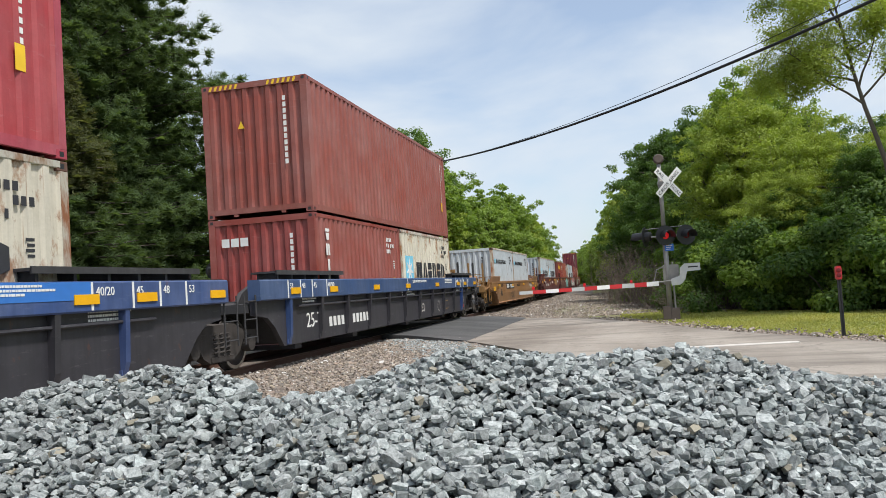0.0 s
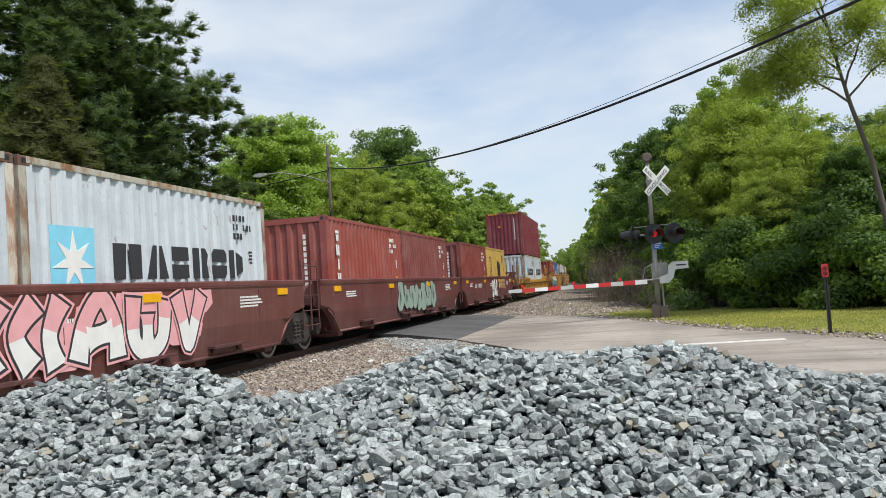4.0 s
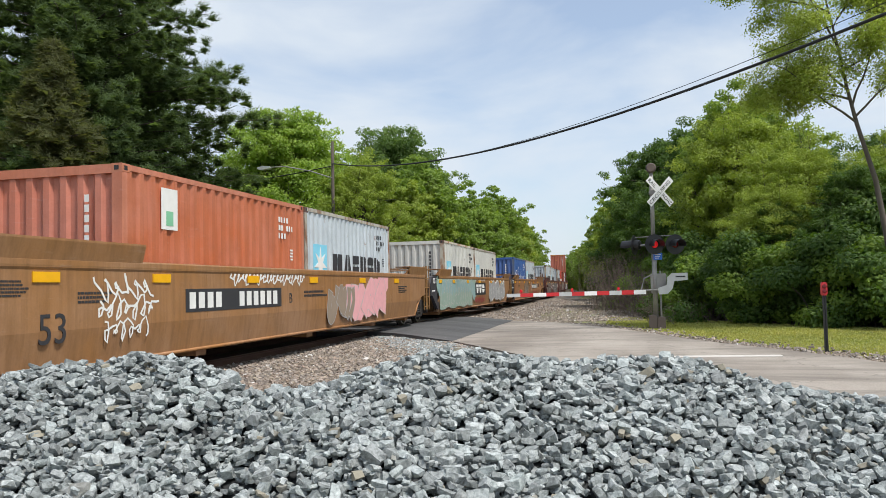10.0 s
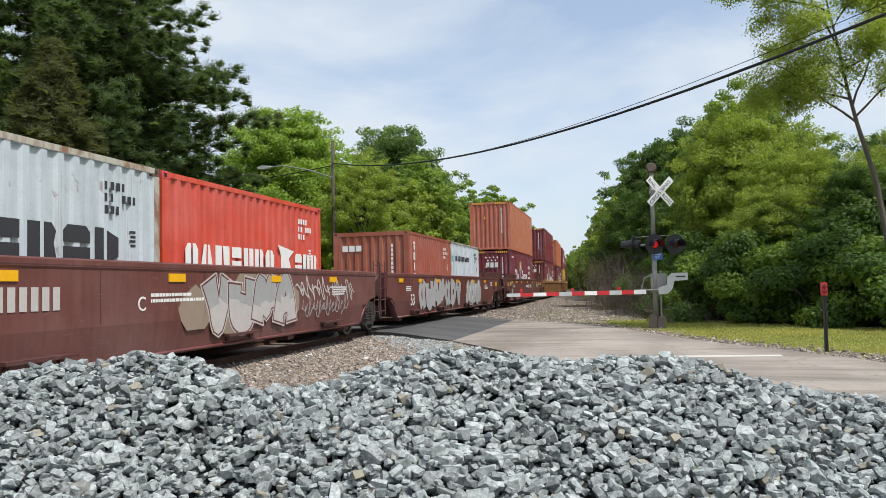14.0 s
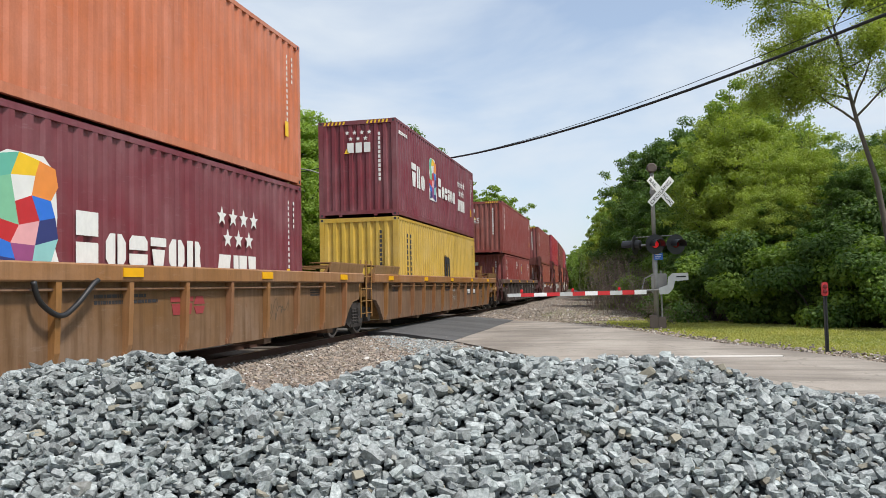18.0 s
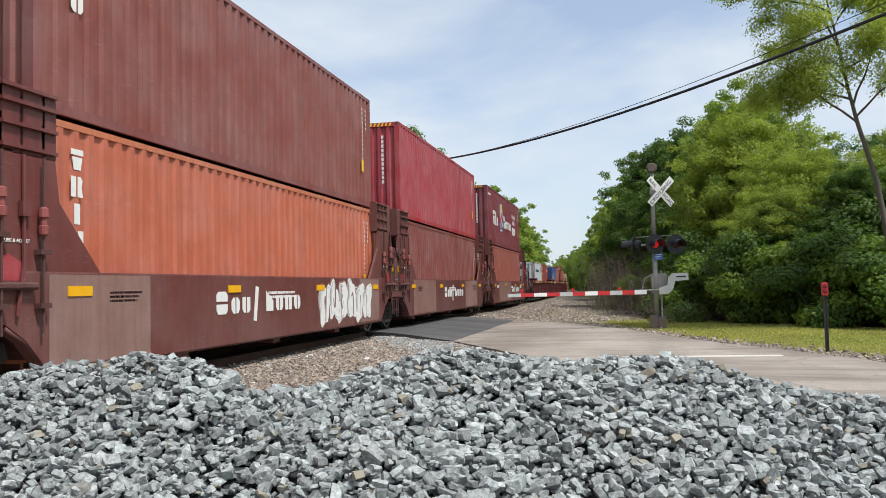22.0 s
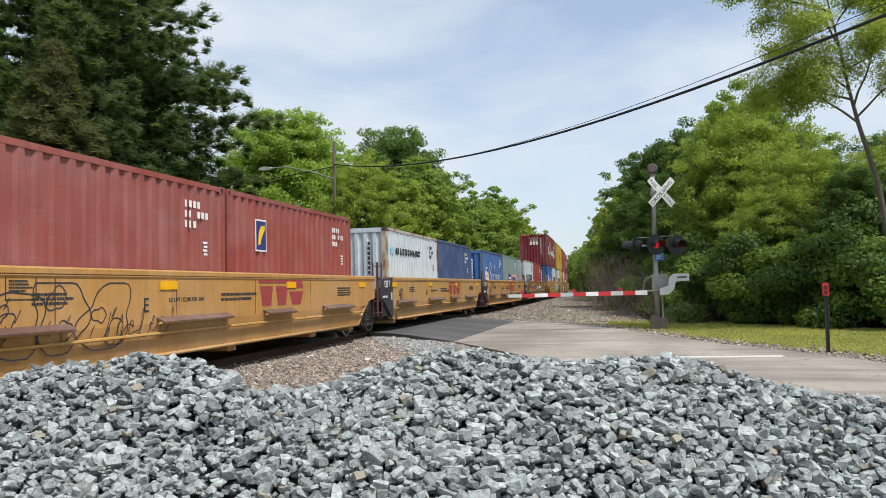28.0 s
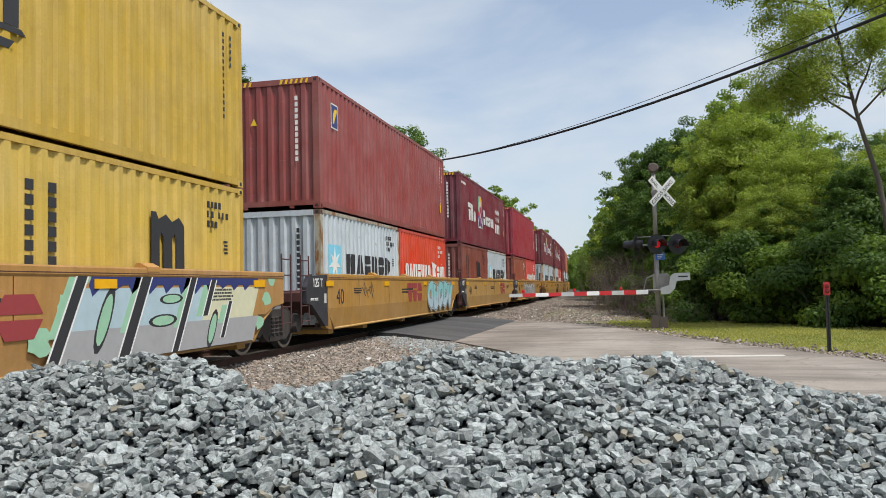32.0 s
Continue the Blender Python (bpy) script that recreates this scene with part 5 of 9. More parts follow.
                pts.append((y(at + wide * i / 14) - L * wide * 0.20 * math.sin(q) + 0.14 * (1 - math.cos(q)) * tall, 1.14 + tall * 0.5 * (1 - math.cos(q))))
            at += wide
        ribbon(m, x, pts, 0.019)
        part("brand_script", m, M["mark_white"], ob, "white flowing strokes")
    elif style == "factor":
        s = H / 2.9
        z0 = 1.12
        letters(ob, x, y(0.138), z0 - 0.04, 0.66, 0.74, ("tee",), "mark_white")
        letters(ob, x, y(0.138) + 0.66, z0 - 0.04, 0.5, 0.72, ("flag",), "mark_white")
        letters(ob, x, y(0.138) + 1.2, z0 - 0.04, 0.55, 0.48, ("ring",), "mark_white")
        letters(ob, x, y(0.440), z0 + 0.0, 0.52, 0.68, ("comb",), "mark_white")
        letters(ob, x, y(0.440) + 0.56, z0 + 0.0, 2.4, 0.44, ("ring", "bend", "tee", "ring", "flag"), "mark_white")
        ec, ez = y(0.372), z0 - 0.24
        edge = [(-0.56, 0), (0.56, 0), (0.58, 0.30), (0.50, 0.52), (0.54, 0.95), (0.50, 1.55), (0.30, 1.74), (-0.28, 1.74), (-0.52, 1.60), (-0.54, 1.10), (-0.42, 0.72), (-0.58, 0.40)]
        part("emblem", Mesh().prism([(ec + p * 0.94, ez + q * 0.85) for p, q in edge], "x", x, x + 0.003), M["mark_white"], ob, "white-edged emblem")
        cut = lambda i, j: (ec - 0.46 + 0.307 * i + 0.07 * math.sin(2.1 * j + i), ez + 0.05 + 0.228 * j + 0.06 * math.sin(1.7 * i + j))
        tones = ("mark_navy", "mark_purple", "mark_navy", "sign_blue", "mark_purple", "mark_cyan", "sign_red", "mark_pink", "mark_navy", "mark_green", "sign_red", "sign_blue", "mark_green", "mark_white", "mark_orange", "mark_teal", "mark_yellow", "mark_orange")
        for i in range(3):
            for j in range(6):
                part("emblem_patch", Mesh().prism([cut(i, j), cut(i + 1, j), cut(i + 1, j + 1), cut(i, j + 1)], "x", x, x + 0.006 + 0.0002 * i), M[tones[j * 3 + i]], ob)
        letters(ob, x, y(0.715), z0 - 0.19, 1.5, 0.46, ("slant", "bar", "gate"), "mark_white")
        for i in range(7):
            part("brand_star", kept("star5", lambda: star(Mesh(), 0, 0, 0, 0.16, 5, inner=0.42).data("brand_star", [M["mark_white"]])), None, ob, at=Matrix.Translation((x, y(0.73) + (i % 4) * 0.38 + (i // 4) * 0.19, z0 + 0.90 - (i // 4) * 0.36)))
        letters(ob, x, y(0.022), H - 0.42, 1.0, 0.10, ("slant", "comb", "ring", "cup", "bend"), "mark_white")
    elif style in ("column", "gold"):
        for i, k in enumerate(("tee", "flag", "bar", "cup")):
            w = 0.10 if k == "bar" else 0.22
            dressed("letter_block", kept(("glyph", k), lambda: glyph(k)), M["mark_yellow" if style == "gold" else "mark_white"], ob, at=Matrix.Translation((x, y(0.115 if L < 7 else 0.06) - w / 2, H - 0.56 - i * 0.33)) @ Matrix.Diagonal((1, w, 0.25, 1)))
    elif style == "crest":
        e = y(0.17 if L < 7 else 0.06)
        part("emblem_edge", slab(Mesh(), x, e, e + 0.44, H - 1.00, H - 0.42), M["mark_white"], ob, "white edge")
        part("emblem_field", slab(Mesh(), x + 0.004, e + 0.03, e + 0.41, H - 0.97, H - 0.45), M["mark_navy"], ob, "dark blue patch")
        m = Mesh().prism([(e + 0.10, H - 0.88), (e + 0.17, H - 0.88), (e + 0.24, H - 0.74), (e + 0.36, H - 0.60), (e + 0.36, H - 0.52), (e + 0.22, H - 0.54), (e + 0.12, H - 0.68)], "x", x + 0.008, x + 0.012)
        part("emblem_sweep", m, M["mark_yellow"], ob)
    elif style == "poster":
        part("emblem_field", slab(Mesh(), x, y(0.15), y(0.15) + 0.42, H - 0.82, H - 0.22), M["mark_white"], ob, "white placard")
        part("emblem_patch", slab(Mesh(), x + 0.004, y(0.15) + 0.12, y(0.15) + 0.3, H - 0.76, H - 0.55), M["mark_green"], ob)
    elif style == "m":
        c, b = (y(0.62) if L < 7 else y(0.54)), (1.16 if L < 7 else 1.15)
        mono = [(-0.42, 0), (-0.22, 0), (-0.22, 0.46), (-0.17, 0.53), (-0.12, 0.46), (-0.12, 0), (0.10, 0), (0.10, 0.46), (0.15, 0.53), (0.20, 0.46), (0.20, 0), (0.42, 0), (0.42, 0.66), (0.28, 0.78),
                (0.10, 0.70), (-0.06, 0.80), (-0.24, 0.72), (-0.30, 0.82), (-0.42, 0.82)]
        part("brand_monogram", Mesh().prism([(c + p, b + q) for p, q in mono], "x", x, x + 0.004), M["mark_black"], ob, "large black monogram")
        for k in (-0.32, 0.31):
            part("brand_foot", Mesh().prism([(c + k - 0.22, b - 0.07), (c + k + 0.22, b - 0.07), (c + k + 0.15, b - 0.005), (c + k - 0.15, b - 0.005)], "x", x, x + 0.004), M["mark_black"], ob)
        part("brand_foot", Mesh().prism([(c - 0.36, b - 0.16), (c + 0.36, b - 0.16), (c + 0.28, b - 0.26), (c - 0.28, b - 0.26)], "x", x, x + 0.004), M["mark_black"], ob)
        m = Mesh()
        for j in (0.16, 0.22):
            for i in range(11):
                m.box(x, x + 0.004, y(j if L < 7 else j * 0.5), y(j if L < 7 else j * 0.5) + 0.13, H - 0.58 - i * 0.17, H - 0.46 - i * 0.17)
        tagged(part("brand_column", m, M["mark_black"], ob), kind="stuff")
    elif style == "banner":
        letters(ob, x, y(0.10), 1.16, L * 0.52, 0.42, ("arch", "peak", "gate", "comb", "cup", "flag", "ring"), "mark_white")
        letters(ob, x, y(0.77), 1.16, L * 0.20, 0.40, ("bend", "cup", "flag"), "mark_white")
        m = Mesh().prism([(y(0.66), 1.2), (y(0.74), 1.2), (y(0.72), 1.45), (y(0.76), 1.6), (y(0.64), 1.7), (y(0.66), 1.5)], "x", x, x + 0.004)
        part("emblem_sweep", m, M["mark_white"], ob)
    elif style == "yellowword":
        letters(ob, x, y(0.075), H - 0.70, 0.62, 0.48, ("tee",), "mark_yellow")
        letters(ob, x, y(0.075) + 0.56, H - 0.72, 1.75, 0.36, ("ring", "cup", "peak", "cross"), "mark_yellow", 0.0, 0.95)
    elif style == "two":
        part("emblem_field", slab(Mesh(), x, y(0.32), y(0.54), 0.95, 1.55), M["mark_navy"], ob, "dark blue field")
        part("emblem_field", slab(Mesh(), x, y(0.54), y(0.90), 0.95, 1.55), M["mark_pink"], ob, "pink field")
        letters(ob, x + 0.004, y(0.35), 1.08, L * 0.15, 0.34, ("comb", "bend"), "mark_white")
        letters(ob, x + 0.004, y(0.57), 1.08, L * 0.30, 0.34, ("flag", "cup", "bar", "slant", "foot"), "mark_navy")


def end_marks(ob, L, H, style, colour, rng, doors):
    """Print on the wall that faces the way the train runs."""
    yf = -L / 2 - 0.006
    dark = colour in ("white", "cream", "stained", "yellow")
    m = Mesh()
    for i in range(0 if doors else 11):
        m.box(0.66, 0.73, yf - 0.003, yf, H - 0.50 - i * 0.135, H - 0.40 - i * 0.135)
    if doors:
        for a, w, b in ((-0.80, 0.52, 0.62), (0.22, 0.62, 0.62)):
            for i in range(4):
                m.box(a + w * i / 4, a + w * (i + 0.7) / 4, yf - 0.020, yf - 0.016, H - b, H - b + 0.15)
        for j in range(4):
            m.box(0.2, 0.75 - 0.05 * (j % 3), yf - 0.020, yf - 0.016, H - 1.15 - 0.12 * j, H - 1.11 - 0.12 * j).box(-0.8, -0.4, yf - 0.020, yf - 0.016, H - 1.15 - 0.12 * j, H - 1.11 - 0.12 * j)
    tagged(part("number_column", m, M["mark_black" if dark else "mark_white"], ob), kind="stuff")
    if style in ("factor", "zim"):
        m = Mesh()
        for i in range(3):
            m.box(-0.30 + i * 0.26, -0.10 + i * 0.26, yf - 0.003, yf, H - 0.98, H - 0.68)
        for i in range(7):
            cx, cz = -0.30 + (i % 4) * 0.23 + (i // 4) * 0.11, H - 0.38 - (i // 4) * 0.18
            m.prism([(cx + 0.075 * math.sin(a) * (1 if k % 2 == 0 else 0.45), cz + 0.075 * math.cos(a) * (1 if k % 2 == 0 else 0.45)) for k, a in enumerate(np.linspace(0, 2 * math.pi, 10, endpoint=False))], "y", yf - 0.003, yf)
        tagged(part("brand_sign", m, M["mark_white"], ob, "white stars over blocks"), kind="stuff")
    if style == "column" or style == "tex":
        m = Mesh()
        for i in range(3):
            m.box(-0.92 + i * 0.22, -0.74 + i * 0.22, yf - 0.003, yf, H - 0.60, H - 0.42)
        part("brand_print", m, M["mark_white"], ob)
    if L > 7 and style != "m":
        m = Mesh()
        for k in range(6):
            for x0 in (0.30, -1.05):
                a = x0 + k * 0.12
                m.prism([(a, H - 0.118), (a + 0.055, H - 0.118), (a + 0.09, H - 0.02), (a + 0.035, H - 0.02)], "y", -L / 2 - 0.004, -L / 2)
        part("warning_band", m, M["mark_yellow"], ob, "black and yellow height stripes")
        part("warning_sign", Mesh().prism([(-0.40, H - 1.0), (-0.24, H - 1.0), (-0.32, H - 0.84)], "y", yf - 0.003, yf), M["mark_yellow"], ob)


def write_end(ob, text, x, y, z, height):
    """Black lettering on a wall that faces -y."""
    t = part("lettering", kept(("flat", text), lambda: flat_text(text)), None, ob)
    t.matrix_basis = Matrix.LocRotScale((x, y, z), None, (height * 1.35, 1, height * 1.35))


def container(u, feet, H, colour, style, z, seed, doors_front=False):
    rng = np.random.default_rng(seed)
    L = {20: 6.058, 40: 12.192, 45: 13.716}[feet]
    label = "%s corrugated %d-foot container %s" % (COLOUR_WORDS[colour], feet, STYLE_WORDS.get(style, "with small print"))
    ob = thing("shipping_container", label, "container", group="containers on the train")
    P, mat = box_parts(L, H), M[colour]
    rusty = colour in ("white", "cream", "stained")
    fr = dressed("frame", P["frame"], mat, ob)
    dressed("side_wall", P["side_wall"], mat, ob)
    dressed("side_wall", P["side_wall"], mat, ob, at=pose(0, 0, 0, 0, 0, 180))
    dressed("roof", P["roof"], mat, ob)
    if feet == 45:
        t = part("lettering", kept(("flat", "45", 1), lambda: flat_text("45", "mark_white")), None, ob)
        t.matrix_basis = Matrix.LocRotScale((-0.45, -L / 2 - 0.012, H - 1.2), None, (0.42, 1, 0.42))
        write(ob, "45", X_OUT, L / 2 - 0.62, H - 0.75, 0.30, "mark_white")
    turn = 180 if doors_front else 0
    if doors_front:
        write_end(ob, "22G1", 0.24, -L / 2 - 0.022, H - 0.88, 0.13)
    dressed("end_wall", P["end_wall"], mat, ob, at=pose(0, 0, 0, 0, 0, turn))
    for sx in (0, 1):
        d = dressed("door", P["door"], mat, ob, at=Matrix.Rotation(radians(turn), 4, "Z") @ (Matrix.Scale(-1, 4, (1, 0, 0)) if sx else Matrix.Identity(4)))
        for xx in (0.28, 0.78):
            part("locking_bar", P["locking_bar"], None, d, at=Matrix.Translation((xx, 0, 0)))
    cast = M["steel_rust"] if rusty else mat
    for sx in (-1, 1):
        for sy in (-1, 1):
            for zz in (0, H - 0.118):
                dressed("corner_casting", P["corner_casting"], cast, ob, at=Matrix.Translation((sx * 1.139, sy * (L / 2 - 0.088), zz)) @ Matrix.Diagonal((sx, -sy, 1, 1)))
    if rusty:
        for sy in (-1, 1):
            dressed("corner_post", kept(("post", H), lambda: Mesh().box(1.08, 1.2205, -0.0615, 0.0615, 0.12, H - 0.12).data("corner_post", [M["red"]])), M["rusted_white"], ob, "rust-streaked corner post", at=Matrix.Translation((0, sy * (L / 2 - 0.06), 0)))
        dressed("top_rail", kept(("rail", L, H), lambda: Mesh().box(1.2195, 1.2225, -L / 2 + 0.12, L / 2 - 0.12, H - 0.078, H - 0.002).data("top_rail", [M["red"]])), M["rusted_white"], ob, "rust-stained top rail")
    elif colour == "blue":
        for sy in (-1, 1):
            dressed("corner_post", kept(("post", H), lambda: Mesh().box(1.08, 1.2205, -0.0615, 0.0615, 0.12, H - 0.12).data("corner_post", [M["red"]])), M["worn_blue"], ob, "weathered grey-blue corner post", at=Matrix.Translation((0, sy * (L / 2 - 0.06), 0)))
        dressed("top_rail", kept(("rail", L, H), lambda: Mesh().box(1.2195, 1.2225, -L / 2 + 0.12, L / 2 - 0.12, H - 0.078, H - 0.002).data("top_rail", [M["red"]])), M["worn_blue"], ob, "weathered grey top rail")
    side_marks(ob, L, H, style, rng)
    end_marks(ob, L, H, style, colour, rng, doors_front)
    if not rusty and style != "m":
        m = slab(Mesh(), X_OUT, L / 2 - 0.75, L / 2 - 0.60, 0.9, 1.2)
        part("warning_label", m, M["mark_yellow"], ob)
    return carried(ob, u, z)


def rusted_white():
    n = Nodes("rust_streaked_white")
    col = n.mix(n.ramp(n.noise(4, 6, 0.65, (1, 1, 0.35)), [(0.46, (0, 0, 0)), (0.60, (1, 1, 1))]), (0.46, 0.43, 0.36), (0.26, 0.12, 0.055))
    return n.done(n.jitter(col, 0.01, 0.2, 0.25), 0.8)


M["rusted_white"] = rusted_white()


def worn_blue():
    n = Nodes("worn_grey_blue")
    col = n.mix(n.ramp(n.noise(5, 6, 0.65, (1, 1, 0.35)), [(0.40, (0, 0, 0)), (0.62, (1, 1, 1))]), (0.10, 0.125, 0.16), (0.05, 0.10, 0.22))
    col = n.mix(n.ramp(n.noise(9, 5, 0.7), [(0.60, (0, 0, 0)), (0.70, (1, 1, 1))]), col, (0.15, 0.08, 0.05))
    return n.done(n.jitter(col, 0.01, 0.2, 0.25), 0.8)


M["worn_blue"] = worn_blue()


# ---- trucks ----
def truck_parts():
    wheel = Mesh().lathe([(-0.09, 0.03), (-0.09, 0.13), (-0.02, 0.16), (-0.03, 0.33), (-0.07, 0.365), (-0.07, 0.42), (0.045, 0.43), (0.05, 0.455), (0.075, 0.455), (0.08, 0.37), (0.03, 0.34), (0.02, 0.16), (0.10, 0.13), (0.10, 0.05)], (0, 0, 0), "x", 28)
    wheel.m = [1 if 112 <= i < 168 else 0 for i in range(len(wheel.f))]
    axle = Mesh().tube([(-1.02, 0, 0), (1.02, 0, 0)], 0.075, 10)
    frame_m = Mesh()
    outline = [(-1.28, 0.48), (-1.22, 0.66), (-0.72, 0.68), (-0.42, 0.80), (0.42, 0.80), (0.72, 0.68), (1.22, 0.66), (1.28, 0.48), (1.10, 0.40), (1.06, 0.52), (0.72, 0.52), (0.56, 0.30), (0.34, 0.20), (-0.34, 0.20), (-0.56, 0.30), (-0.72, 0.52), (-1.06, 0.52), (-1.10, 0.40)]
    frame_m.prism(outline, "x", 0.93, 1.09)
    for y in (-0.89, 0.89):
        frame_m.lathe([(1.0, 0.14), (1.16, 0.13), (1.17, 0.05)], (0, y, 0.44), "x", 12)
    frame_m.box(1.09, 1.12, -0.36, 0.36, 0.22, 0.30)
    spring = Mesh()
    for y in (-0.19, 0.0, 0.19):
        spring.tube([(1.06 + 0.055 * math.cos(a), y + 0.075 * math.sin(a), 0.30 + 0.36 * a / 31.4) for a in np.linspace(0, 31.4, 41)], 0.018, 4)
    bolster = Mesh().prism([(-1.05, 0.66), (-0.8, 0.50), (0.8, 0.50), (1.05, 0.66), (1.05, 0.80), (0.4, 0.86), (-0.4, 0.86), (-1.05, 0.80)], "y", -0.2, 0.2)
    return {"wheel": wheel.data("wheel", [M["grime"], M["tread"]], False), "axle": axle.data("axle", [M["grime"]], True), "side_frame": frame_m.data("side_frame", [M["grime"]]),
            "spring": spring.data("spring", [M["grime"]]), "truck": bolster.data("truck", [M["grime"]])}


TRUCK = truck_parts()


def truck(parent, y, mat):
    t = dressed("truck", TRUCK["truck"], None, parent, "sprung two-axle truck", at=Matrix.Translation((0, y, 0)))
    for sx in (0, 180):
        dressed("side_frame", TRUCK["side_frame"], mat, t, at=pose(0, 0, 0, 0, 0, sx))
        part("spring", TRUCK["spring"], None, t, at=pose(0, 0, 0, 0, 0, sx))
    for yy in (-0.89, 0.89):
        part("axle", TRUCK["axle"], None, t, at=Matrix.Translation((0, yy, 0.43)))
        for sx, r in ((-1, 0), (1, 180)):
            part("wheel", TRUCK["wheel"], None, t, at=Matrix.Translation((sx * 0.765, yy, 0.43)) @ pose(0, 0, 0, 0, 0, r))
    return t


# ---- well cars ----
def well_wall(lowf, lowr, bf, br, top, kind):
    """One long side wall, in the y-z plane at +x. It is deep between the trucks and rises to a band over them."""
    ys = [-bf, -lowf - 0.62, -lowf - 0.34, -lowf, lowr, lowr + 0.34, lowr + 0.62, br]
    zb = [0.90, 0.84, 0.66, 0.30, 0.30, 0.66, 0.84, 0.90]
    if bf < lowf + 0.65:
        ys[1:3], zb[:3] = [-lowf - 0.4, -lowf - 0.2], [0.38, 0.35, 0.32]
    if br < lowr + 0.65:
        ys[5:7], zb[5:] = [lowr + 0.2, lowr + 0.4], [0.32, 0.35, 0.38]
    v = []
    for y, b in zip(ys, zb):
        c = max(0.76, b + 0.03)
        if kind == "smooth":
            ring = [(1.27, top), (1.452, top), (1.462, top - 0.02), (1.462, top - 0.10), (1.445, top - 0.13), (1.445, c), (1.375, b), (1.27, b)]
        elif kind == "ribbed":
            ring = [(1.27, top - 0.2), (1.365, top - 0.2), (1.365, top - 0.205), (1.365, top - 0.4), (1.365, c), (1.365, b + 0.025), (1.365, b), (1.27, b)]
        else:
            ring = [(1.27, top), (1.43, top), (1.435, top - 0.02), (1.435, top - 0.10), (1.435, top - 0.13), (1.435, c), (1.435, b + 0.02), (1.27, b)]
        v += [(x, y, z) for x, z in ring]
    n = 8
    f = [(i * n + k, i * n + (k + 1) % n, (i + 1) * n + (k + 1) % n, (i + 1) * n + k) for i in range(len(ys) - 1) for k in range(n)]
    f += [tuple(range(n)), tuple(range(len(v) - 1, len(v) - n - 1, -1))]
    return Mesh().add(v, f)


def sill_lip(lowf, lowr):
    """Rounded lip along the lower edge, with plates that stand out."""
    m = Mesh().tube([(1.385, -lowf + 0.05, 0.315), (1.385, lowr - 0.05, 0.315)], 0.028, 8)
    for y, s in ((-lowf, -1), (lowr, 1)):
        m.tube([(1.385, y - s * 0.05, 0.315), (1.40, y + s * 0.30, 0.66), (1.40, y + s * 0.62, 0.83)], 0.028, 8)
    return m


def chord_mesh(bf, br, top, deep=0.22):
    return Mesh().prism([(1.26, top - deep), (1.475, top - deep), (1.49, top - deep + 0.02), (1.49, top - 0.02), (1.475, top), (1.26, top)], "y", -bf - 0.02, br + 0.02)


def rib_mesh(top):
    m = Mesh().prism([(1.366, top - 0.22), (1.475, top - 0.22), (1.475, top - 0.35), (1.45, 0.5), (1.40, 0.32), (1.366, 0.31)], "y", -0.045, 0.045)
    return m.box(1.366, 1.40, -0.07, 0.07, 0.32, 0.40)


def end_deck(low, band, y_end, top, free):
    """Bulkhead that slopes up over the truck, and the deck behind it, on the +y end."""
    m = Mesh()
    m.prism([(low - 0.25, 0.34), (low - 0.10, 0.34), (low + 0.40, 0.92), (band, 0.95), (band, 1.10), (low + 0.35, 1.16), (low + 0.1, 1.16), (low - 0.25, 0.9)], "x", -1.24, 1.24)
    m.prism([(low + 0.2, 1.0), (y_end, 0.80), (y_end, 1.08), (low + 0.2, 1.14)], "x", -0.36, 0.36)
    for s in (-1, 1):
        m.prism([(low + 0.3, 1.12), (band, 1.09), (band - 0.2, 1.30), (low + 0.3, top)], "x", s * 1.0 - 0.04, s * 1.0 + 0.04)
    if free:
        m.box(-1.25, 1.25, band - 0.1, y_end - 0.3, 1.115, 1.15)
        for s in (-1, 1):
            m.box(s * 1.22 - 0.05, s * 1.22 + 0.05, band - 0.05, y_end - 0.2, 0.95, 1.11)
            m.prism([(band - 0.2, 1.10), (band + 0.25, 1.10), (band - 0.2, top - 0.05)], "x", s * 1.38 - 0.03, s * 1.38 + 0.03)
    return m


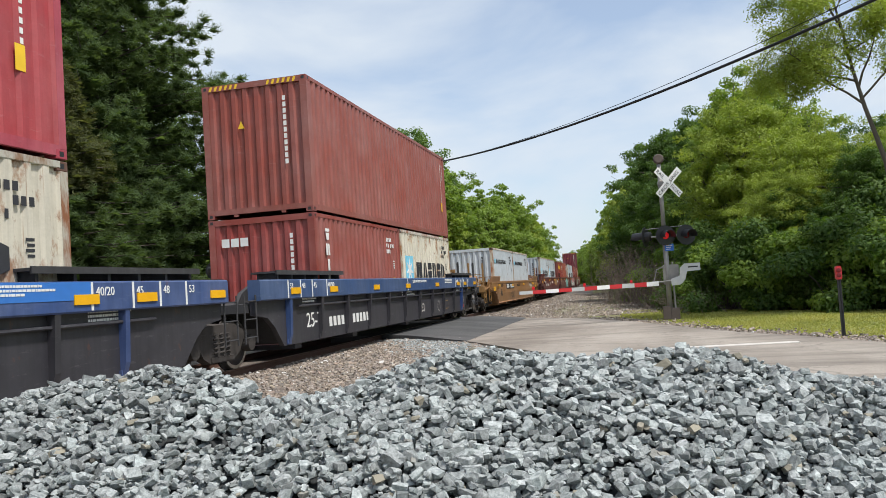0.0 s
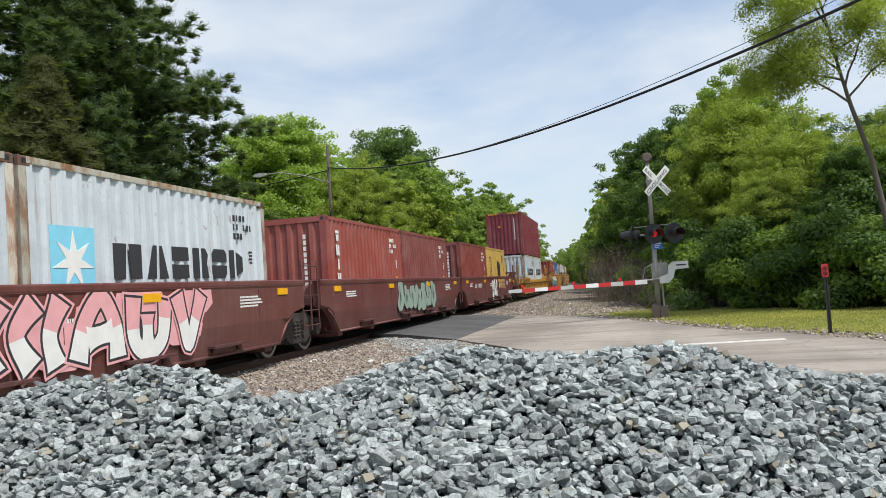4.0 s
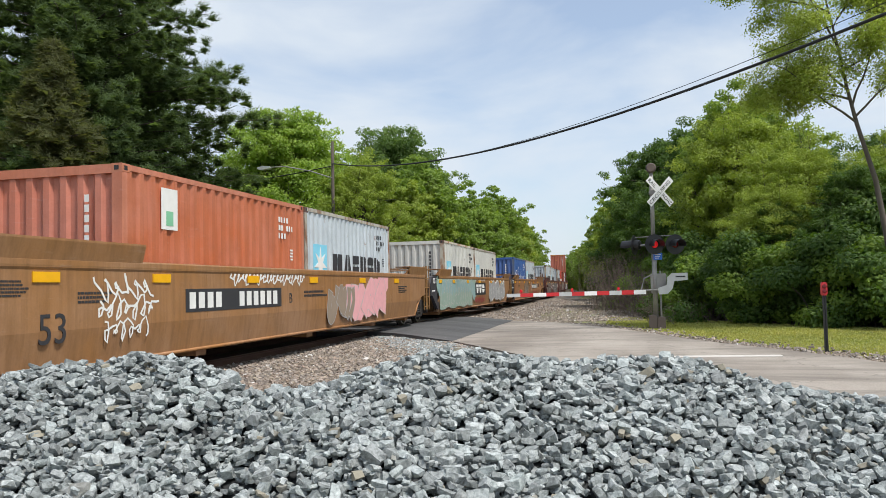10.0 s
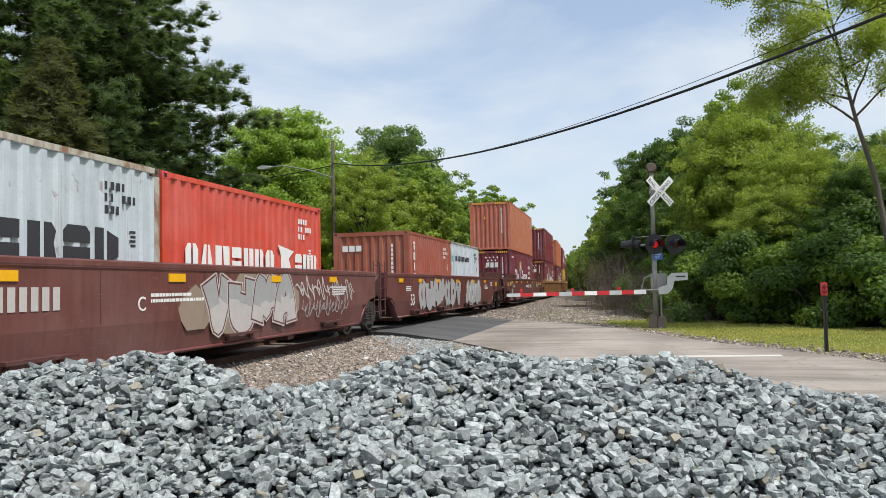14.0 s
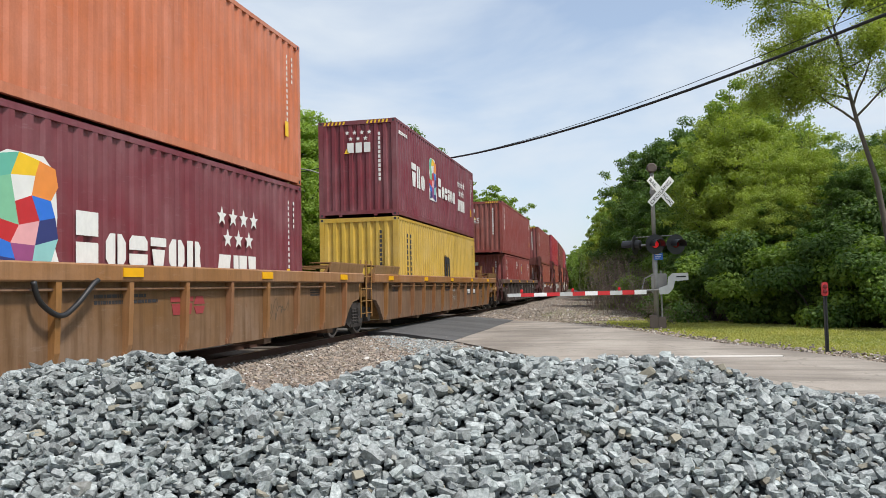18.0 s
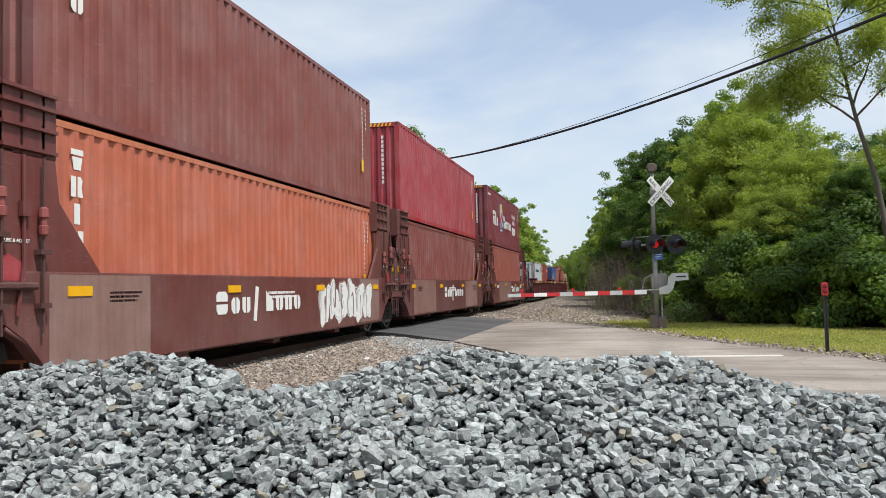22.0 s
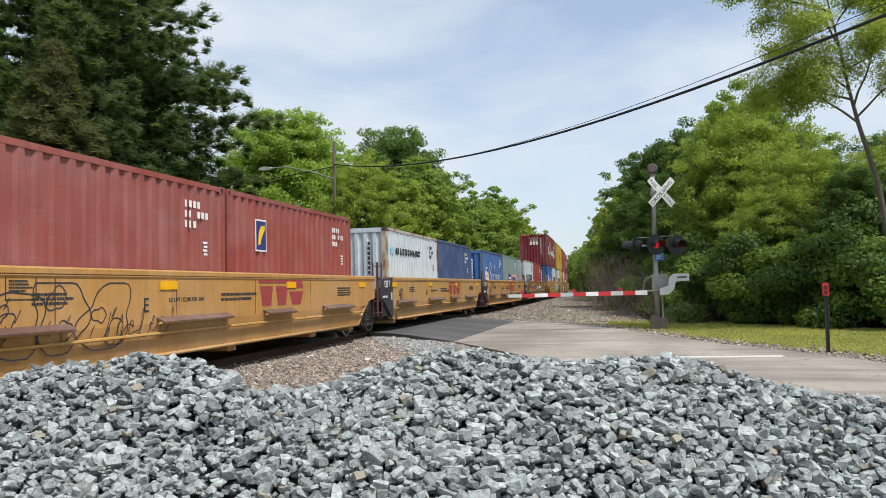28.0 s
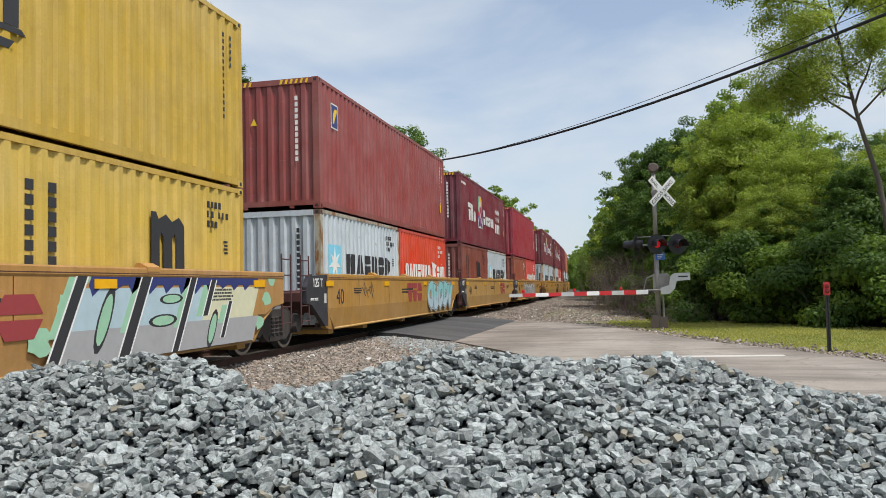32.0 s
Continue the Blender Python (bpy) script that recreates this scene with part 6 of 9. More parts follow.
def end_gear(band, y_end, framed_end=True):
    """Posts, grab irons, braces, steps and pipes on the free end of a car; the +y end."""
    m = Mesh()
    y = y_end - 0.35
    for s in (-1, 1):
        for x, tall in ((1.24, 2.12), (0.62, 2.18)):
            m.box(s * x - 0.032, s * x + 0.032, y - 0.032, y + 0.032, 0.95, tall)
            m.tube([(s * x, y - 0.10, 1.25), (s * x, y - 0.18, 1.25), (s * x, y - 0.18, tall - 0.04), (s * x, y - 0.05, tall - 0.04)], 0.014, 6)
        m.tube([(s * 1.24, y, 1.75), (s * 1.24, band + 0.1, 1.15)], 0.020, 6)
        m.tube([(s * 0.62, y, 1.62), (s * 0.9, y - 0.1, 1.66), (s * 1.24, y, 1.62)], 0.016, 6)
        m.tube([(s * 1.28, y - 0.25, 0.95), (s * 1.30, y - 0.25, 0.42), (s * 1.30, y + 0.22, 0.42), (s * 1.28, y + 0.22, 0.95)], 0.018, 6)
        m.tube([(s * 1.30, y - 0.25, 0.68), (s * 1.30, y + 0.22, 0.68)], 0.014, 6)
        m.tube([(s * 1.36, band - 0.45, 1.28), (s * 1.44, band - 0.45, 1.28), (s * 1.44, band + 0.05, 1.28), (s * 1.36, band + 0.05, 1.28)], 0.013, 6)
        m.tube([(s * 1.10, band, 1.34), (s * 1.12, band + 0.3, 1.40), (s * 1.12, y - 0.3, 1.36), (s * 1.0, y - 0.1, 1.2)], 0.02, 6)
        m.box(s * 1.12 - 0.09, s * 1.12 + 0.09, band + 0.12, band + 0.42, 0.62, 0.94)
        m.lathe([(-0.05, 0.10), (0.04, 0.11), (0.05, 0.04)], (s * 1.0, band + 0.28, 1.34), "x", 12)
    m.tube([(-1.24, y, 1.30), (1.24, y, 1.30)], 0.018, 6)
    for x in (0.18, 0.60) if framed_end else ():
        m.box(x - 0.06, x + 0.06, band + 0.10, band + 0.24, 1.15, 1.84)
    if framed_end:
        m.box(0.11, 0.67, band + 0.09, band + 0.25, 1.84, 1.96)
    m.box(-0.85, -0.25, band + 0.05, band + 0.40, 1.15, 1.42, ch=0.03)
    m.tube([(-0.9, band, 0.80), (0.2, band + 0.4, 0.78), (0.9, band + 0.3, 0.84)], 0.03, 6)
    return m


def ladder_mesh(h0, h1):
    m = Mesh()
    for y in (-0.2, 0.2):
        m.tube([(0, y, h0), (0, y, h1)], 0.016, 6)
    for z in np.arange(h0 + 0.1, h1, 0.30):
        m.tube([(0, -0.2, z), (0, 0.2, z)], 0.013, 5)
    return m


def grab(m, x, y, z, w=0.45, out=0.07):
    m.tube([(x, y, z), (x + out, y, z), (x + out, y + w, z), (x, y + w, z)], 0.013, 5)


def brake_wheel():
    m = Mesh()
    m.tube([(0.28 * math.cos(a), 0, 0.28 * math.sin(a)) for a in np.linspace(0, 2 * math.pi, 19)], 0.016, 5)
    for a in np.linspace(0, 2 * math.pi, 5)[:-1]:
        m.tube([(0, 0, 0), (0.28 * math.cos(a), 0, 0.28 * math.sin(a))], 0.011, 4)
    return m


def graffiti(parent, x, y0, y1, z0, z1, fill, edge, seed, shine="mark_white", n=None, halo=None):
    """A sprayed piece: swollen unreadable forms, each with its outline and strokes."""
    rng = np.random.default_rng(seed)
    n = n or max(3, int((y1 - y0) / 0.62))
    w = (y1 - y0) / n
    k = 22

    def blob(cy, cz, ry, rz, ph, slant):
        out = []
        for j in range(k):
            a = 2 * math.pi * j / k
            r = 1 + 0.15 * math.sin(2 * a + ph[0]) + 0.14 * math.sin(3 * a + ph[1]) + 0.10 * math.sin(5 * a + ph[2])
            c, q = math.cos(a), math.sin(a)
            g = (abs(c) ** 4 + abs(q) ** 4) ** -0.25
            zz = min(z1 + 0.06, max(z0 - 0.05, cz + rz * r * g * q))
            out.append((cy + ry * r * g * c + slant * (zz - cz), zz))
        return out

    if halo:
        for i in range(n + 2):
            m = Mesh().prism(blob(y0 + (y1 - y0) * i / (n + 1), z0 + (z1 - z0) * rng.uniform(0.3, 0.9), w * 0.55, (z1 - z0) * 0.30, rng.uniform(0, 6.28, 3), 0), "x", x, x + 0.0015 + 0.0002 * i)
            part("graffiti_halo", m, M[halo], parent)
    slant = rng.uniform(-0.15, 0.3)
    for i in range(n):
        cy, cz = y0 + w * (i + 0.5), (z0 + z1) / 2 + rng.uniform(-0.05, 0.05)
        ry, rz = w * rng.uniform(0.48, 0.60), (z1 - z0) / 2 * rng.uniform(0.84, 1.0)
        ph, d = rng.uniform(0, 6.28, 3), 0.004 + i * 0.0005
        m = Mesh().prism(blob(cy, cz, ry + 0.016, rz + 0.016, ph, slant), "x", x, x + d, 0)
        part("graffiti_form", m, M[edge], parent, "sprayed graffiti form")
        part("graffiti_filling", Mesh().prism(blob(cy, cz, ry - 0.020, rz - 0.020, ph, slant), "x", x, x + d + 0.003), M[fill], parent)
        m = Mesh()
        for q in range(int(rng.integers(1, 4))):   # inner bends
            a, up = rng.uniform(-0.45, 0.45), 1 if rng.uniform() < 0.6 else -1
            b = a + rng.uniform(0.15, 0.45) * (1 if a < 0 else -1)
            ribbon(m, x, smooth_line([(cy + ry * a + slant * rz * -0.7 * up, cz - rz * 0.78 * up), (cy + ry * a, cz - rz * 0.1 * up), (cy + ry * (a + b) / 2 + slant * rz * 0.3 * up, cz + rz * 0.34 * up), (cy + ry * b, cz + rz * rng.uniform(-0.2, 0.2) * up)], 6), rng.uniform(0.012, 0.022), d + 0.0045)
        tagged(part("graffiti_line", m, M[edge], parent), kind="stuff")
        m = Mesh()
        for q, (g, r) in enumerate(((0.86, 0.016), (0.76, 0.010), (0.66, 0.008), (0.56, 0.005))):   # gleams that follow the edge
            ring = blob(cy, cz, ry * g, rz * g, ph, slant)
            j0 = int(rng.integers(6, 9))
            ribbon(m, x, ring[j0:j0 + int(rng.integers(5, 9))], r, d + 0.0055)
        for _ in range(2):
            ring = blob(cy, cz, ry * 0.80, rz * 0.84, ph, slant)
            j0 = int(rng.integers(0, 18))
            ribbon(m, x, ring[j0:j0 + 4], 0.007, d + 0.0055)
        tagged(part("graffiti_hatching", m, M[shine], parent), kind="stuff")


def scrawl(parent, x, y, z, w, h, mat, seed, r=0.012):
    """A quick sprayed tag: looping handwriting that spells nothing."""
    rng = np.random.default_rng(seed)
    n = max(24, int(w / 0.022))
    loops, ph = w / (h * rng.uniform(0.45, 0.65)), rng.uniform(0, 6.28, 3)
    pts = []
    for i in range(n):
        t = i / (n - 1)
        a = 2 * math.pi * loops * t
        amp = 0.30 + 0.20 * math.sin(a * 0.37 + ph[0])
        pts.append((y + w * t + h * 0.26 * math.sin(a + ph[1]), z + h * (0.5 + amp * math.cos(a) + 0.12 * math.sin(a * 2.3 + ph[2]))))
    part("graffiti_tag", ribbon(Mesh(), x, pts, r), M[mat], parent)


def throw_up(parent, x, y0, y1, z0, z1, mat, seed, n=None, r=0.022):
    """Bubble forms in outline alone, one crossing the next, with loops and hatching in them."""
    rng = np.random.default_rng(seed)
    n = n or max(2, int((y1 - y0) / 0.8))
    w = (y1 - y0) / n
    for i in range(n):
        cy, cz = y0 + w * (i + 0.5), (z0 + z1) / 2 + rng.uniform(-0.08, 0.08)
        m = Mesh()
        for ring in range(3):
            k = (1.0, rng.uniform(0.20, 0.42), rng.uniform(0.12, 0.3))[ring]
            oy, oz = (0, 0) if ring == 0 else (w * rng.uniform(-0.25, 0.25), (z1 - z0) * rng.uniform(-0.25, 0.25))
            ph = rng.uniform(0, 6.28, 3)
            pts = []
            for a in np.linspace(0, 2 * math.pi, 41):
                q = 1 + 0.16 * math.sin(2 * a + ph[0]) + 0.12 * math.sin(3 * a + ph[1]) + 0.07 * math.sin(5 * a + ph[2])
                zz = min(z1, max(z0, cz + oz + (z1 - z0) * 0.5 * k * q * math.sin(a)))
                pts.append((cy + oy + w * 0.62 * k * q * math.cos(a) + 0.15 * (zz - cz), zz))
            part("graffiti_form", ribbon(Mesh(), x, pts, r * (1 if ring == 0 else 0.8), 0.002 + 0.0006 * ring + 0.0001 * i), M[mat], parent, "sprayed graffiti outline")
        for _ in range(5):
            a, b = cy + w * rng.uniform(-0.45, 0.3), cz + (z1 - z0) * rng.uniform(-0.38, 0.2)
            L = (z1 - z0) * rng.uniform(0.1, 0.22)
            ribbon(m, x, [(a, b), (a + 0.05, b + L * 0.6), (a + 0.03 + L * 0.4, b + L)], r * 0.7, 0.0045)
        tagged(part("graffiti_hatching", m, M[mat], parent), kind="stuff")


def field(parent, x, y0, y1, z0, z1, mat):
    """A painted ground behind a piece, with an uneven edge."""
    p = [(y0 + (y1 - y0) * k / 16, z0 + 0.04 * math.sin(5.0 * k)) for k in range(17)] + [(y1 - (y1 - y0) * k / 16 + 0.05, z1 + 0.04 * math.sin(3.0 * k)) for k in range(17)]
    part("graffiti_fill", Mesh().prism(p, "x", x, x + 0.0026), M[mat], parent)


FORMS = (   # centre lines of swollen forms that spell nothing
    (((0.05, 1.0), (0.20, 0.55), (0.42, 0.06), (0.62, 0.5), (0.85, 1.0)),),
    (((0.08, 0.0), (0.18, 0.6), (0.48, 1.0), (0.80, 0.6), (0.92, 0.0)), ((0.25, 0.34), (0.78, 0.42))),
    (((0.06, 0.10), (0.22, 0.92), (0.52, 0.30), (0.72, 0.96), (0.94, 0.42)),),
    (((0.12, 1.0), (0.30, 0.5), (0.12, 0.0)), ((0.60, 0.02), (0.92, 0.5), (0.62, 0.98))),
    (((0.16, 0.0), (0.22, 1.0)), ((0.10, 0.95), (0.80, 0.84), (0.86, 0.36), (0.20, 0.08))),
    (((0.10, 0.9), (0.14, 0.2), (0.50, 0.0), (0.84, 0.25), (0.90, 1.0)), ((0.5, 0.1), (0.55, 0.7))),
)


def stroke(x, pts, thick, tone, grow=0.0, shift=(0.0, 0.0), floor=0.3, roof=1.6):
    """A broad flat brush stroke with flared ends; tone gives the paint for a height."""
    line = smooth_line(pts, 8)
    n, v, f, mi = len(line), [], [], []
    for i, (p, q) in enumerate(line):
        a, b = line[max(i - 1, 0)], line[min(i + 1, n - 1)]
        dy, dz = b[0] - a[0], b[1] - a[1]
        u = math.hypot(dy, dz) or 1.0
        t = i / (n - 1)
        r = thick * (0.85 + 0.9 * abs(t - 0.5) ** 2 * 4 * 0.45) + grow
        if i in (0, n - 1):
            e = grow * (1 if i else -1)
            p, q = p + dy / u * e, q + dz / u * e
        for k in (-1, 1):
            v.append((x + 0.000006 * i, p - k * dz / u * r + shift[0], min(roof, max(floor, q + k * dy / u * r + shift[1]))))
        if i:
            f.append((2 * i - 2, 2 * i - 1, 2 * i + 1, 2 * i))
            mi.append(tone(q))
    m = Mesh()
    m.v, m.f, m.m = v, f, mi
    return m


def brushed(parent, x, y0, y1, z0, z1, seed, n, bands, edge, rim=None, lean=0.1, thick=0.17, halo=(), gap=0.045, shade=None):
    """Swollen interlocked forms: paint in level bands, an edge round it, a thin rim round that, patches behind."""
    rng = np.random.default_rng(seed)
    H, w = z1 - z0, (y1 - y0) / n
    for i, c in enumerate(halo):
        for j in range(n + 2):
            cy, cz = y0 + (y1 - y0) * (j + rng.uniform(-0.4, 0.4)) / (n + 1), z0 + H * rng.uniform(0.3, 0.9)
            p = [(cy + w * 0.6 * q * math.cos(a), min(z1 + 0.05, max(z0, cz + H * 0.34 * q * math.sin(a)))) for a, q in ((2 * math.pi * k / 12, rng.uniform(0.75, 1.0)) for k in range(12))]
            part("graffiti_halo", Mesh().prism(p, "x", x, x + 0.0008 + 0.0005 * i + 0.00003 * j), M[c], parent)
    paints = [M[c] for _, c in bands]

    def tone(z):
        k = (z - z0) / H
        return next((i for i, (top, _) in enumerate(bands) if k <= top), len(bands) - 1)

    d = 0.003
    for i in range(n):
        form = FORMS[int(rng.integers(0, len(FORMS)))]
        form = form if isinstance(form[0][0], tuple) else (form,)
        sy, flip = rng.uniform(0.92, 1.06), rng.uniform() < 0.3
        lines = []
        for line in form:
            pts = []
            for p, q in line:
                p = 1 - p if flip else p
                q = min(1.0, max(0.0, q + rng.uniform(-0.04, 0.04)))
                pts.append((y0 + w * (i + 0.06 + 0.88 * p * sy) + lean * H * (q - 0.5), z0 + thick + (H - 2 * thick) * q))
            lines.append(pts)
        for paint, grow, shift, name in ((shade, gap, (-0.07, -0.03), "graffiti_shade"), (rim, gap * 1.9, (0, 0), "graffiti_rim"), (edge, gap, (0, 0), "graffiti_edge")):
            if paint:
                for pts in lines:
                    part(name, stroke(x + d, pts, thick, lambda z: 0, grow, shift, z0 - 0.04, z1 + 0.05), M[paint], parent)
                    d += 0.0003
        for pts in lines:
            part("graffiti_form", stroke(x + d, pts, thick, tone, 0, (0, 0), z0, z1), paints, parent, "sprayed graffiti form")
            d += 0.0003


def slab_piece(parent, x, y0, y1, z0, z1):
    """A solid slanting field in grey, pale blue and white under dripping navy, cut by black slanting bars with green counters."""
    lean, H = 0.50, z1 - z0
    at = lambda y, z: (y + lean * (z - z0), z)
    patch = lambda a, b, q0, q1: [at(a, q0), at(b, q0), at(b, q1), at(a, q1)]
    zg, zb = z0 + 0.36 * H, z0 + 0.80 * H
    yy = y1 - lean * H
    part("graffiti_fill", Mesh().prism(patch(y0, yy + 0.3, z0, zg), "x", x, x + 0.002), M["mark_grey"], parent, "grey sprayed filling")
    for i, c in enumerate(("mark_haze", "mark_haze", "mark_cream")):
        part("graffiti_fill", Mesh().prism(patch(y0 + (yy - y0) * i / 3, y0 + (yy - y0) * (i + 1) / 3 + (0.1 if i == 2 else 0), zg, zb), "x", x, x + 0.002), M[c], parent, "pale sprayed filling")
    rng = np.random.default_rng(9)
    drips = [at(y0 + 0.25, z1)]
    n = 34
    for k in range(n + 1):
        drips.append(at(y0 + 0.25 + (yy - y0 - 0.25) * k / n, zb + H * (-0.10 * rng.uniform(0.2, 1) if k % 3 == 1 else 0.03)))
    drips.append(at(yy, z1))
    part("graffiti_drip", Mesh().prism(drips, "x", x, x + 0.003), M["mark_navy"], parent, "dripping navy paint")
    bars = [(y0, 0.17, 0, 1), (y0 + 1.26, 0.20, 0, 1.0), (y0 + 2.46, 0.14, 0, 1.0), (y0 + 3.05, 0.13, 0.42, 0.9), (y0 + 3.75, 0.10, 0.1, 0.6)]
    for y, w, a, b in bars:
        for g, c, e in ((0.03, "mark_white", 0.0), (0.0, "mark_black", 0.0006)):
            part("graffiti_stroke", Mesh().prism(patch(y - g, y + w + g, z0 + a * H, z0 + b * H), "x", x, x + 0.0034 + e), M[c], parent)
        part("graffiti_stroke", Mesh().prism(patch(y - 0.14 if a == 0 else y - 0.2, y - 0.03, z0 + max(a, 0.3) * H, z0 + 0.92 * b * H), "x", x, x + 0.0030), M["mark_mint"], parent)
    for cy, cz, ry, rz in ((y0 + 0.74, 0.46, 0.10, 0.28), (y0 + 2.02, 0.40, 0.26, 0.06), (y0 + 2.08, 0.66, 0.22, 0.05), (y0 + 3.42, 0.24, 0.09, 0.20)):
        for g, c, e in ((1.3, "mark_black", 0.0), (1.0, "mark_mint", 0.0006)):
            p = [(cy + lean * cz * H + ry * g * math.cos(q) + 0.4 * rz * H * g * math.sin(q), z0 + cz * H + rz * H * g * math.sin(q)) for q in np.linspace(0, 2 * math.pi, 15)[:-1]]
            part("graffiti_form", Mesh().prism(p, "x", x, x + 0.0042 + e), M[c], parent)
    for cy, cz, r in ((y0 - 0.25, 0.28, 0.22), (y0 - 0.02, 0.62, 0.20), (y0 + 0.1, 0.95, 0.2), (yy + 0.42, 0.25, 0.2), (yy + 0.5, 0.6, 0.2), (yy + 0.55, 0.9, 0.16)):
        p = [(cy + lean * cz * H + r * q * math.cos(a), min(z1, max(z0, z0 + cz * H + r * q * 0.8 * math.sin(a)))) for a, q in ((2 * math.pi * k / 12, rng.uniform(0.6, 1.0)) for k in range(12))]
        part("graffiti_halo", Mesh().prism(p, "x", x, x + 0.0014), M["mark_mint"], parent)


CAR_WORDS = {"car_blue": "slate-sided well car with blue top chord", "car_tan": "tan-yellow steel well car", "car_ochre": "dirty ochre-brown steel well car", "car_amber": "amber-yellow steel well car", "car_orange": "dusty orange steel well car",
             "car_dusty": "dust-brown ribbed steel well car", "car_brown": "red-brown steel well car", "car_maroon": "dark maroon steel well car", "car_dark": "rusty dark grey ribbed well car"}


def well_car(u, kind, colour, big, front, rear, number, size_text="53", letter="", chord=None, seed=0, extra=None, top=None, size_at=None):
    """One unit of a double-stack car, its middle at u. front, rear: 'joint' to the next unit, or 'end' with coupler."""
    rng = np.random.default_rng(seed)
    h, joint = {"53": (8.55, 9.65), "48": (6.7, 8.2), "40": (6.95, 7.65), "frame": (6.35, 7.62)}[big]
    panelled = kind == "smooth" and (colour in ("car_tan", "car_amber", "car_ochre") or (colour == "car_orange" and big == "53"))
    ends = {}
    short = 1.0 if colour == "car_blue" else 0.0   # the free ends of these cars overhang less
    for side, how in (("f", front), ("r", rear)):
        truck_y = joint if how == "joint" else joint + 0.25 - short
        ends[side] = [truck_y - 1.52, joint - 0.45 if how == "joint" else joint + 0.65 - short, truck_y]
    dark_panel = panelled and front == "joint"
    if dark_panel:
        ends["f"][:2] = [joint - 1.75, joint - 1.35] if big == "40" else [joint - 1.85, joint - 1.65]
    (lowf, bf, tf), (lowr, br, tr) = ends["f"], ends["r"]
    top = top or {"smooth": 1.55, "ribbed": 1.50, "frame": 1.42}[kind]
    label = {"smooth": "smooth-sided ", "ribbed": "", "frame": "stand-up bulkhead "}[kind] + CAR_WORDS[colour]
    ob = thing("well_car", label, "rail car", group="well cars of the train")
    mat = M[colour]
    gear = M["gear_tan" if colour in ("car_tan", "car_amber", "car_orange", "car_dusty", "car_ochre") else "gear_slate" if colour == "car_blue" else "gear_brown"]
    top_mat = M[chord] if chord else mat
    if panelled and big == "40" and front == "joint":
        gear = M["gear_brown"]
    key = (kind, lowf, lowr, bf, br, top)
    wall = kept(("wall",) + key, lambda: well_wall(lowf, lowr, bf, br, top, kind).data("side_wall", [mat]))
    for r in (0, 180):
        w = dressed("side_wall", wall, mat, ob, at=Matrix.Scale(-1, 4, (1, 0, 0)) if r else None)
        if kind == "smooth":
            def seams():
                m = Mesh()
                for i in range(int((lowf + lowr) / 2.44)):
                    yy = -lowf + 1.6 + i * 2.44
                    if yy < lowr - 0.4:
                        m.box(1.444, 1.4475, yy, yy + 0.014, 0.78, top - 0.13)
                m.box(1.460, 1.4645, -bf + 0.02, br - 0.02, top - 0.085, top - 0.075)
                return m.data("weld_seam", [mat])
            dressed("weld_seam", kept(("seam",) + key, seams), gear, w)
            if colour == "car_brown":
                for yy in (-lowf + 1.4, -lowf + 4.9, 1.4, lowr - 2.6):
                    dressed("step_plate", kept("bstep", lambda: Mesh().box(1.40, 1.53, 0, 1.1, 0.44, 0.48).box(1.40, 1.43, 0.1, 0.16, 0.36, 0.44).box(1.40, 1.43, 0.9, 0.96, 0.36, 0.44).data("step_plate", [mat])), gear, w, at=Matrix.Translation((0, yy, 0)))
        if kind != "ribbed":
            dressed("sill_lip", kept(("lip", lowf, lowr), lambda: sill_lip(lowf, lowr).data("sill_lip", [mat], True)), mat, w)
        if kind == "ribbed":
            dressed("top_chord", kept(("chord", colour == "car_blue") + key, lambda: chord_mesh(bf, br, top, 0.36 if colour == "car_blue" else 0.22).data("top_chord", [mat])), top_mat, w)
            part("side_pipe", kept(("pipe", h, top, colour == "car_blue"), lambda: Mesh().tube([(1.42, -h + 1.0, top - (0.50 if colour == "car_blue" else 0.31)), (1.42, h - 1.15, top - (0.50 if colour == "car_blue" else 0.31))], 0.022, 6).data("side_pipe", [mat])), None, w)
            n = 13 if big == "53" else 10
            stations = [-lowf + 0.1 + (lowf + lowr - 0.2) * i / (n - 1) for i in range(n)]
            if colour == "car_blue":
                n = 11
                stations = [-0.47 + 1.5 * j for j in range(-5, 5)] + [6.75]
            for i, yy in enumerate(stations):
                dressed("rib", kept(("rib", top), lambda: rib_mesh(top).data("rib", [mat])), M["car_orange"] if colour == "car_dusty" else top_mat if chord == "car_bluetop" and i in (0, n - 1) else mat, w, at=Matrix.Translation((0, yy, 0)))
        elif panelled:
            if big == "53" and colour != "car_orange":
                dressed("corner_guide", kept("cguide", lambda: Mesh().prism([(1.20, 1.50), (1.47, 1.50), (1.47, 1.62), (1.38, 1.78), (1.30, 1.78)], "y", -0.17, 0.17).data("corner_guide", [mat])), mat, w, at=Matrix.Translation((0, -5.96, top - 1.55)))
                for yc in (-6.0, 0.0, 5.9):
                    for q in (-1, 1):
                        dressed("gusset", kept(("gusset", q), lambda: Mesh().prism([(q * 0.06, 0.54), (q * 0.20, 0.52), (q * 0.56, 0.77), (q * 0.42, 0.78)], "x", 1.395, 1.452).data("gusset", [mat])), mat, w, at=Matrix.Translation((0, yc, 0)))
            for yy in () if colour in ("car_ochre", "car_orange") or (big == "40" and colour == "car_tan") else (-2.97, 0.0, 3.05):
                dressed("guide", kept("guide", lambda: Mesh().prism([(1.24, 1.50), (1.47, 1.50), (1.47, 1.56), (1.36, 1.62), (1.30, 1.62)], "y", -0.15, 0.15).data("guide", [mat])), mat, w, at=Matrix.Translation((0, yy, top - 1.55)))
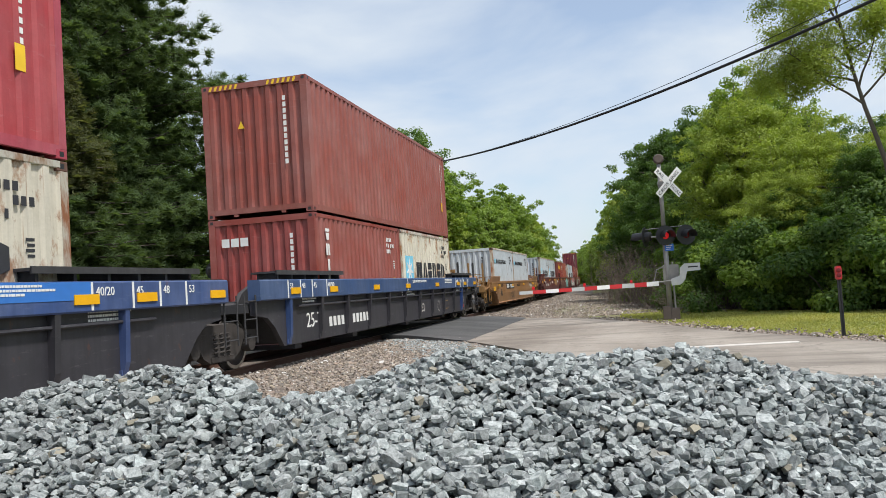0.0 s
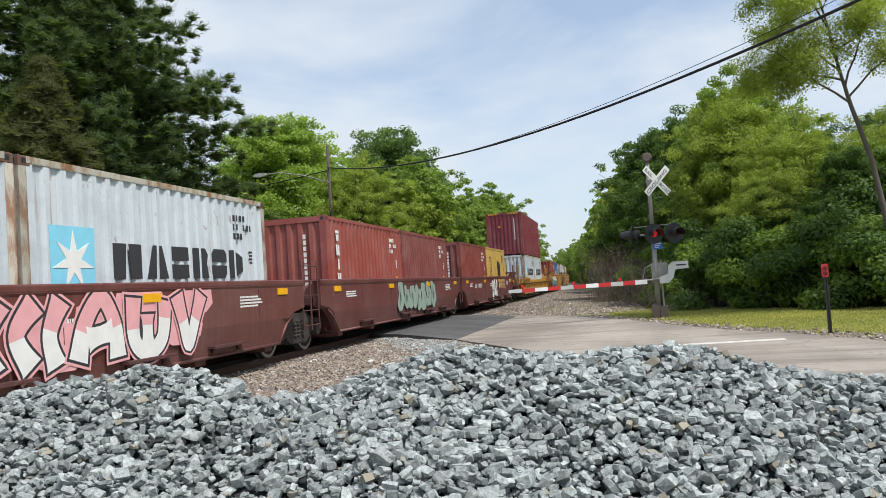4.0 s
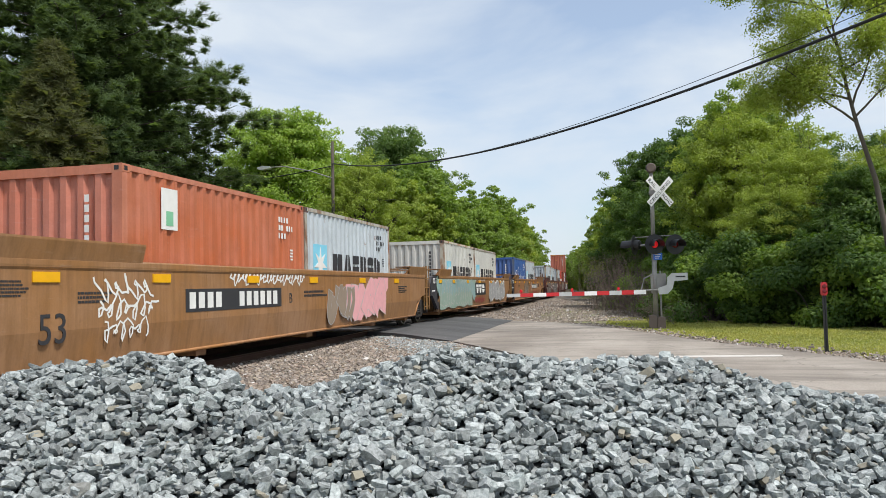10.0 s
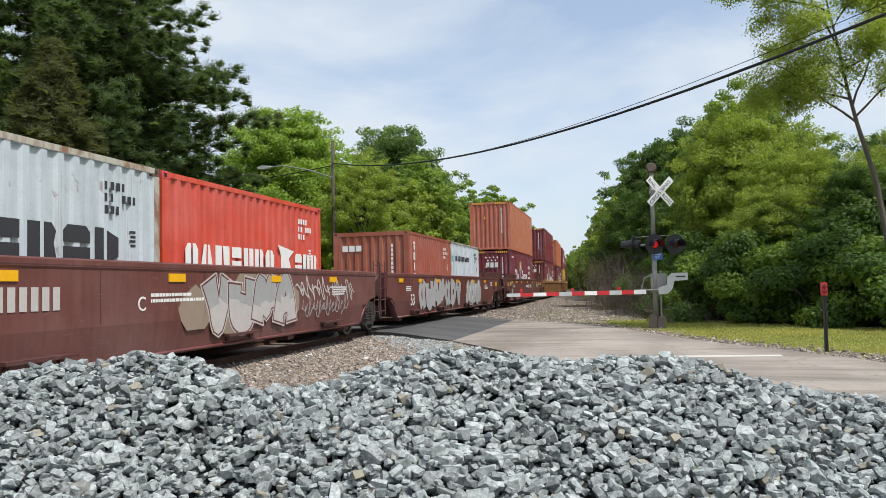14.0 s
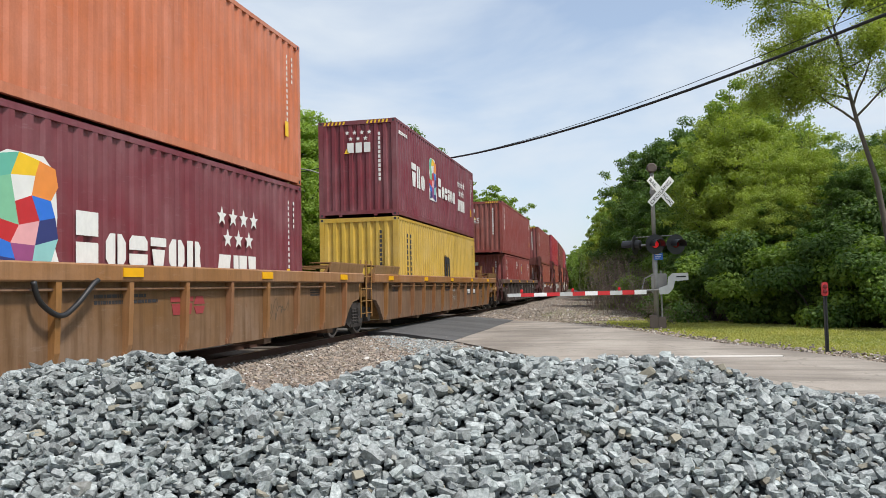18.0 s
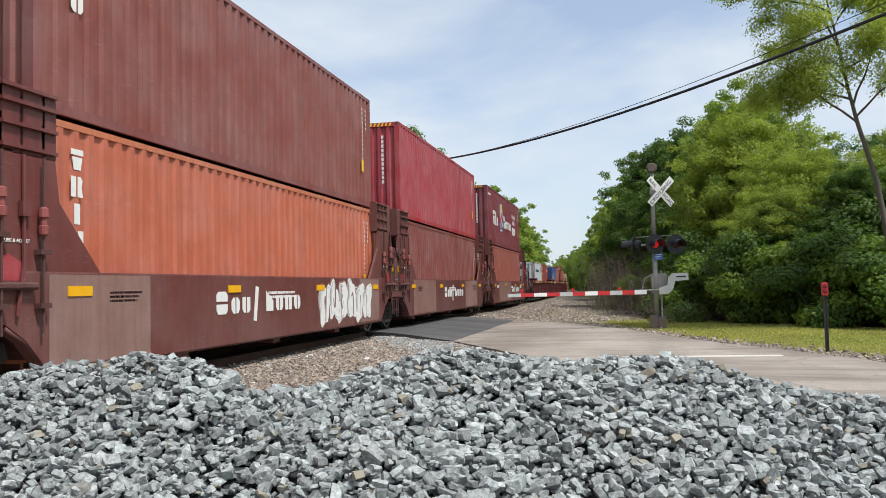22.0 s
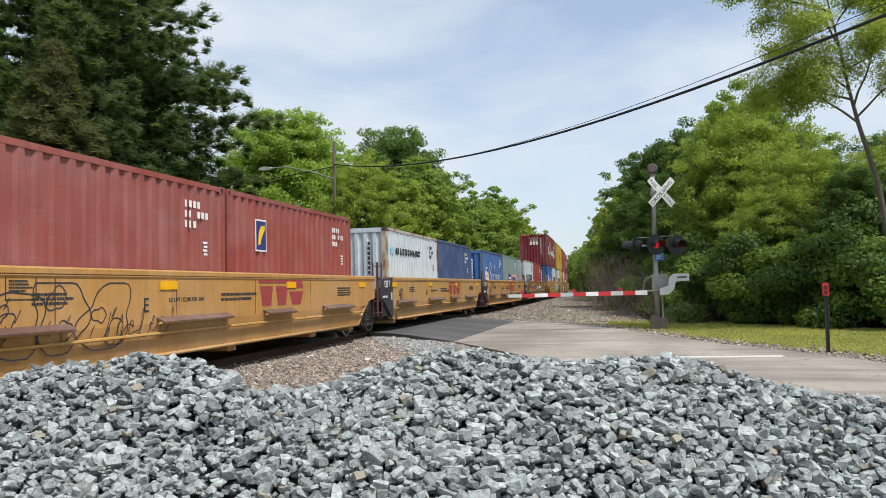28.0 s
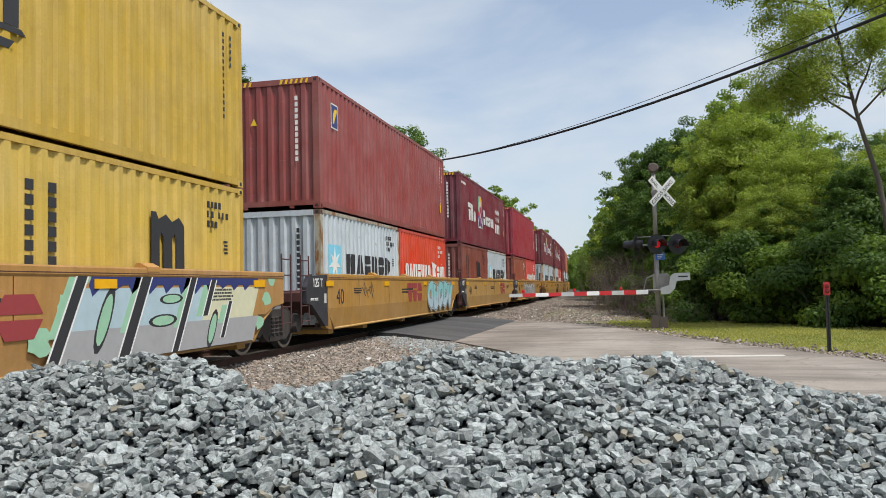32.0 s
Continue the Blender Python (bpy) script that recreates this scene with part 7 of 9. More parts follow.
    for yy in (-h + 1.15, -h * 0.5, 0.0, h * 0.5, h - 1.15):
        dressed("floor_beam", kept("beam", lambda: Mesh().box(-1.3, 1.3, -0.15, 0.15, 0.20, 0.295).data("floor_beam", [mat])), mat, ob, at=Matrix.Translation((0, yy, 0)))
    for r, how in ((180, front), (0, rear)):
        R = pose(0, 0, 0, 0, 0, r)
        y_end = joint - 0.06 if how == "joint" else joint + 1.75 - short
        low, band, truck_y = (lowf, bf, tf) if r else (lowr, br, tr)
        dressed("end_deck", kept(("deck", low, band, y_end, top), lambda: end_deck(low, band, y_end, top, how == "end").data("end_deck", [mat])), gear, ob, at=R)
        if kind == "frame":
            frame_fittings(ob, h + 0.2, -1 if r else 1)
            dressed("stack_frame", kept("stack", stack_frame), mat, ob, "tall bulkhead frame", at=R @ Matrix.Translation((0, h + 0.2, 0)))
        else:
            span = 3.5 if colour == "car_maroon" else 2.2 if kind != "smooth" or big != "53" else 4.3 if how == "end" else 1.9

            def shelf():
                m = Mesh()
                for q in (-1, 1):
                    m.prism([(q * 1.40, top - 0.02), (q * 1.46, top - 0.02), (q * 1.515, top + 0.20), (q * 1.515, top + 0.225), (q * 1.0, top + 0.225), (q * 1.0, top + 0.205), (q * 1.47, top + 0.20)], "y", band - span, band - 0.02)
                    for yy in (band - span, band - 0.06):
                        m.prism([(q * 1.31, top + 0.002), (q * 1.455, top + 0.002), (q * 1.455, top + 0.17)], "y", yy, yy + 0.035)
                m.box(-1.05, 1.05, band - 0.5, band - 0.02, top + 0.18, top + 0.21)
                if kind == "ribbed" and colour == "car_amber":
                    m = Mesh()
                    for q in (-1, 1):
                        m.prism([(q * 1.492, top - 0.17), (q * 1.565, top + 0.03), (q * 1.565, top + 0.05), (q * 1.0, top + 0.05), (q * 1.0, top + 0.01), (q * 1.492, top + 0.01)], "y", band - 3.75, band - 0.02)
                        m.prism([(q * 1.20, top + 0.004), (q * 1.50, top + 0.004), (q * 1.53, top + 0.10), (q * 1.46, top + 0.19), (q * 1.24, top + 0.19)], "y", band - 4.4, band - 3.5)
                elif colour in ("car_blue", "car_maroon"):
                    m = Mesh()
                    for q in (-1, 1):
                        m.box(min(q * 0.95, q * 1.44), max(q * 0.95, q * 1.44), band - 4.0, band - 0.72, top + 0.12, top + 0.155)
                        m.box(min(q * 1.43, q * 1.46), max(q * 1.43, q * 1.46), band - 4.0, band - 0.72, top + 0.09, top + 0.17)
                        for yy in np.linspace(band - 3.9, band - 0.9, 6):
                            m.box(q * 1.2 - 0.2, q * 1.2 + 0.2, yy, yy + 0.05, top + 0.002, top + 0.12)
                return m.data("end_shelf", [mat])
            if colour == "car_orange" and big == "53" and not r or big != "48" and not (panelled and (big == "40" or not r)) and not (kind == "smooth" and how == "joint" and not (panelled and big == "53" and r)):
                dressed("end_shelf", kept(("shelf", band, top, span, colour in ("car_blue", "car_amber", "car_maroon")), shelf), gear if chord else mat, ob, "container end shelf above the side wall", at=R)
            if dark_panel and r:
                pan = kept(("endpan", bf, top), lambda: Mesh().prism([(bf - 0.02, 0.39), (bf + 0.14, 0.40), (bf + 0.85, 0.86), (bf + 1.12, 0.90), (bf + 1.12, top - 0.28), (bf + 0.95, top - 0.06), (bf - 0.02, top - 0.02)], "x", 1.33, 1.43).data("end_panel", [M["car_blue"]]))
                ep = part("end_panel", pan, None, ob, "dark end panel", at=R)
                part("end_panel", pan, None, ob, at=R @ Matrix.Scale(-1, 4, (1, 0, 0)))
                if r == 180:
                    write(ob, "125 T", 1.4335, -bf - 0.80, top - 0.28, 0.19, "mark_white", 0.9)
                    write(ob, "JACK HERE", 1.4335, -bf - 0.92, top - 0.56, 0.06, "mark_white")
                    part("notice_plate", slab(Mesh(), 1.4335, -bf - 0.20, -bf - 0.07, top - 0.62, top - 0.42), M["cream"], ob)
        tall = 1.25 if colour == "car_blue" else 1.45 if how == "end" else 1.85
        lad = kept(("ladder", tall), lambda: ladder_mesh(0.45, tall).data("ladder", [mat]))
        dressed("ladder", lad, gear, ob, at=R @ Matrix.Translation((1.40, joint - 0.22 if how == "joint" else band + 0.16, 0)))
        dressed("ladder", lad, gear, ob, at=R @ Matrix.Translation((-1.40, joint - 0.22 if how == "joint" else band + 0.16, 0)))
        if how == "end":
            dressed("hand_rail", kept(("gear", band, y_end), lambda: end_gear(band, y_end, colour != "car_blue").data("hand_rail", [mat])), gear, ob, "end posts, grab irons and steps", at=R)
            dressed("end_sill", kept("sill", lambda: Mesh().box(-1.35, 1.35, -0.12, 0.10, 0.88, 1.12, ch=0.02).box(-0.22, 0.22, -0.6, 0.12, 0.68, 0.95).data("end_sill", [mat])), gear, ob, at=R @ Matrix.Translation((0, y_end, 0)))
            part("coupler", kept("coupler", lambda: Mesh().box(-0.09, 0.09, 0, 0.5, 0.76, 0.94, ch=0.02).box(-0.19, 0.16, 0.42, 0.70, 0.70, 1.0, ch=0.05).data("coupler", [M["grime"]])), None, ob, at=R @ Matrix.Translation((0, y_end, 0)))
            part("air_hose", kept("hose", lambda: Mesh().tube([(0.3, 0.05, 0.85), (0.32, 0.25, 0.55), (0.22, 0.45, 0.42), (0.05, 0.62, 0.5)], 0.025, 6).data("air_hose", [M["black"]])), None, ob, at=R @ Matrix.Translation((0, y_end, 0)))
            if r == 180:
                part("brake_wheel", kept("brake", lambda: brake_wheel().data("brake_wheel", [M["grime"]])), None, ob, at=R @ Matrix.Translation((0.62, joint + 0.9 - short, 1.95)))
                dressed("brake_stand", kept("bstand", lambda: Mesh().box(0.5, 0.74, -0.12, 0.02, 1.1, 2.1, ch=0.02).data("brake_stand", [mat])), gear, ob, at=R @ Matrix.Translation((0, joint + 0.9 - short, 0)))
                dressed("air_tank", kept("tank", lambda: Mesh().tube([(-0.8, 0, 1.42), (0.15, 0, 1.42)], 0.2, 12).data("air_tank", [mat], True)), gear, ob, at=R @ Matrix.Translation((0, joint + 0.55 - short, 0)))
    dark = M["grime"]
    for sgn, how, band in ((-1, front, bf), (1, rear, br)):
        if how == "end":
            xx = {"smooth": 1.4465, "ribbed": 1.367, "frame": 1.4365}[kind]
            Y = lambda a: sgn * (band - a)
            if kind != "frame":
                part("reflector", slab(Mesh(), xx, min(Y(0.62), Y(1.10)), max(Y(0.62), Y(1.10)), top - 0.42, top - 0.24), M["reflector"], ob, "large yellow reflector plate")
                part("notice_plate", slab(Mesh(), xx, min(Y(0.16), Y(0.30)), max(Y(0.16), Y(0.30)), 1.0, 1.2), M["cream"], ob, "pale notice plate")
                part("cover_plate", Mesh().box(xx, xx + 0.03, min(Y(0.04), Y(0.42)), max(Y(0.04), Y(0.42)), 0.93, 1.28, ch=0.012), gear, ob)
                part("junction_box", Mesh().box(xx, xx + 0.10, min(Y(1.5), Y(1.72)), max(Y(1.5), Y(1.72)), 0.98, 1.12, ch=0.015), gear, ob)
            part("grab_iron", Mesh().tube([(xx, Y(0.5), 1.02), (xx + 0.08, Y(0.5), 1.02), (xx + 0.08, Y(0.05), 1.02), (xx, Y(0.05), 1.02)], 0.013, 6), gear, ob)
            part("train_pipe", Mesh().tube([(1.30, Y(0.1), 0.86), (1.42, Y(-0.12), 0.98), (1.40, Y(-0.34), 1.08), (1.22, Y(-0.5), 0.98)], 0.028, 6), gear, ob)
            if kind != "frame":
                part("notice_sheet", rows_of_bars(Mesh(), xx, Y(2.5) if sgn > 0 else Y(1.75) - 0.0, 1.30 if kind != "ribbed" else 1.12, 0.55, 0.022, 5, rng), M["mark_black" if colour in ("car_tan", "car_amber", "car_orange", "car_dusty", "car_ochre") else "mark_white"], ob)
    truck(ob, tr, dark)
    if front == "end":
        truck(ob, -tf, dark)
    # paint work on the near side
    xs = {"smooth": 1.4465, "ribbed": 1.367, "frame": 1.4365}[kind]
    xt = {"smooth": 1.4635, "ribbed": 1.4915, "frame": 1.4365}[kind]
    zt = top - 0.10 if kind != "smooth" else top - 0.09
    plate = kept("plate", lambda: Mesh().box(0, 0.016, -0.21, 0.21, -0.058, 0.058).data("reflector", [M["reflector"]]))
    n = 5 if big == "53" else 4
    spots = (-7.8, -5.9, -3.1, -0.37, 2.95, 5.98, 7.13, 8.9) if colour == "car_blue" else (-7.77, -5.55, -2.8, -0.1, 3.0, 5.95) if panelled and big == "53" else (-5.66, -3.94, -1.34, 2.0, 5.5) if kind == "ribbed" and colour == "car_amber" else (-7.8, -5.6, -3.2, 0.03, 3.3, 6.2) if kind == "smooth" and big == "53" else [-h + 0.75 + i * (2 * h - 1.5) / (n - 1) for i in range(n)]
    for yy in spots:
        part("reflector", plate, None, ob, "yellow reflector plate", at=Matrix.Translation((xt if kind == "ribbed" else xs, yy, zt - (0.11 if colour == "car_blue" else 0.0 if kind == "ribbed" else 0.12))))
    ink = "mark_white" if colour in ("car_blue", "car_brown", "car_maroon", "car_dark") else "mark_black"
    zmid = 0.98
    small = Mesh()
    rows_of_bars(small, xs, -h + (2.3 if dark_panel else 1.3), 1.16, 0.7, 0.03, 3, rng)
    rows_of_bars(small, xs, h - 2.4, 1.18, 0.9, 0.03, 4, rng)
    rows_of_bars(small, xs, -0.6, 1.10, 1.4, 0.045, 2, rng)
    tagged(part("small_print", small, M[ink], ob), kind="stuff")
    if number:
        yn, wn_, boxed, hn = number[:4]
        zn = number[4] if len(number) > 4 else zmid
        m = Mesh()
        if boxed:
            part("number_panel", slab(Mesh(), xs, yn - 0.1, yn + wn_ + 0.1, zn - 0.05, zn + 0.05 + hn), M["mark_black"], ob, "black number panel")
        n = 12
        for i in range(n):
            if i in (4, 5):
                continue
            a = yn + wn_ * i / n
            m.box(xs + 0.004, xs + 0.008, a, a + wn_ / n * 0.66, zn, zn + hn)
        tagged(part("number_row", m, M["mark_white" if boxed else "mark_pale" if colour == "car_brown" and kind == "smooth" else ink], ob), kind="stuff")
    if size_text:
        write(ob, size_text, xs, size_at[0] if size_at else -bf + (0.5 if dark_panel else 2.4 if kind != "ribbed" else bf * 0.85), size_at[1] if size_at else 0.84 if dark_panel else 0.62, 0.36 if kind != "ribbed" else 0.30, ink)
    if letter:
        letter, yl = letter if isinstance(letter, tuple) else (letter, h * 0.30)
        write(ob, letter, xs, yl, 0.92, 0.20, ink)
    if extra:
        extra(ob, xs, h, top)
    return carried(ob, u)


def frame_fittings(ob, h, s):
    """Fittings on the near face of a tall bulkhead; s is the end of the car."""
    x = 1.432
    Y = lambda a: s * (h + a)
    for a, z in ((-0.30, 1.96), (0.30, 2.12)):
        part("turnbuckle", Mesh().lathe([(-0.16, 0.02), (-0.14, 0.05), (-0.05, 0.055), (-0.04, 0.035), (0.04, 0.035), (0.05, 0.055), (0.14, 0.05), (0.16, 0.02)], (x + 0.06, Y(a), z), "z", 10), M["pinkish"], ob, "faded red turnbuckle")
        part("lashing_rod", Mesh().tube([(x + 0.06, Y(a), 0.75), (x + 0.06, Y(a), 2.66)], 0.018, 6), M["gear_brown"], ob)
        for zz in (z - 0.36, 1.02):
            part("rod_bracket", Mesh().box(x - 0.01, x + 0.10, Y(a) - 0.08, Y(a) + 0.08, zz, zz + 0.055), M["gear_brown"], ob)
    part("gear_wheel", Mesh().lathe([(0.0, 0.17), (0.05, 0.17), (0.06, 0.12), (0.06, 0.05), (0.09, 0.05)], (x, Y(0.62), 2.12), "x", 18), M["gear_brown"], ob)
    part("chain", Mesh().tube([(x + 0.04, Y(0.66) + 0.02 * (i % 2), 2.0 - 0.05 * i) for i in range(18)], 0.016, 5), M["grime"], ob)
    part("reflector", slab(Mesh(), x + 0.004, min(Y(0.60), Y(0.74)), max(Y(0.60), Y(0.74)), 1.60, 1.78), M["reflector"], ob)
    p = part("placard", slab(Mesh(), x + 0.004, min(Y(0.74), Y(1.06)), max(Y(0.74), Y(1.06)), 1.10, 1.40), M["mark_silver"], ob, "white-edged placard")
    part("placard_face", slab(Mesh(), x + 0.008, min(Y(0.76), Y(1.04)), max(Y(0.76), Y(1.04)), 1.12, 1.38), M["car_brown"], p)
    part("rod_roller", Mesh().tube([(x + 0.05, Y(-0.2), 1.26), (x + 0.05, Y(0.66), 1.26)], 0.045, 8), M["gear_brown"], ob)
    part("worn_patch", Mesh().prism([(Y(-0.1), 1.32), (Y(0.34), 1.32), (Y(0.36), 1.52), (Y(0.15), 1.60), (Y(-0.08), 1.50)], "x", x, x + 0.004), M["crimson"], ob, "faded red patch of paint")
    write(ob, "LUBE & ADJUST", x + 0.004, s * h - 0.23, 1.72, 0.042, "mark_white")


def stack_frame():
    """Tall plated posts with slotted head boxes and a cross beam, at one end of a stand-up well car."""
    m = Mesh()
    for s in (-1, 1):
        m.prism([(-1.35, 1.40), (-0.62, 2.2), (-0.55, 2.66), (0.52, 2.66), (0.66, 2.2), (0.98, 1.62), (1.22, 1.50), (1.22, 0.92), (-1.35, 0.92)], "x", s * 1.40 - 0.03, s * 1.40 + 0.03)
        m.box(s * 1.34 - 0.06, s * 1.34 + 0.06, 0.05, 0.45, 0.95, 2.7)
        m.box(s * 1.30 - 0.10, s * 1.30 + 0.10, -0.60, 0.58, 2.66, 3.42, ch=0.02)
        for y in (-0.42, -0.10, 0.20):
            m.box(s * 1.40, s * 1.43 if s > 0 else s * 1.37, y, y + 0.05, 2.68, 3.40)
        for z in (2.74, 2.98, 3.22, 3.38):
            m.box(min(s * 1.36, s * 1.45), max(s * 1.36, s * 1.45), -0.58, 0.24, z - 0.02, z + 0.02)
        m.tube([(s * 1.45, -0.05, 2.66), (s * 1.46, -0.05, 1.5), (s * 1.47, 0.05, 0.95)], 0.022, 6)
        m.tube([(s * 1.45, 0.42, 2.66), (s * 1.46, 0.40, 1.7)], 0.018, 6)
        m.box(min(s * 1.44, s * 1.50), max(s * 1.44, s * 1.50), -0.11, 0.01, 2.0, 2.16)
        grab(m, s * 1.43, 0.40, 1.25, 0.4, 0.08 * s)
        grab(m, s * 1.43, 0.40, 1.75, 0.3, 0.08 * s)
    m.box(-1.25, 1.25, 0.08, 0.50, 2.90, 3.34, ch=0.02)
    m.box(-1.25, 1.25, 0.02, 0.54, 2.78, 2.90, ch=0.02)
    m.box(-1.3, 1.3, 0.16, 0.30, 1.40, 1.55)
    return m.data("stack_frame", [M["car_brown"]])

# ---- the make-up of the train, from its head ----
HC, STD, GAP = 2.896, 2.591, 0.025


def load(front, low, high=None, low_h=STD, high_feet=40, high_h=HC, floor=FLOOR, doors=False):
    """low, high: (colour, style) of the boxes; two in low are 20-foot boxes, one is a 40-foot box."""
    mid = front + 6.096
    k = int(front * 10) + 100
    if len(low) == 2:
        for i, (c, s) in enumerate(low):
            container(front + 3.03 + i * 6.13, 20, low_h, c, s, floor, k + i, doors and i == 0)
    else:
        container(mid, 40, low_h, *low[0], floor, k)
    if high:
        container(mid, high_feet, high_h, *high, floor + low_h + GAP, k + 5)
    return mid


W, C = ("white", "star"), ("cream", "star")
ZF = ("maroon", "factor")


def g_bnsf(ob, x, h, top):
    letters(ob, x, 2.2, 0.98, 1.9, 0.36, ("flag", "arch", "bend", "comb"), "mark_tan", 0.2)
    m = Mesh().prism([(1.9, 0.90), (4.3, 0.86), (4.2, 0.92), (2.2, 0.95)], "x", x, x + 0.004)
    part("emblem_sweep", m, M["mark_tan"], ob)


def sprayed(*pieces):
    def go(ob, x, h, top):
        for i, p in enumerate(pieces):
            if p[0] == "big":
                graffiti(ob, x, *p[1:])
            else:
                {"tag": scrawl, "line": throw_up, "field": field, "brush": brushed, "slab": slab_piece}[p[0]](ob, x, *p[1:])
    return go


def post_frame(ob, x, h, top):
    """Upright frame of two posts and a header on the end deck."""
    m = Mesh().box(0.84, 1.02, -9.14, -9.06, 1.0, 2.2).box(0.84, 1.02, -8.78, -8.66, 1.0, 2.2).box(0.84, 1.02, -9.06, -8.78, 2.02, 2.2).box(0.84, 1.02, -9.06, -8.78, 1.0, 1.55)
    part("post_frame", m, M["car_tan"], ob, "tan steel frame of two posts")


def both(*fs):
    def go(ob, x, h, top):
        for q in fs:
            q(ob, x, h, top)
    return go


def ttx(y, w=1.5, z=0.76, tall=0.54):
    def go(ob, x, h, top):
        letters(ob, x, y, z, w, tall, ("tee", "tee", "cross"), "mark_red", 0.0, 0.95)
    return go


def any_road(y, z=0.98):
    """A crossed red and blue mark between two short lines of print."""
    def go(ob, x, h, top):
        for k, (a, b, c) in enumerate(((0.0, 0.34, "mark_red"), (0.34, 0.0, "mark_azure"))):
            part("crossed_bar", Mesh().prism([(y + a - 0.05, z), (y + a + 0.05, z), (y + b + 0.05, z + 0.28), (y + b - 0.05, z + 0.28)], "x", x, x + 0.003 + 0.001 * k), M[c], ob)
        for t, yy in (("next", y - 0.32), ("any", y + 0.46)):
            write(ob, t, x, yy, z + 0.14, 0.055, "mark_black")
        for t, yy in (("load", y - 0.32), ("road", y + 0.42)):
            write(ob, t, x, yy, z + 0.05, 0.055, "mark_black")
    return go


def printed(*rows):
    """Print on the side: text, place, height above the rail, size."""
    def go(ob, x, h, top):
        for t, y, z, tall in rows:
            write(ob, t, x, y, z, tall, "mark_black")
    return go


def framed(y, z, w=0.44, tall=0.26):
    """A thin black frame with small print."""
    def go(ob, x, h, top):
        m = Mesh()
        for a, b, c, d in ((0, w, 0, 0.012), (0, w, tall - 0.012, tall), (0, 0.012, 0, tall), (w - 0.012, w, 0, tall)):
            slab(m, x, y + a, y + b, z + c, z + d)
        rows_of_bars(m, x, y + 0.05, z + tall - 0.07, w - 0.1, 0.02, 4, np.random.default_rng(8))
        tagged(part("notice", m, M["mark_black"], ob, "framed notice in black print"), kind="stuff")
    return go


def sealand(y, panels):
    def go(ob, x, h, top):
        for a, b in panels:
            part("painted_panel", slab(Mesh(), x, a, b, 0.36, top - 0.03, 0, 0.003), M["panel_mauve"], ob, "dusty mauve repaint")
        letters(ob, x + 0.003, y, 0.80, 0.42, 0.36, ("bend",), "mark_white")
        letters(ob, x + 0.003, y + 0.48, 0.80, 0.75, 0.26, ("ring", "cup"), "mark_white", 0.0, 0.75)
        letters(ob, x + 0.003, y + 1.25, 0.66, 0.14, 0.56, ("bar",), "mark_white", 0.35)
        letters(ob, x + 0.003, y + 1.75, 0.80, 0.36, 0.36, ("foot",), "mark_white")
        letters(ob, x + 0.003, y + 2.15, 0.80, 1.2, 0.27, ("cup", "arch", "ring"), "mark_white", 0.0, 0.75)
    return go


def name_board(ob, x, h, top):
    """A black board with plain white blocks."""
    part("name_panel", slab(Mesh(), x, -1.15, 1.44, 0.78, 1.32), M["mark_black"], ob, "black painted board")
    letters(ob, x + 0.005, -0.95, 0.88, 2.2, 0.36, ("tee", "tee", "cross"), "mark_white")


def slung_hose(ob, x, h, top):
    """A dark hose that hangs in a loop from the chord."""
    pts = smooth_line([(-1.76, 1.30), (-1.66, 1.08), (-1.36, 0.92), (-1.1, 1.02), (-0.80, 1.26), (-0.70, 1.32)], 5)
    part("slung_hose", Mesh().tube([(1.50, p, q) for p, q in pts], 0.032, 8), M["black"], ob, "black hose slung from the top chord", smooth=True)


def big_number(y, w, z=0.83, tall=0.20):
    """A number as plain white bars."""
    def go(ob, x, h, top):
        m = Mesh()
        for i in range(11):
            if i != 4:
                m.box(x, x + 0.004, y + w * i / 11, y + w * (i + 0.62) / 11, z, z + tall)
        tagged(part("number_row", m, M["mark_white"], ob), kind="stuff")
    return go


def no_hump(ob, x, h, top):
    t = part("lettering", kept(("flatw", "DO NOT HUMP"), lambda: flat_text("DO NOT HUMP", "mark_grey")), None, ob)
    t.matrix_basis = Matrix.LocRotScale((-0.35, -h - 0.512, 3.0), None, (0.16, 1, 0.16))
    m = Mesh()
    for i in range(9):
        if i != 4:
            m.box(-0.05 + i * 0.115, 0.03 + i * 0.115, -h - 0.512, -h - 0.505, 3.2, 3.31)
    tagged(part("number_row", m, M["mark_white"], ob), kind="stuff")


def flat_text(t, ink="mark_black"):
    cu = bpy.data.curves.new("lettering", "FONT")
    cu.body, cu.extrude, cu.resolution_u = t, 0.003, 3
    ob = bpy.data.objects.new("lettering", cu)
    scene.collection.objects.link(ob)
    me = bpy.data.meshes.new_from_object(ob.evaluated_get(bpy.context.evaluated_depsgraph_get()))
    bpy.data.objects.remove(ob)
    bpy.data.curves.remove(cu)
    me.transform(Matrix(((1, 0, 0, 0), (0, 0, -1, 0), (0, 1, 0, 0), (0, 0, 0, 1))))
    me.materials.clear()
    me.materials.append(M[ink])
    return me


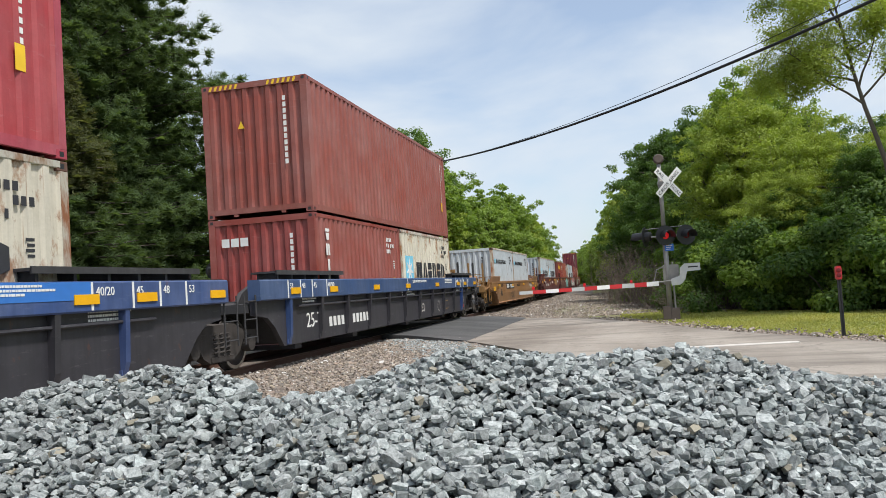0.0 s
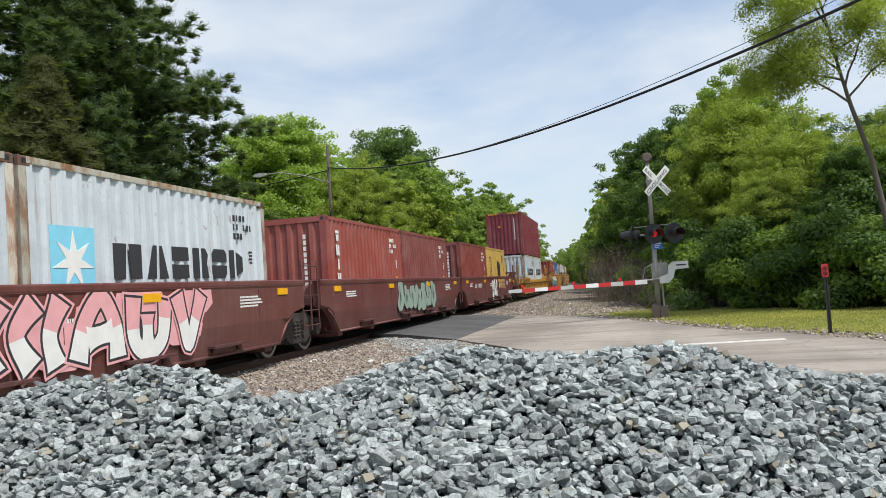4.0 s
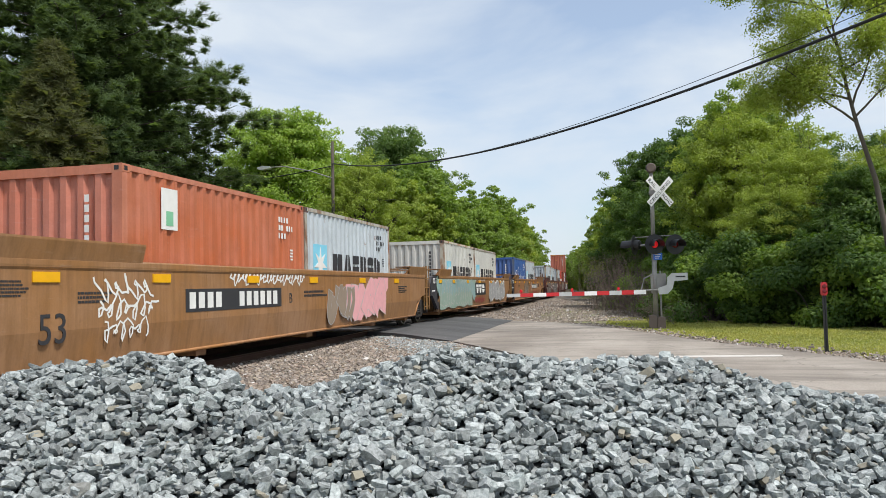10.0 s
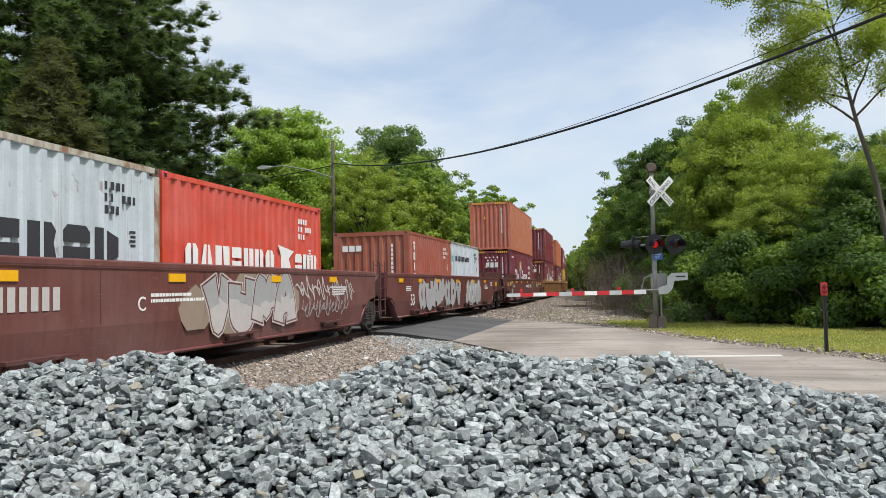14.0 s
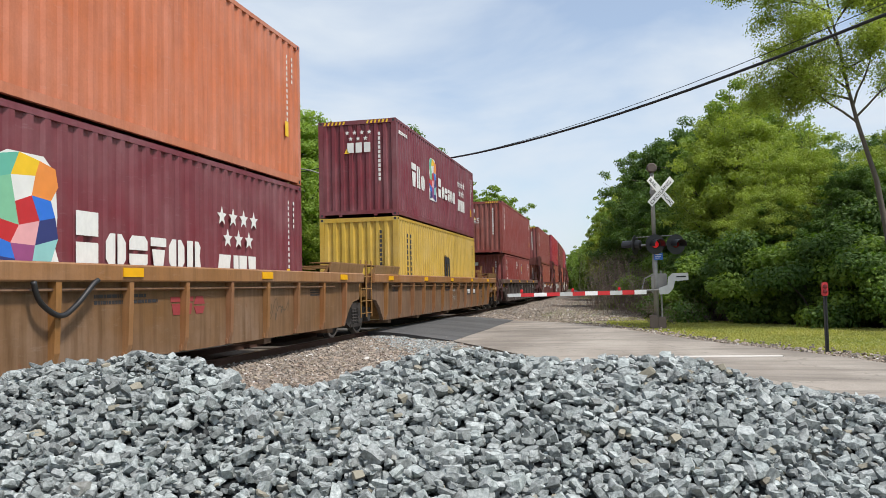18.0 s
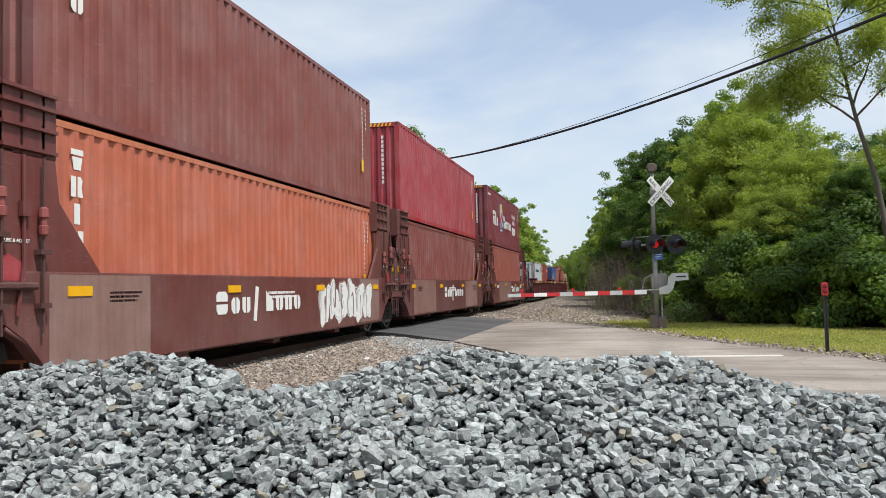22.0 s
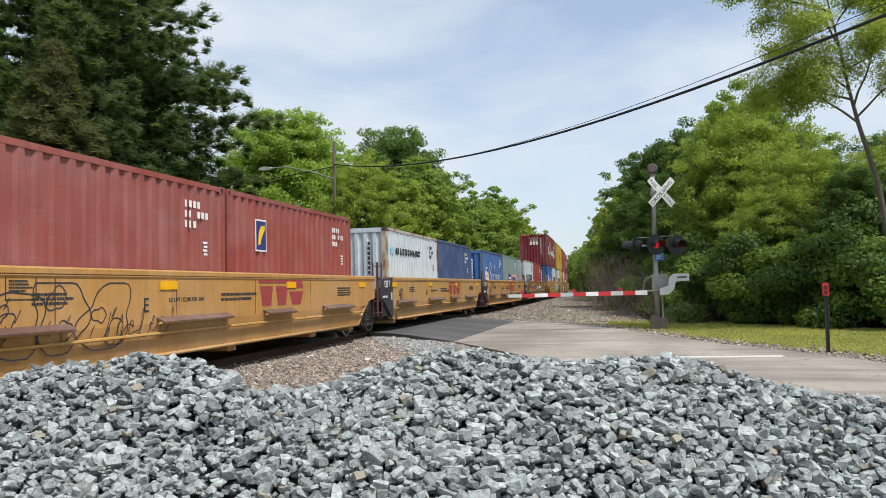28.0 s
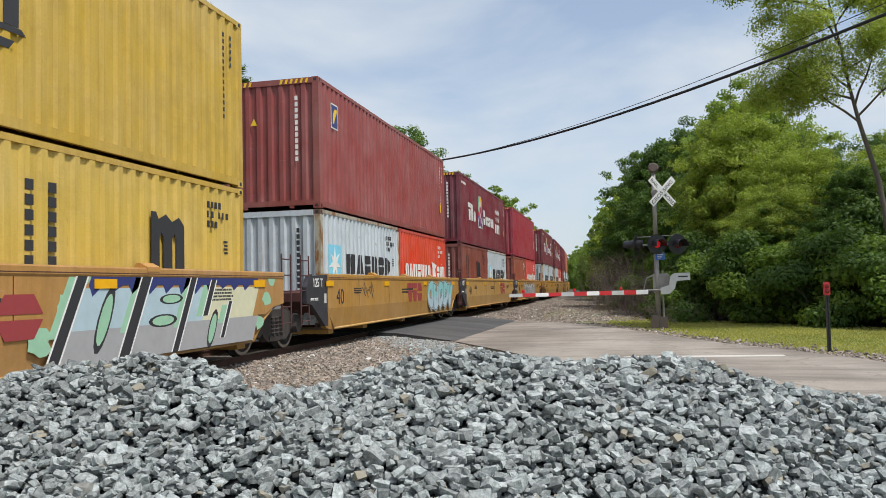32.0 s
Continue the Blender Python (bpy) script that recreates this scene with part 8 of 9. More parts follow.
def build_train():
    # two slate and blue cars
    def blue_top(ob, x, h, top, fresh=False):
        rear = ((6.15, "40/20"), (6.92, "45"), (7.5, "48"), (8.12, "53")) if fresh else ((5.65, "40/20"), (6.42, "45"), (6.88, "48"), (7.62, "53"))
        for y, s in ((-8.05, "53"), (-7.5, "48"), (-6.95, "45"), (-6.2, "40/20")) + rear:
            if fresh and 2.9 < y < 6.1:
                continue
            write(ob, s, 1.4915, y, top - 0.17, 0.11, "mark_white")
            part("tick_mark", slab(Mesh(), 1.4915, y - 0.09, y - 0.05, top - 0.34, top - 0.01), M["mark_white"], ob)
        if fresh:
            part("repainted_panel", slab(Mesh(), 1.4915, 3.2, 6.06, top - 0.215, top - 0.01), M["fresh_blue"], ob, "fresh bright blue repaint")
            tagged(part("small_print", rows_of_bars(Mesh(), 1.496, 3.4, top - 0.06, 2.2, 0.026, 3, np.random.default_rng(6)), M["mark_white"], ob), kind="stuff")
        else:
            write(ob, "52,900 LBS. MAX. GROSS WT. PER 20 FT CONTAINERS", 1.4915, 0.15, top - 0.13, 0.075, "mark_white", 0.62)
            part("tick_mark", slab(Mesh(), 1.4915, -0.39, -0.35, top - 0.34, top - 0.01), M["mark_white"], ob)
            write(ob, "53", x, 1.36, 0.50, 0.26, "mark_pale")
            part("round_mark", ribbon(Mesh(), x, [(3.48 + 0.15 * math.cos(q), 0.60 + 0.16 * math.sin(q)) for q in np.linspace(0, 6.283, 25)], 0.010), M["mark_pale"], ob)
            part("square_mark", ribbon(Mesh(), x, [(4.32, 0.48), (4.78, 0.48), (4.78, 0.74), (4.32, 0.74), (4.32, 0.48)], 0.010), M["mark_tan"], ob)
            part("notice_plate", slab(Mesh(), x, 7.1, 7.24, 0.62, 0.84), M["cream"], ob, "pale notice plate")
            part("red_patch", slab(Mesh(), x, 7.1, 7.25, 0.42, 0.53), M["mark_red"], ob)
        part("small_print", rows_of_bars(Mesh(), 1.4915, -h + 0.25 if fresh else 4.0, top - 0.07, 1.1, 0.03, 3, np.random.default_rng(4)), M["mark_white"], ob)
    m = load(-4.27, [("white", "star"), ("stained", "star")], ("crimson", "plain"))
    well_car(m, "ribbed", "car_blue", "53", "end", "joint", (1.0, 2.4, False, 0.24), "", "", "car_bluetop", 1, lambda ob, x, h, top: blue_top(ob, x, h, top, True))
    m = load(15.24, [("red", "column"), ("stained", "star")], ("red", "plain"))
    well_car(m, "ribbed", "car_blue", "53", "joint", "end", (-5.95, 2.8, False, 0.20, 0.52), "25-T", "", "car_bluetop", 2, blue_top, None, (-7.1, 0.57))
    # single dusty orange car
    m = load(36.37, [("white", "line"), ("white", "line")])
    well_car(m, "smooth", "car_orange", "40", "end", "end", (-4.0, 2.3, True, 0.17), "40", "", None, 3, sprayed(("tag", -2.9, 0.42, 1.3, 0.4, "mark_black", 201, 0.014), ("tag", 4.6, 0.85, 1.1, 0.3, "mark_white", 202, 0.02)), 1.32)
    # five red-brown units
    for i, (f, low, L, ex) in enumerate((
            (55.71, [W, W], ("A", -1.76), g_bnsf),
            (71.41, [("red", "yellowword"), ("rust", "plain")], ("E", -2.95), sprayed(("brush", 0.75, 3.05, 0.42, 1.38, 5, 3, ((1.0, "mark_cyan"),), "mark_dust", None, 0.2, 0.15, ("mark_cyan",), 0.02))),
            (86.52, [W, W], "D", sprayed(("brush", -3.4, 3.4, 0.42, 1.42, 6, 7, ((0.5, "mark_white"), (1.0, "mark_pink")), "mark_black", "mark_pink", 0.1, 0.13, ("mark_pink",), 0.035), ("big", -4.6, -3.5, 0.5, 1.2, "mark_cyan", "mark_black", 7))),
            (101.8, [("red", "column"), ("brown", "plain")], "C", sprayed(("big", -1.5, 3.0, 0.5, 1.3, "mark_sage", "mark_black", 8, "mark_silver"))),
            (116.58, [("brown", "plain"), ("yellow", "m")], "B", both(g_bnsf, sprayed(("big", -0.2, 1.4, 0.45, 1.30, "mark_white", "mark_black", 9, "mark_silver"), ("tag", 2.2, 0.9, 0.6, 0.35, "mark_white", 10)))))):
        m = load(f, low)
        well_car(m, "smooth", "car_brown", "40", "end" if i == 0 else "joint", "end" if i == 4 else "joint", ((-5.2, 2.3, False, 0.17, 0.83), None, None, None, (-4.6, 1.7, False, 0.18))[i], "", L, None, 10 + i, ex, 1.47)
    # amber ribbed car
    m = load(138.07, [W, W], ("maroon", "plain"))
    well_car(m, "ribbed", "car_amber", "53", "end", "end", (-5.35, 1.9, True, 0.18, 0.50), "53", "", None, 20, None, 1.21, (-1.45, 0.46))
    # three smooth tan units
    for i, (f, low, L, ex) in enumerate((
            (161.26, [("red", "column"), ("blue", "script")], ("A", -0.5), both(post_frame, sprayed(("field", -7.7, -2.8, 0.36, 1.40, "mark_black"), ("brush", -8.15, -2.65, 0.34, 1.55, 21, 6, ((0.40, "mark_azure"), (0.58, "mark_teal"), (1.0, "mark_white")), "mark_black", None, 0.12, 0.19, ("mark_yellow", "mark_red", "mark_orange"), 0.03), ("tag", -8.1, 1.05, 0.5, 0.3, "mark_black", 22)))),
            (180.57, [C, W], ("C", -1.24), both(printed(("LD LMT 117 700 PER UNIT", -2.75, 1.04, 0.055), ("53", -7.9, 1.34, 0.10)), sprayed(("brush", -7.15, -2.75, 0.34, 1.52, 23, 5, ((1.0, "mark_black"),), "mark_white", "mark_black", 0.1, 0.155, ("mark_violet", "mark_violet"), 0.06), ("tag", -7.5, 0.95, 0.45, 0.25, "mark_white", 24), ("tag", 2.65, 0.85, 0.7, 0.22, "mark_black", 25)), ttx(0.55, 1.95, 0.80, 0.52))),
            (200.23, [W, ("red", "column")], ("B", 1.22), both(any_road(-4.57), printed(("40", -6.06, 1.33, 0.10), ("20", -6.06, 1.18, 0.10), ("110", -6.08, 0.96, 0.055), ("GWG33H", -3.35, 1.45, 0.085), ("LD LMT 117,700 PER UNIT", -1.2, 1.04, 0.065), ("20 FT CONTAINER LIMIT 52,900 EACH", -1.1, 0.90, 0.045)))))):
        m = load(f, low, floor=0.30)
        well_car(m, "smooth", "car_tan", "53", "end" if i == 0 else "joint", "end" if i == 2 else "joint", ((-4.4, 2.9, True, 0.22, 0.92), None, (1.85, 2.8, True, 0.22, 0.92))[i], "53" if i == 1 else "", L, None, 20 + i, ex, 1.57, (-7.75, 0.51))
    # three smooth dusty orange units
    for i, (f, low, L, ex) in enumerate((
            (223.67, [("orange", "poster"), W], ("B", -1.32), sprayed(("tag", -6.9, 1.08, 1.1, 0.32, "mark_white", 31, 0.016), ("tag", -6.9, 0.80, 1.2, 0.34, "mark_white", 30, 0.016), ("tag", -6.8, 0.56, 0.9, 0.30, "mark_white", 26, 0.014), ("tag", -3.6, 1.26, 3.0, 0.28, "mark_white", 32, 0.018), ("brush", 0.7, 2.4, 0.40, 1.30, 33, 3, ((1.0, "mark_stone"),), "mark_grey", None, 0.25, 0.10, (), 0.02), ("brush", 2.2, 4.9, 0.36, 1.46, 35, 3, ((1.0, "mark_pink"),), "mark_pale", None, 0.3, 0.19, ("mark_pink",), 0.02))),
            (242.83, [C, C], "", both(name_board, sprayed(("field", -7.9, -1.9, 0.40, 1.50, "mark_sage"), ("brush", -7.6, -1.75, 0.36, 1.52, 34, 7, ((0.5, "mark_sage"), (1.0, "mark_mist")), "mark_pale", None, 0.05, 0.15, ("mark_sage", "mark_mist"), 0.030), ("big", 2.5, 7.4, 0.45, 1.45, "mark_grey", "mark_white", 35, "mark_silver", 6), ("tag", -1.3, 0.42, 2.5, 0.30, "mark_red", 36, 0.022), ("tag", -1.05, 1.38, 2.3, 0.18, "mark_white", 63, 0.018)))),
            (262.21, [("blue", "script"), W], "A", sprayed(("big", -2.95, -0.80, 0.36, 1.46, "mark_stone", "mark_dust", 37, "mark_dust", 4), ("big", -0.58, -0.05, 0.85, 1.50, "mark_stone", "mark_dust", 30, "mark_dust", 1), ("tag", 0.85, 0.95, 0.75, 0.5, "mark_white", 38), ("tag", 0.8, 0.6, 0.7, 0.4, "mark_pale", 27), ("tag", 2.0, 0.5, 2.8, 0.3, "mark_red", 39, 0.018), ("tag", 3.2, 1.3, 0.9, 0.2, "mark_red", 29, 0.014), ("tag", 5.4, 0.9, 0.7, 0.35, "mark_white", 28))))):
        m = load(f, low, floor=0.30)
        well_car(m, "smooth", "car_orange", "53", "end" if i == 0 else "joint", "end" if i == 2 else "joint", (-4.84, 3.07, True, 0.24, 0.92) if i == 0 else ((1.8, 3.1, True, 0.22) if i == 2 else None), "53" if i == 0 else "", L, None, 30 + i, ex, 1.57)
    # three smooth maroon units covered in tags
    for i, (f, low, L, ex) in enumerate((
            (285.67, [W, W], ("B", -1.07), sprayed(("big", -8.6, -5.9, 0.42, 1.46, "mark_ash", "mark_black", 41, "mark_pale", 3), ("big", -5.9, -3.35, 0.95, 1.50, "mark_ash", "mark_black", 52, "mark_pale", 3), ("big", -5.9, -3.5, 0.42, 0.95, "mark_ash", "mark_black", 53, "mark_pale", 4), ("tag", -2.85, 1.06, 0.6, 0.3, "mark_pale", 48, 0.02), ("tag", -2.1, 0.98, 1.2, 0.42, "mark_white", 42, 0.020), ("tag", -2.0, 0.72, 1.0, 0.18, "mark_pale", 51, 0.022),
                ("field", 0.0, 6.1, 0.40, 1.36, "mark_slate"), ("line", -0.35, 1.6, 0.40, 1.46, "mark_pale", 43, 2, 0.016), ("line", 1.9, 5.9, 0.42, 1.46, "mark_pale", 61, 4, 0.014), ("tag", 2.0, 1.0, 0.8, 0.4, "mark_pale", 71, 0.014), ("tag", 6.0, 0.8, 1.6, 0.5, "mark_white", 49, 0.02))),
            (304.83, [W, ("scarlet", "banner")], ("C", -0.9), sprayed(("line", -7.5, -4.6, 0.40, 1.42, "mark_silver", 64, 4), ("brush", 0.74, 4.15, 0.42, 1.50, 44, 4, ((0.5, "mark_pale"), (1.0, "mark_silver")), "car_brown", "mark_pale", 0.05, 0.17, ("mark_stone",), 0.03), ("tag", 4.3, 0.9, 3.2, 0.5, "mark_pale", 45, 0.02), ("tag", 4.5, 0.6, 2.6, 0.4, "mark_silver", 65))),
            (324.24, [("rust", "column"), ("white", "line")], "A", sprayed(("brush", -5.8, 0.6, 0.40, 1.46, 46, 7, ((1.0, "mark_grey"),), "mark_pale", None, 0.0, 0.14, (), 0.03), ("big", 1.8, 5.0, 0.42, 1.38, "mark_grey", "mark_silver", 47, "mark_white"))))):
        m = load(f, low, floor=0.32)
        well_car(m, "smooth", "car_brown", "53", "end" if i == 0 else "joint", "end" if i == 2 else "joint", ((-4.1, 1.8, False, 0.20, 0.86) if i == 0 else (-4.3, 2.0, False, 0.26)) if i != 2 else None, "53" if i == 2 else "", L, None, 40 + i, ex, 1.57)
    m = load(347.2, [ZF], ("orange", "plain"), HC)
    well_car(m, "smooth", "car_brown", "53", "end", "end", (0.5, 2.0, False, 0.24), "53", "", None, 49)
    # three dusty ribbed units
    for i, (f, low, high, L) in enumerate(((371.03, ZF, ("maroon", "column"), "B"), (390.15, ZF, ("orange", "plain"), "C"), (409.44, ("yellow", "m"), ZF, "A"))):
        m = load(f, [low], high, HC, floor=0.37)
        sprays = (("tag", -2.4, 0.6, 0.8, 0.45, "mark_black", 51, 0.012), ("line", -6.6, -5.4, 0.45, 1.15, "mark_silver", 57, 1, 0.010)), (("tag", 4.2, 0.6, 0.8, 0.4, "mark_dust", 55, 0.010),), \
            (("tag", 0.45, 0.90, 0.6, 0.22, "mark_silver", 58, 0.011), ("tag", 0.45, 0.62, 0.6, 0.24, "mark_silver", 59, 0.011), ("tag", 2.4, 0.86, 0.9, 0.28, "mark_dust", 53, 0.014), ("tag", 2.5, 0.56, 0.8, 0.3, "mark_dust", 56, 0.014))
        fit = (None, both(ttx(1.05, 0.95, 0.83, 0.26), slung_hose), printed(("NWG33A", 1.42, 0.88, 0.09)))[i]
        well_car(m, "ribbed", "car_dusty", "53", "end" if i == 0 else "joint", "end" if i == 2 else "joint", ((-5.0, 1.6, True, 0.18), None, (3.5, 1.6, True, 0.16, 0.88))[i], "53", "", "car_orange", 50 + i,
                 both(*([fit] if fit else []), sprayed(*sprays[i])), 1.52, ((-7.3, 0.6), (-7.3, 0.6), (6.56, 0.66))[i])
    # single dark ribbed car with a 45-foot box on top
    mid = 436.95
    container(mid - 3.07, 20, STD, "red", "column", FLOOR, 601)
    container(mid + 3.07, 20, STD, "red", "crest", FLOOR, 602)
    container(mid, 45, HC, "red", "column", FLOOR + STD + GAP, 603)
    well_car(mid, "ribbed", "car_dark", "48", "end", "end", None, "", "", "steel_rust", 60, sprayed(("tag", 2.0, 0.7, 0.9, 0.3, "mark_silver", 61, 0.012)))
    # five stand-up units
    for i, (f, low, high, hl) in enumerate(((450.6, ("rust", "plain"), ("red", "column"), STD), (466.0, ("rust", "crest"), ("crimson", "zim"), HC), (481.2, ("orange", "column"), ("brown", "column"), HC),
                                            (496.17, ("brown", "plain"), ("crimson", "plain"), HC), (511.72, ("rust", "crest"), ZF, HC))):
        m = load(f, [low], high, hl)
        well_car(m, "frame", "car_brown", "frame", "end" if i == 0 else "joint", "end" if i == 4 else "joint", (-4.4, 2.0, False, 0.22) if i == 0 else None, "", "", None, 70 + i,
                 (both(no_hump, big_number(2.2, 1.95), sprayed(("big", -5.9, -4.6, 0.4, 1.3, "car_brown", "mark_silver", 75))),
                  both(sealand(-2.35, [(1.9, 5.1)]), sprayed(("big", -4.1, -2.5, 0.36, 1.32, "mark_white", "mark_black", 72, "mark_grey", 2))),
                  both(sealand(-2.45, [(-6.1, -4.2), (4.4, 5.9)]), sprayed(("big", 1.8, 5.2, 0.4, 1.35, "mark_white", "panel_mauve", 73, "mark_silver", 6))),
                  sealand(-1.35, [(-5.6, -2.7), (2.37, 4.9)]), sealand(0.3, [(-4.3, 0.1)]))[i])
    # three maroon ribbed units
    for i, (f, low) in enumerate(((533.16, [("white", "line"), ("red", "gold")]), (552.38, [("blue", "script"), ("rust", "plain")]), (571.69, [("rust", "column"), ("rust", "crest")]))):
        m = load(f, low)
        def marks(ob, x, h, top, i=i):
            write(ob, "LD LMT 116,300", 1.368, -h + 3.6, 0.98, 0.09, "mark_white")
            write(ob, "PER UNIT", 1.368, -h + 3.6, 0.84, 0.09, "mark_white")
            for y, s in ((-7.85, "53"), (-7.15, "48"), (-6.75, "45"), (-6.28, "40"), (-6.05, "20"), (5.98, "20"), (6.2, "40"), (6.85, "45"), (7.22, "48"), (8.02, "53")):
                write(ob, s, 1.4915, y, top - 0.17, 0.11, "mark_white")
            if i == 0:
                for sx in (-1, 1):
                    part("end_frame", Mesh().box(sx * 1.0 - 0.05, sx * 1.0 + 0.05, -h - 2.6, -h - 2.4, 1.1, 2.3).box(sx * 0.62 - 0.04, sx * 0.62 + 0.04, -h - 2.6, -h - 2.4, 1.1, 2.3).box(sx * 0.81 - 0.25, sx * 0.81 + 0.25, -h - 2.61, -h - 2.39, 2.3, 2.48).box(sx * 0.81 - 0.14, sx * 0.81 + 0.14, -h - 2.58, -h - 2.42, 1.7, 1.8), M["car_maroon"], ob, "upright lashing frame on the end deck")
            if i:
                for sx in (-1, 1):
                    part("end_frame", Mesh().box(sx * 1.1 - 0.05, sx * 1.1 + 0.05, -h - 0.95, -h - 0.75, 1.1, 2.4).box(sx * 0.75 - 0.04, sx * 0.75 + 0.04, -h - 0.95, -h - 0.75, 1.1, 2.4).box(sx * 0.92 - 0.24, sx * 0.92 + 0.24, -h - 0.96, -h - 0.74, 2.4, 2.55), M["car_maroon"], ob, "upright lashing frame on the end deck")
                for sx in (-1, 1):
                    part("reflector", Mesh().box(sx * 0.92 - 0.06, sx * 0.92 + 0.06, -h - 0.968, -h - 0.962, 2.42, 2.53), M["reflector"], ob)
                write(ob, "125T", x, -7.65, 0.54, 0.24, "mark_white", 0.95)
            for y0, y1 in ((-9.0, -8.2), (-6.0, -5.6), (6.40, 6.82), (7.56, 7.98)):
                part("reflector", slab(Mesh(), 1.4915, y0 if y0 > -9 or i else -8.6, y1, top - 0.18, top - 0.06), M["reflector"], ob, "yellow reflector strip")
        well_car(m, "ribbed", "car_maroon", "53", "end" if i == 0 else "joint", "end" if i == 2 else "joint", (2.0, 1.4, False, 0.15), "53", "", None, 80 + i, marks, None, (-0.80, 0.56))
    # five tan units
    for i, (f, low, L, ex) in enumerate((
            (593.83, [("cream", "plain"), ("yellow", "m")], "A", None), (609.06, [("red", "column"), ("red", "crest")], ("E", -2.65), both(ttx(0.72, 1.95, 0.90, 0.56), framed(-5.02, 1.12), sprayed(("line", -5.4, -3.0, 0.5, 1.3, "mark_black", 91, 3, 0.009), ("tag", -3.4, 0.55, 1.4, 0.4, "mark_black", 92, 0.007)))),
            (624.23, [("white", "line"), ("navy", "line2")], ("D", -2.65), ttx(0.72, 1.95, 0.90, 0.56)), (639.58, [("blue", "script"), ("teal", "two")], ("C", -2.65), both(framed(-5.18, 1.1), ttx(0.72, 1.95, 0.90, 0.56))), (654.97, [W, ("red", "plain")], ("B", -0.88), both(framed(-5.18, 1.1), any_road(-1.85, 0.93))))):
        m = load(f, low, floor=0.29, doors=i == 4)
        def walkway(ob, x, h, top, ex=ex, i=i):
            part("side_pipe", Mesh().tube([(1.47, -h + 0.7, 0.62), (1.47, h - 0.7, 0.62)], 0.022, 6), M["car_tan"], ob)
            for y, w in ((-6.0, 1.9), (-2.35, 1.95), (0.88, 1.2), (3.65, 1.75)):
                part("step_plate", Mesh().prism([(1.445, 0.84), (1.575, 0.78), (1.575, 0.76), (1.445, 0.80)], "y", y, y + w), M["steel_rust"], ob, "rust-edged step plate")
                part("step_rail", Mesh().tube([(1.52, y - 0.05, 0.76), (1.52, y + w + 0.05, 0.76)], 0.02, 6), M["car_tan"], ob)
            write(ob, "LD LMT 122,200 PER UNIT", x, -2.05 if i < 4 else -3.93, 1.04, 0.062, "mark_black")
            if ex:
                ex(ob, x, h, top)
        well_car(m, "smooth", "car_ochre" if i == 4 else "car_tan", "40", "end" if i == 0 else "joint", "end" if i == 4 else "joint", (None, None, None, None, (0.2, 3.15, True, 0.22, 0.94))[i], "40", L, None, 90 + i, walkway, 1.48)
    # five amber units, stacked high
    for i, (f, low, high, ex) in enumerate((
            (674.38, [("blue", "script"), W], ZF, both(framed(-1.82, 0.84, 0.24, 0.20), sprayed(("tag", -2.7, 1.22, 0.5, 0.22, "mark_teal", 110, 0.018), ("tag", -2.0, 0.98, 1.1, 0.42, "mark_dust", 101, 0.022), ("tag", -0.74, 1.0, 0.75, 0.26, "mark_white", 111, 0.018), ("brush", 1.2, 3.25, 0.56, 1.46, 102, 4, ((0.6, "mark_cyan"), (1.0, "mark_haze")), "mark_teal", "mark_white", 0.1, 0.11, (), 0.018), ("brush", 3.4, 5.4, 0.50, 1.44, 108, 4, ((0.5, "mark_haze"), (1.0, "mark_cyan")), "mark_teal", "mark_white", 0.15, 0.10, (), 0.018), ("line", -5.17, -4.75, 0.95, 1.28, "mark_dust", 109, 1, 0.010)))),
            (689.95, [W, ("yellow", "m")], ("yellow", "m"), both(ttx(-1.0, 2.05, 0.70, 0.48), sprayed(("slab", 1.05, 6.2, 0.34, 1.46)))),
            (705.69, [W, ("scarlet", "banner")], ("red", "crest"), both(ttx(0.0, 1.7), sprayed(("tag", -4.0, 0.9, 0.8, 0.4, "mark_dust", 112, 0.016), ("brush", 2.4, 6.0, 0.40, 1.40, 104, 5, ((0.5, "mark_haze"), (1.0, "mark_cyan")), "mark_dust", "mark_haze", 0.15, 0.13, (), 0.03)))),
            (720.8, [("brown", "m"), W], ZF, ttx(2.4)), (736.1, [("rust", "plain"), ("scarlet", "banner")], ("crimson", "plain"), sprayed(("big", -3, 3.0, 0.45, 1.35, "mark_grey", "mark_black", 105))))):
        m = load(f, low, high)
        well_car(m, "smooth", "car_amber", "40", "end" if i == 0 else "joint", "end" if i == 4 else "joint", (-4.3, 2.15, True, 0.15, 0.92) if i == 0 else None, "40", "", None, 100 + i, ex, 1.50)
    for i, (f, low, high) in enumerate(((755.3, [W, W], ZF), (770.7, [W, ("scarlet", "banner")], ZF), (786.1, [("red", "plain"), W], ("maroon", "plain")), (801.5, [W, W], ("orange", "plain")), (816.9, [W, W], ("red", "plain")))):
        m = load(f, low, high)
        well_car(m, "smooth", "car_amber", "40", "end" if i == 0 else "joint", "joint", None, "40", "", None, 110 + i, None, 1.50)


build_train()


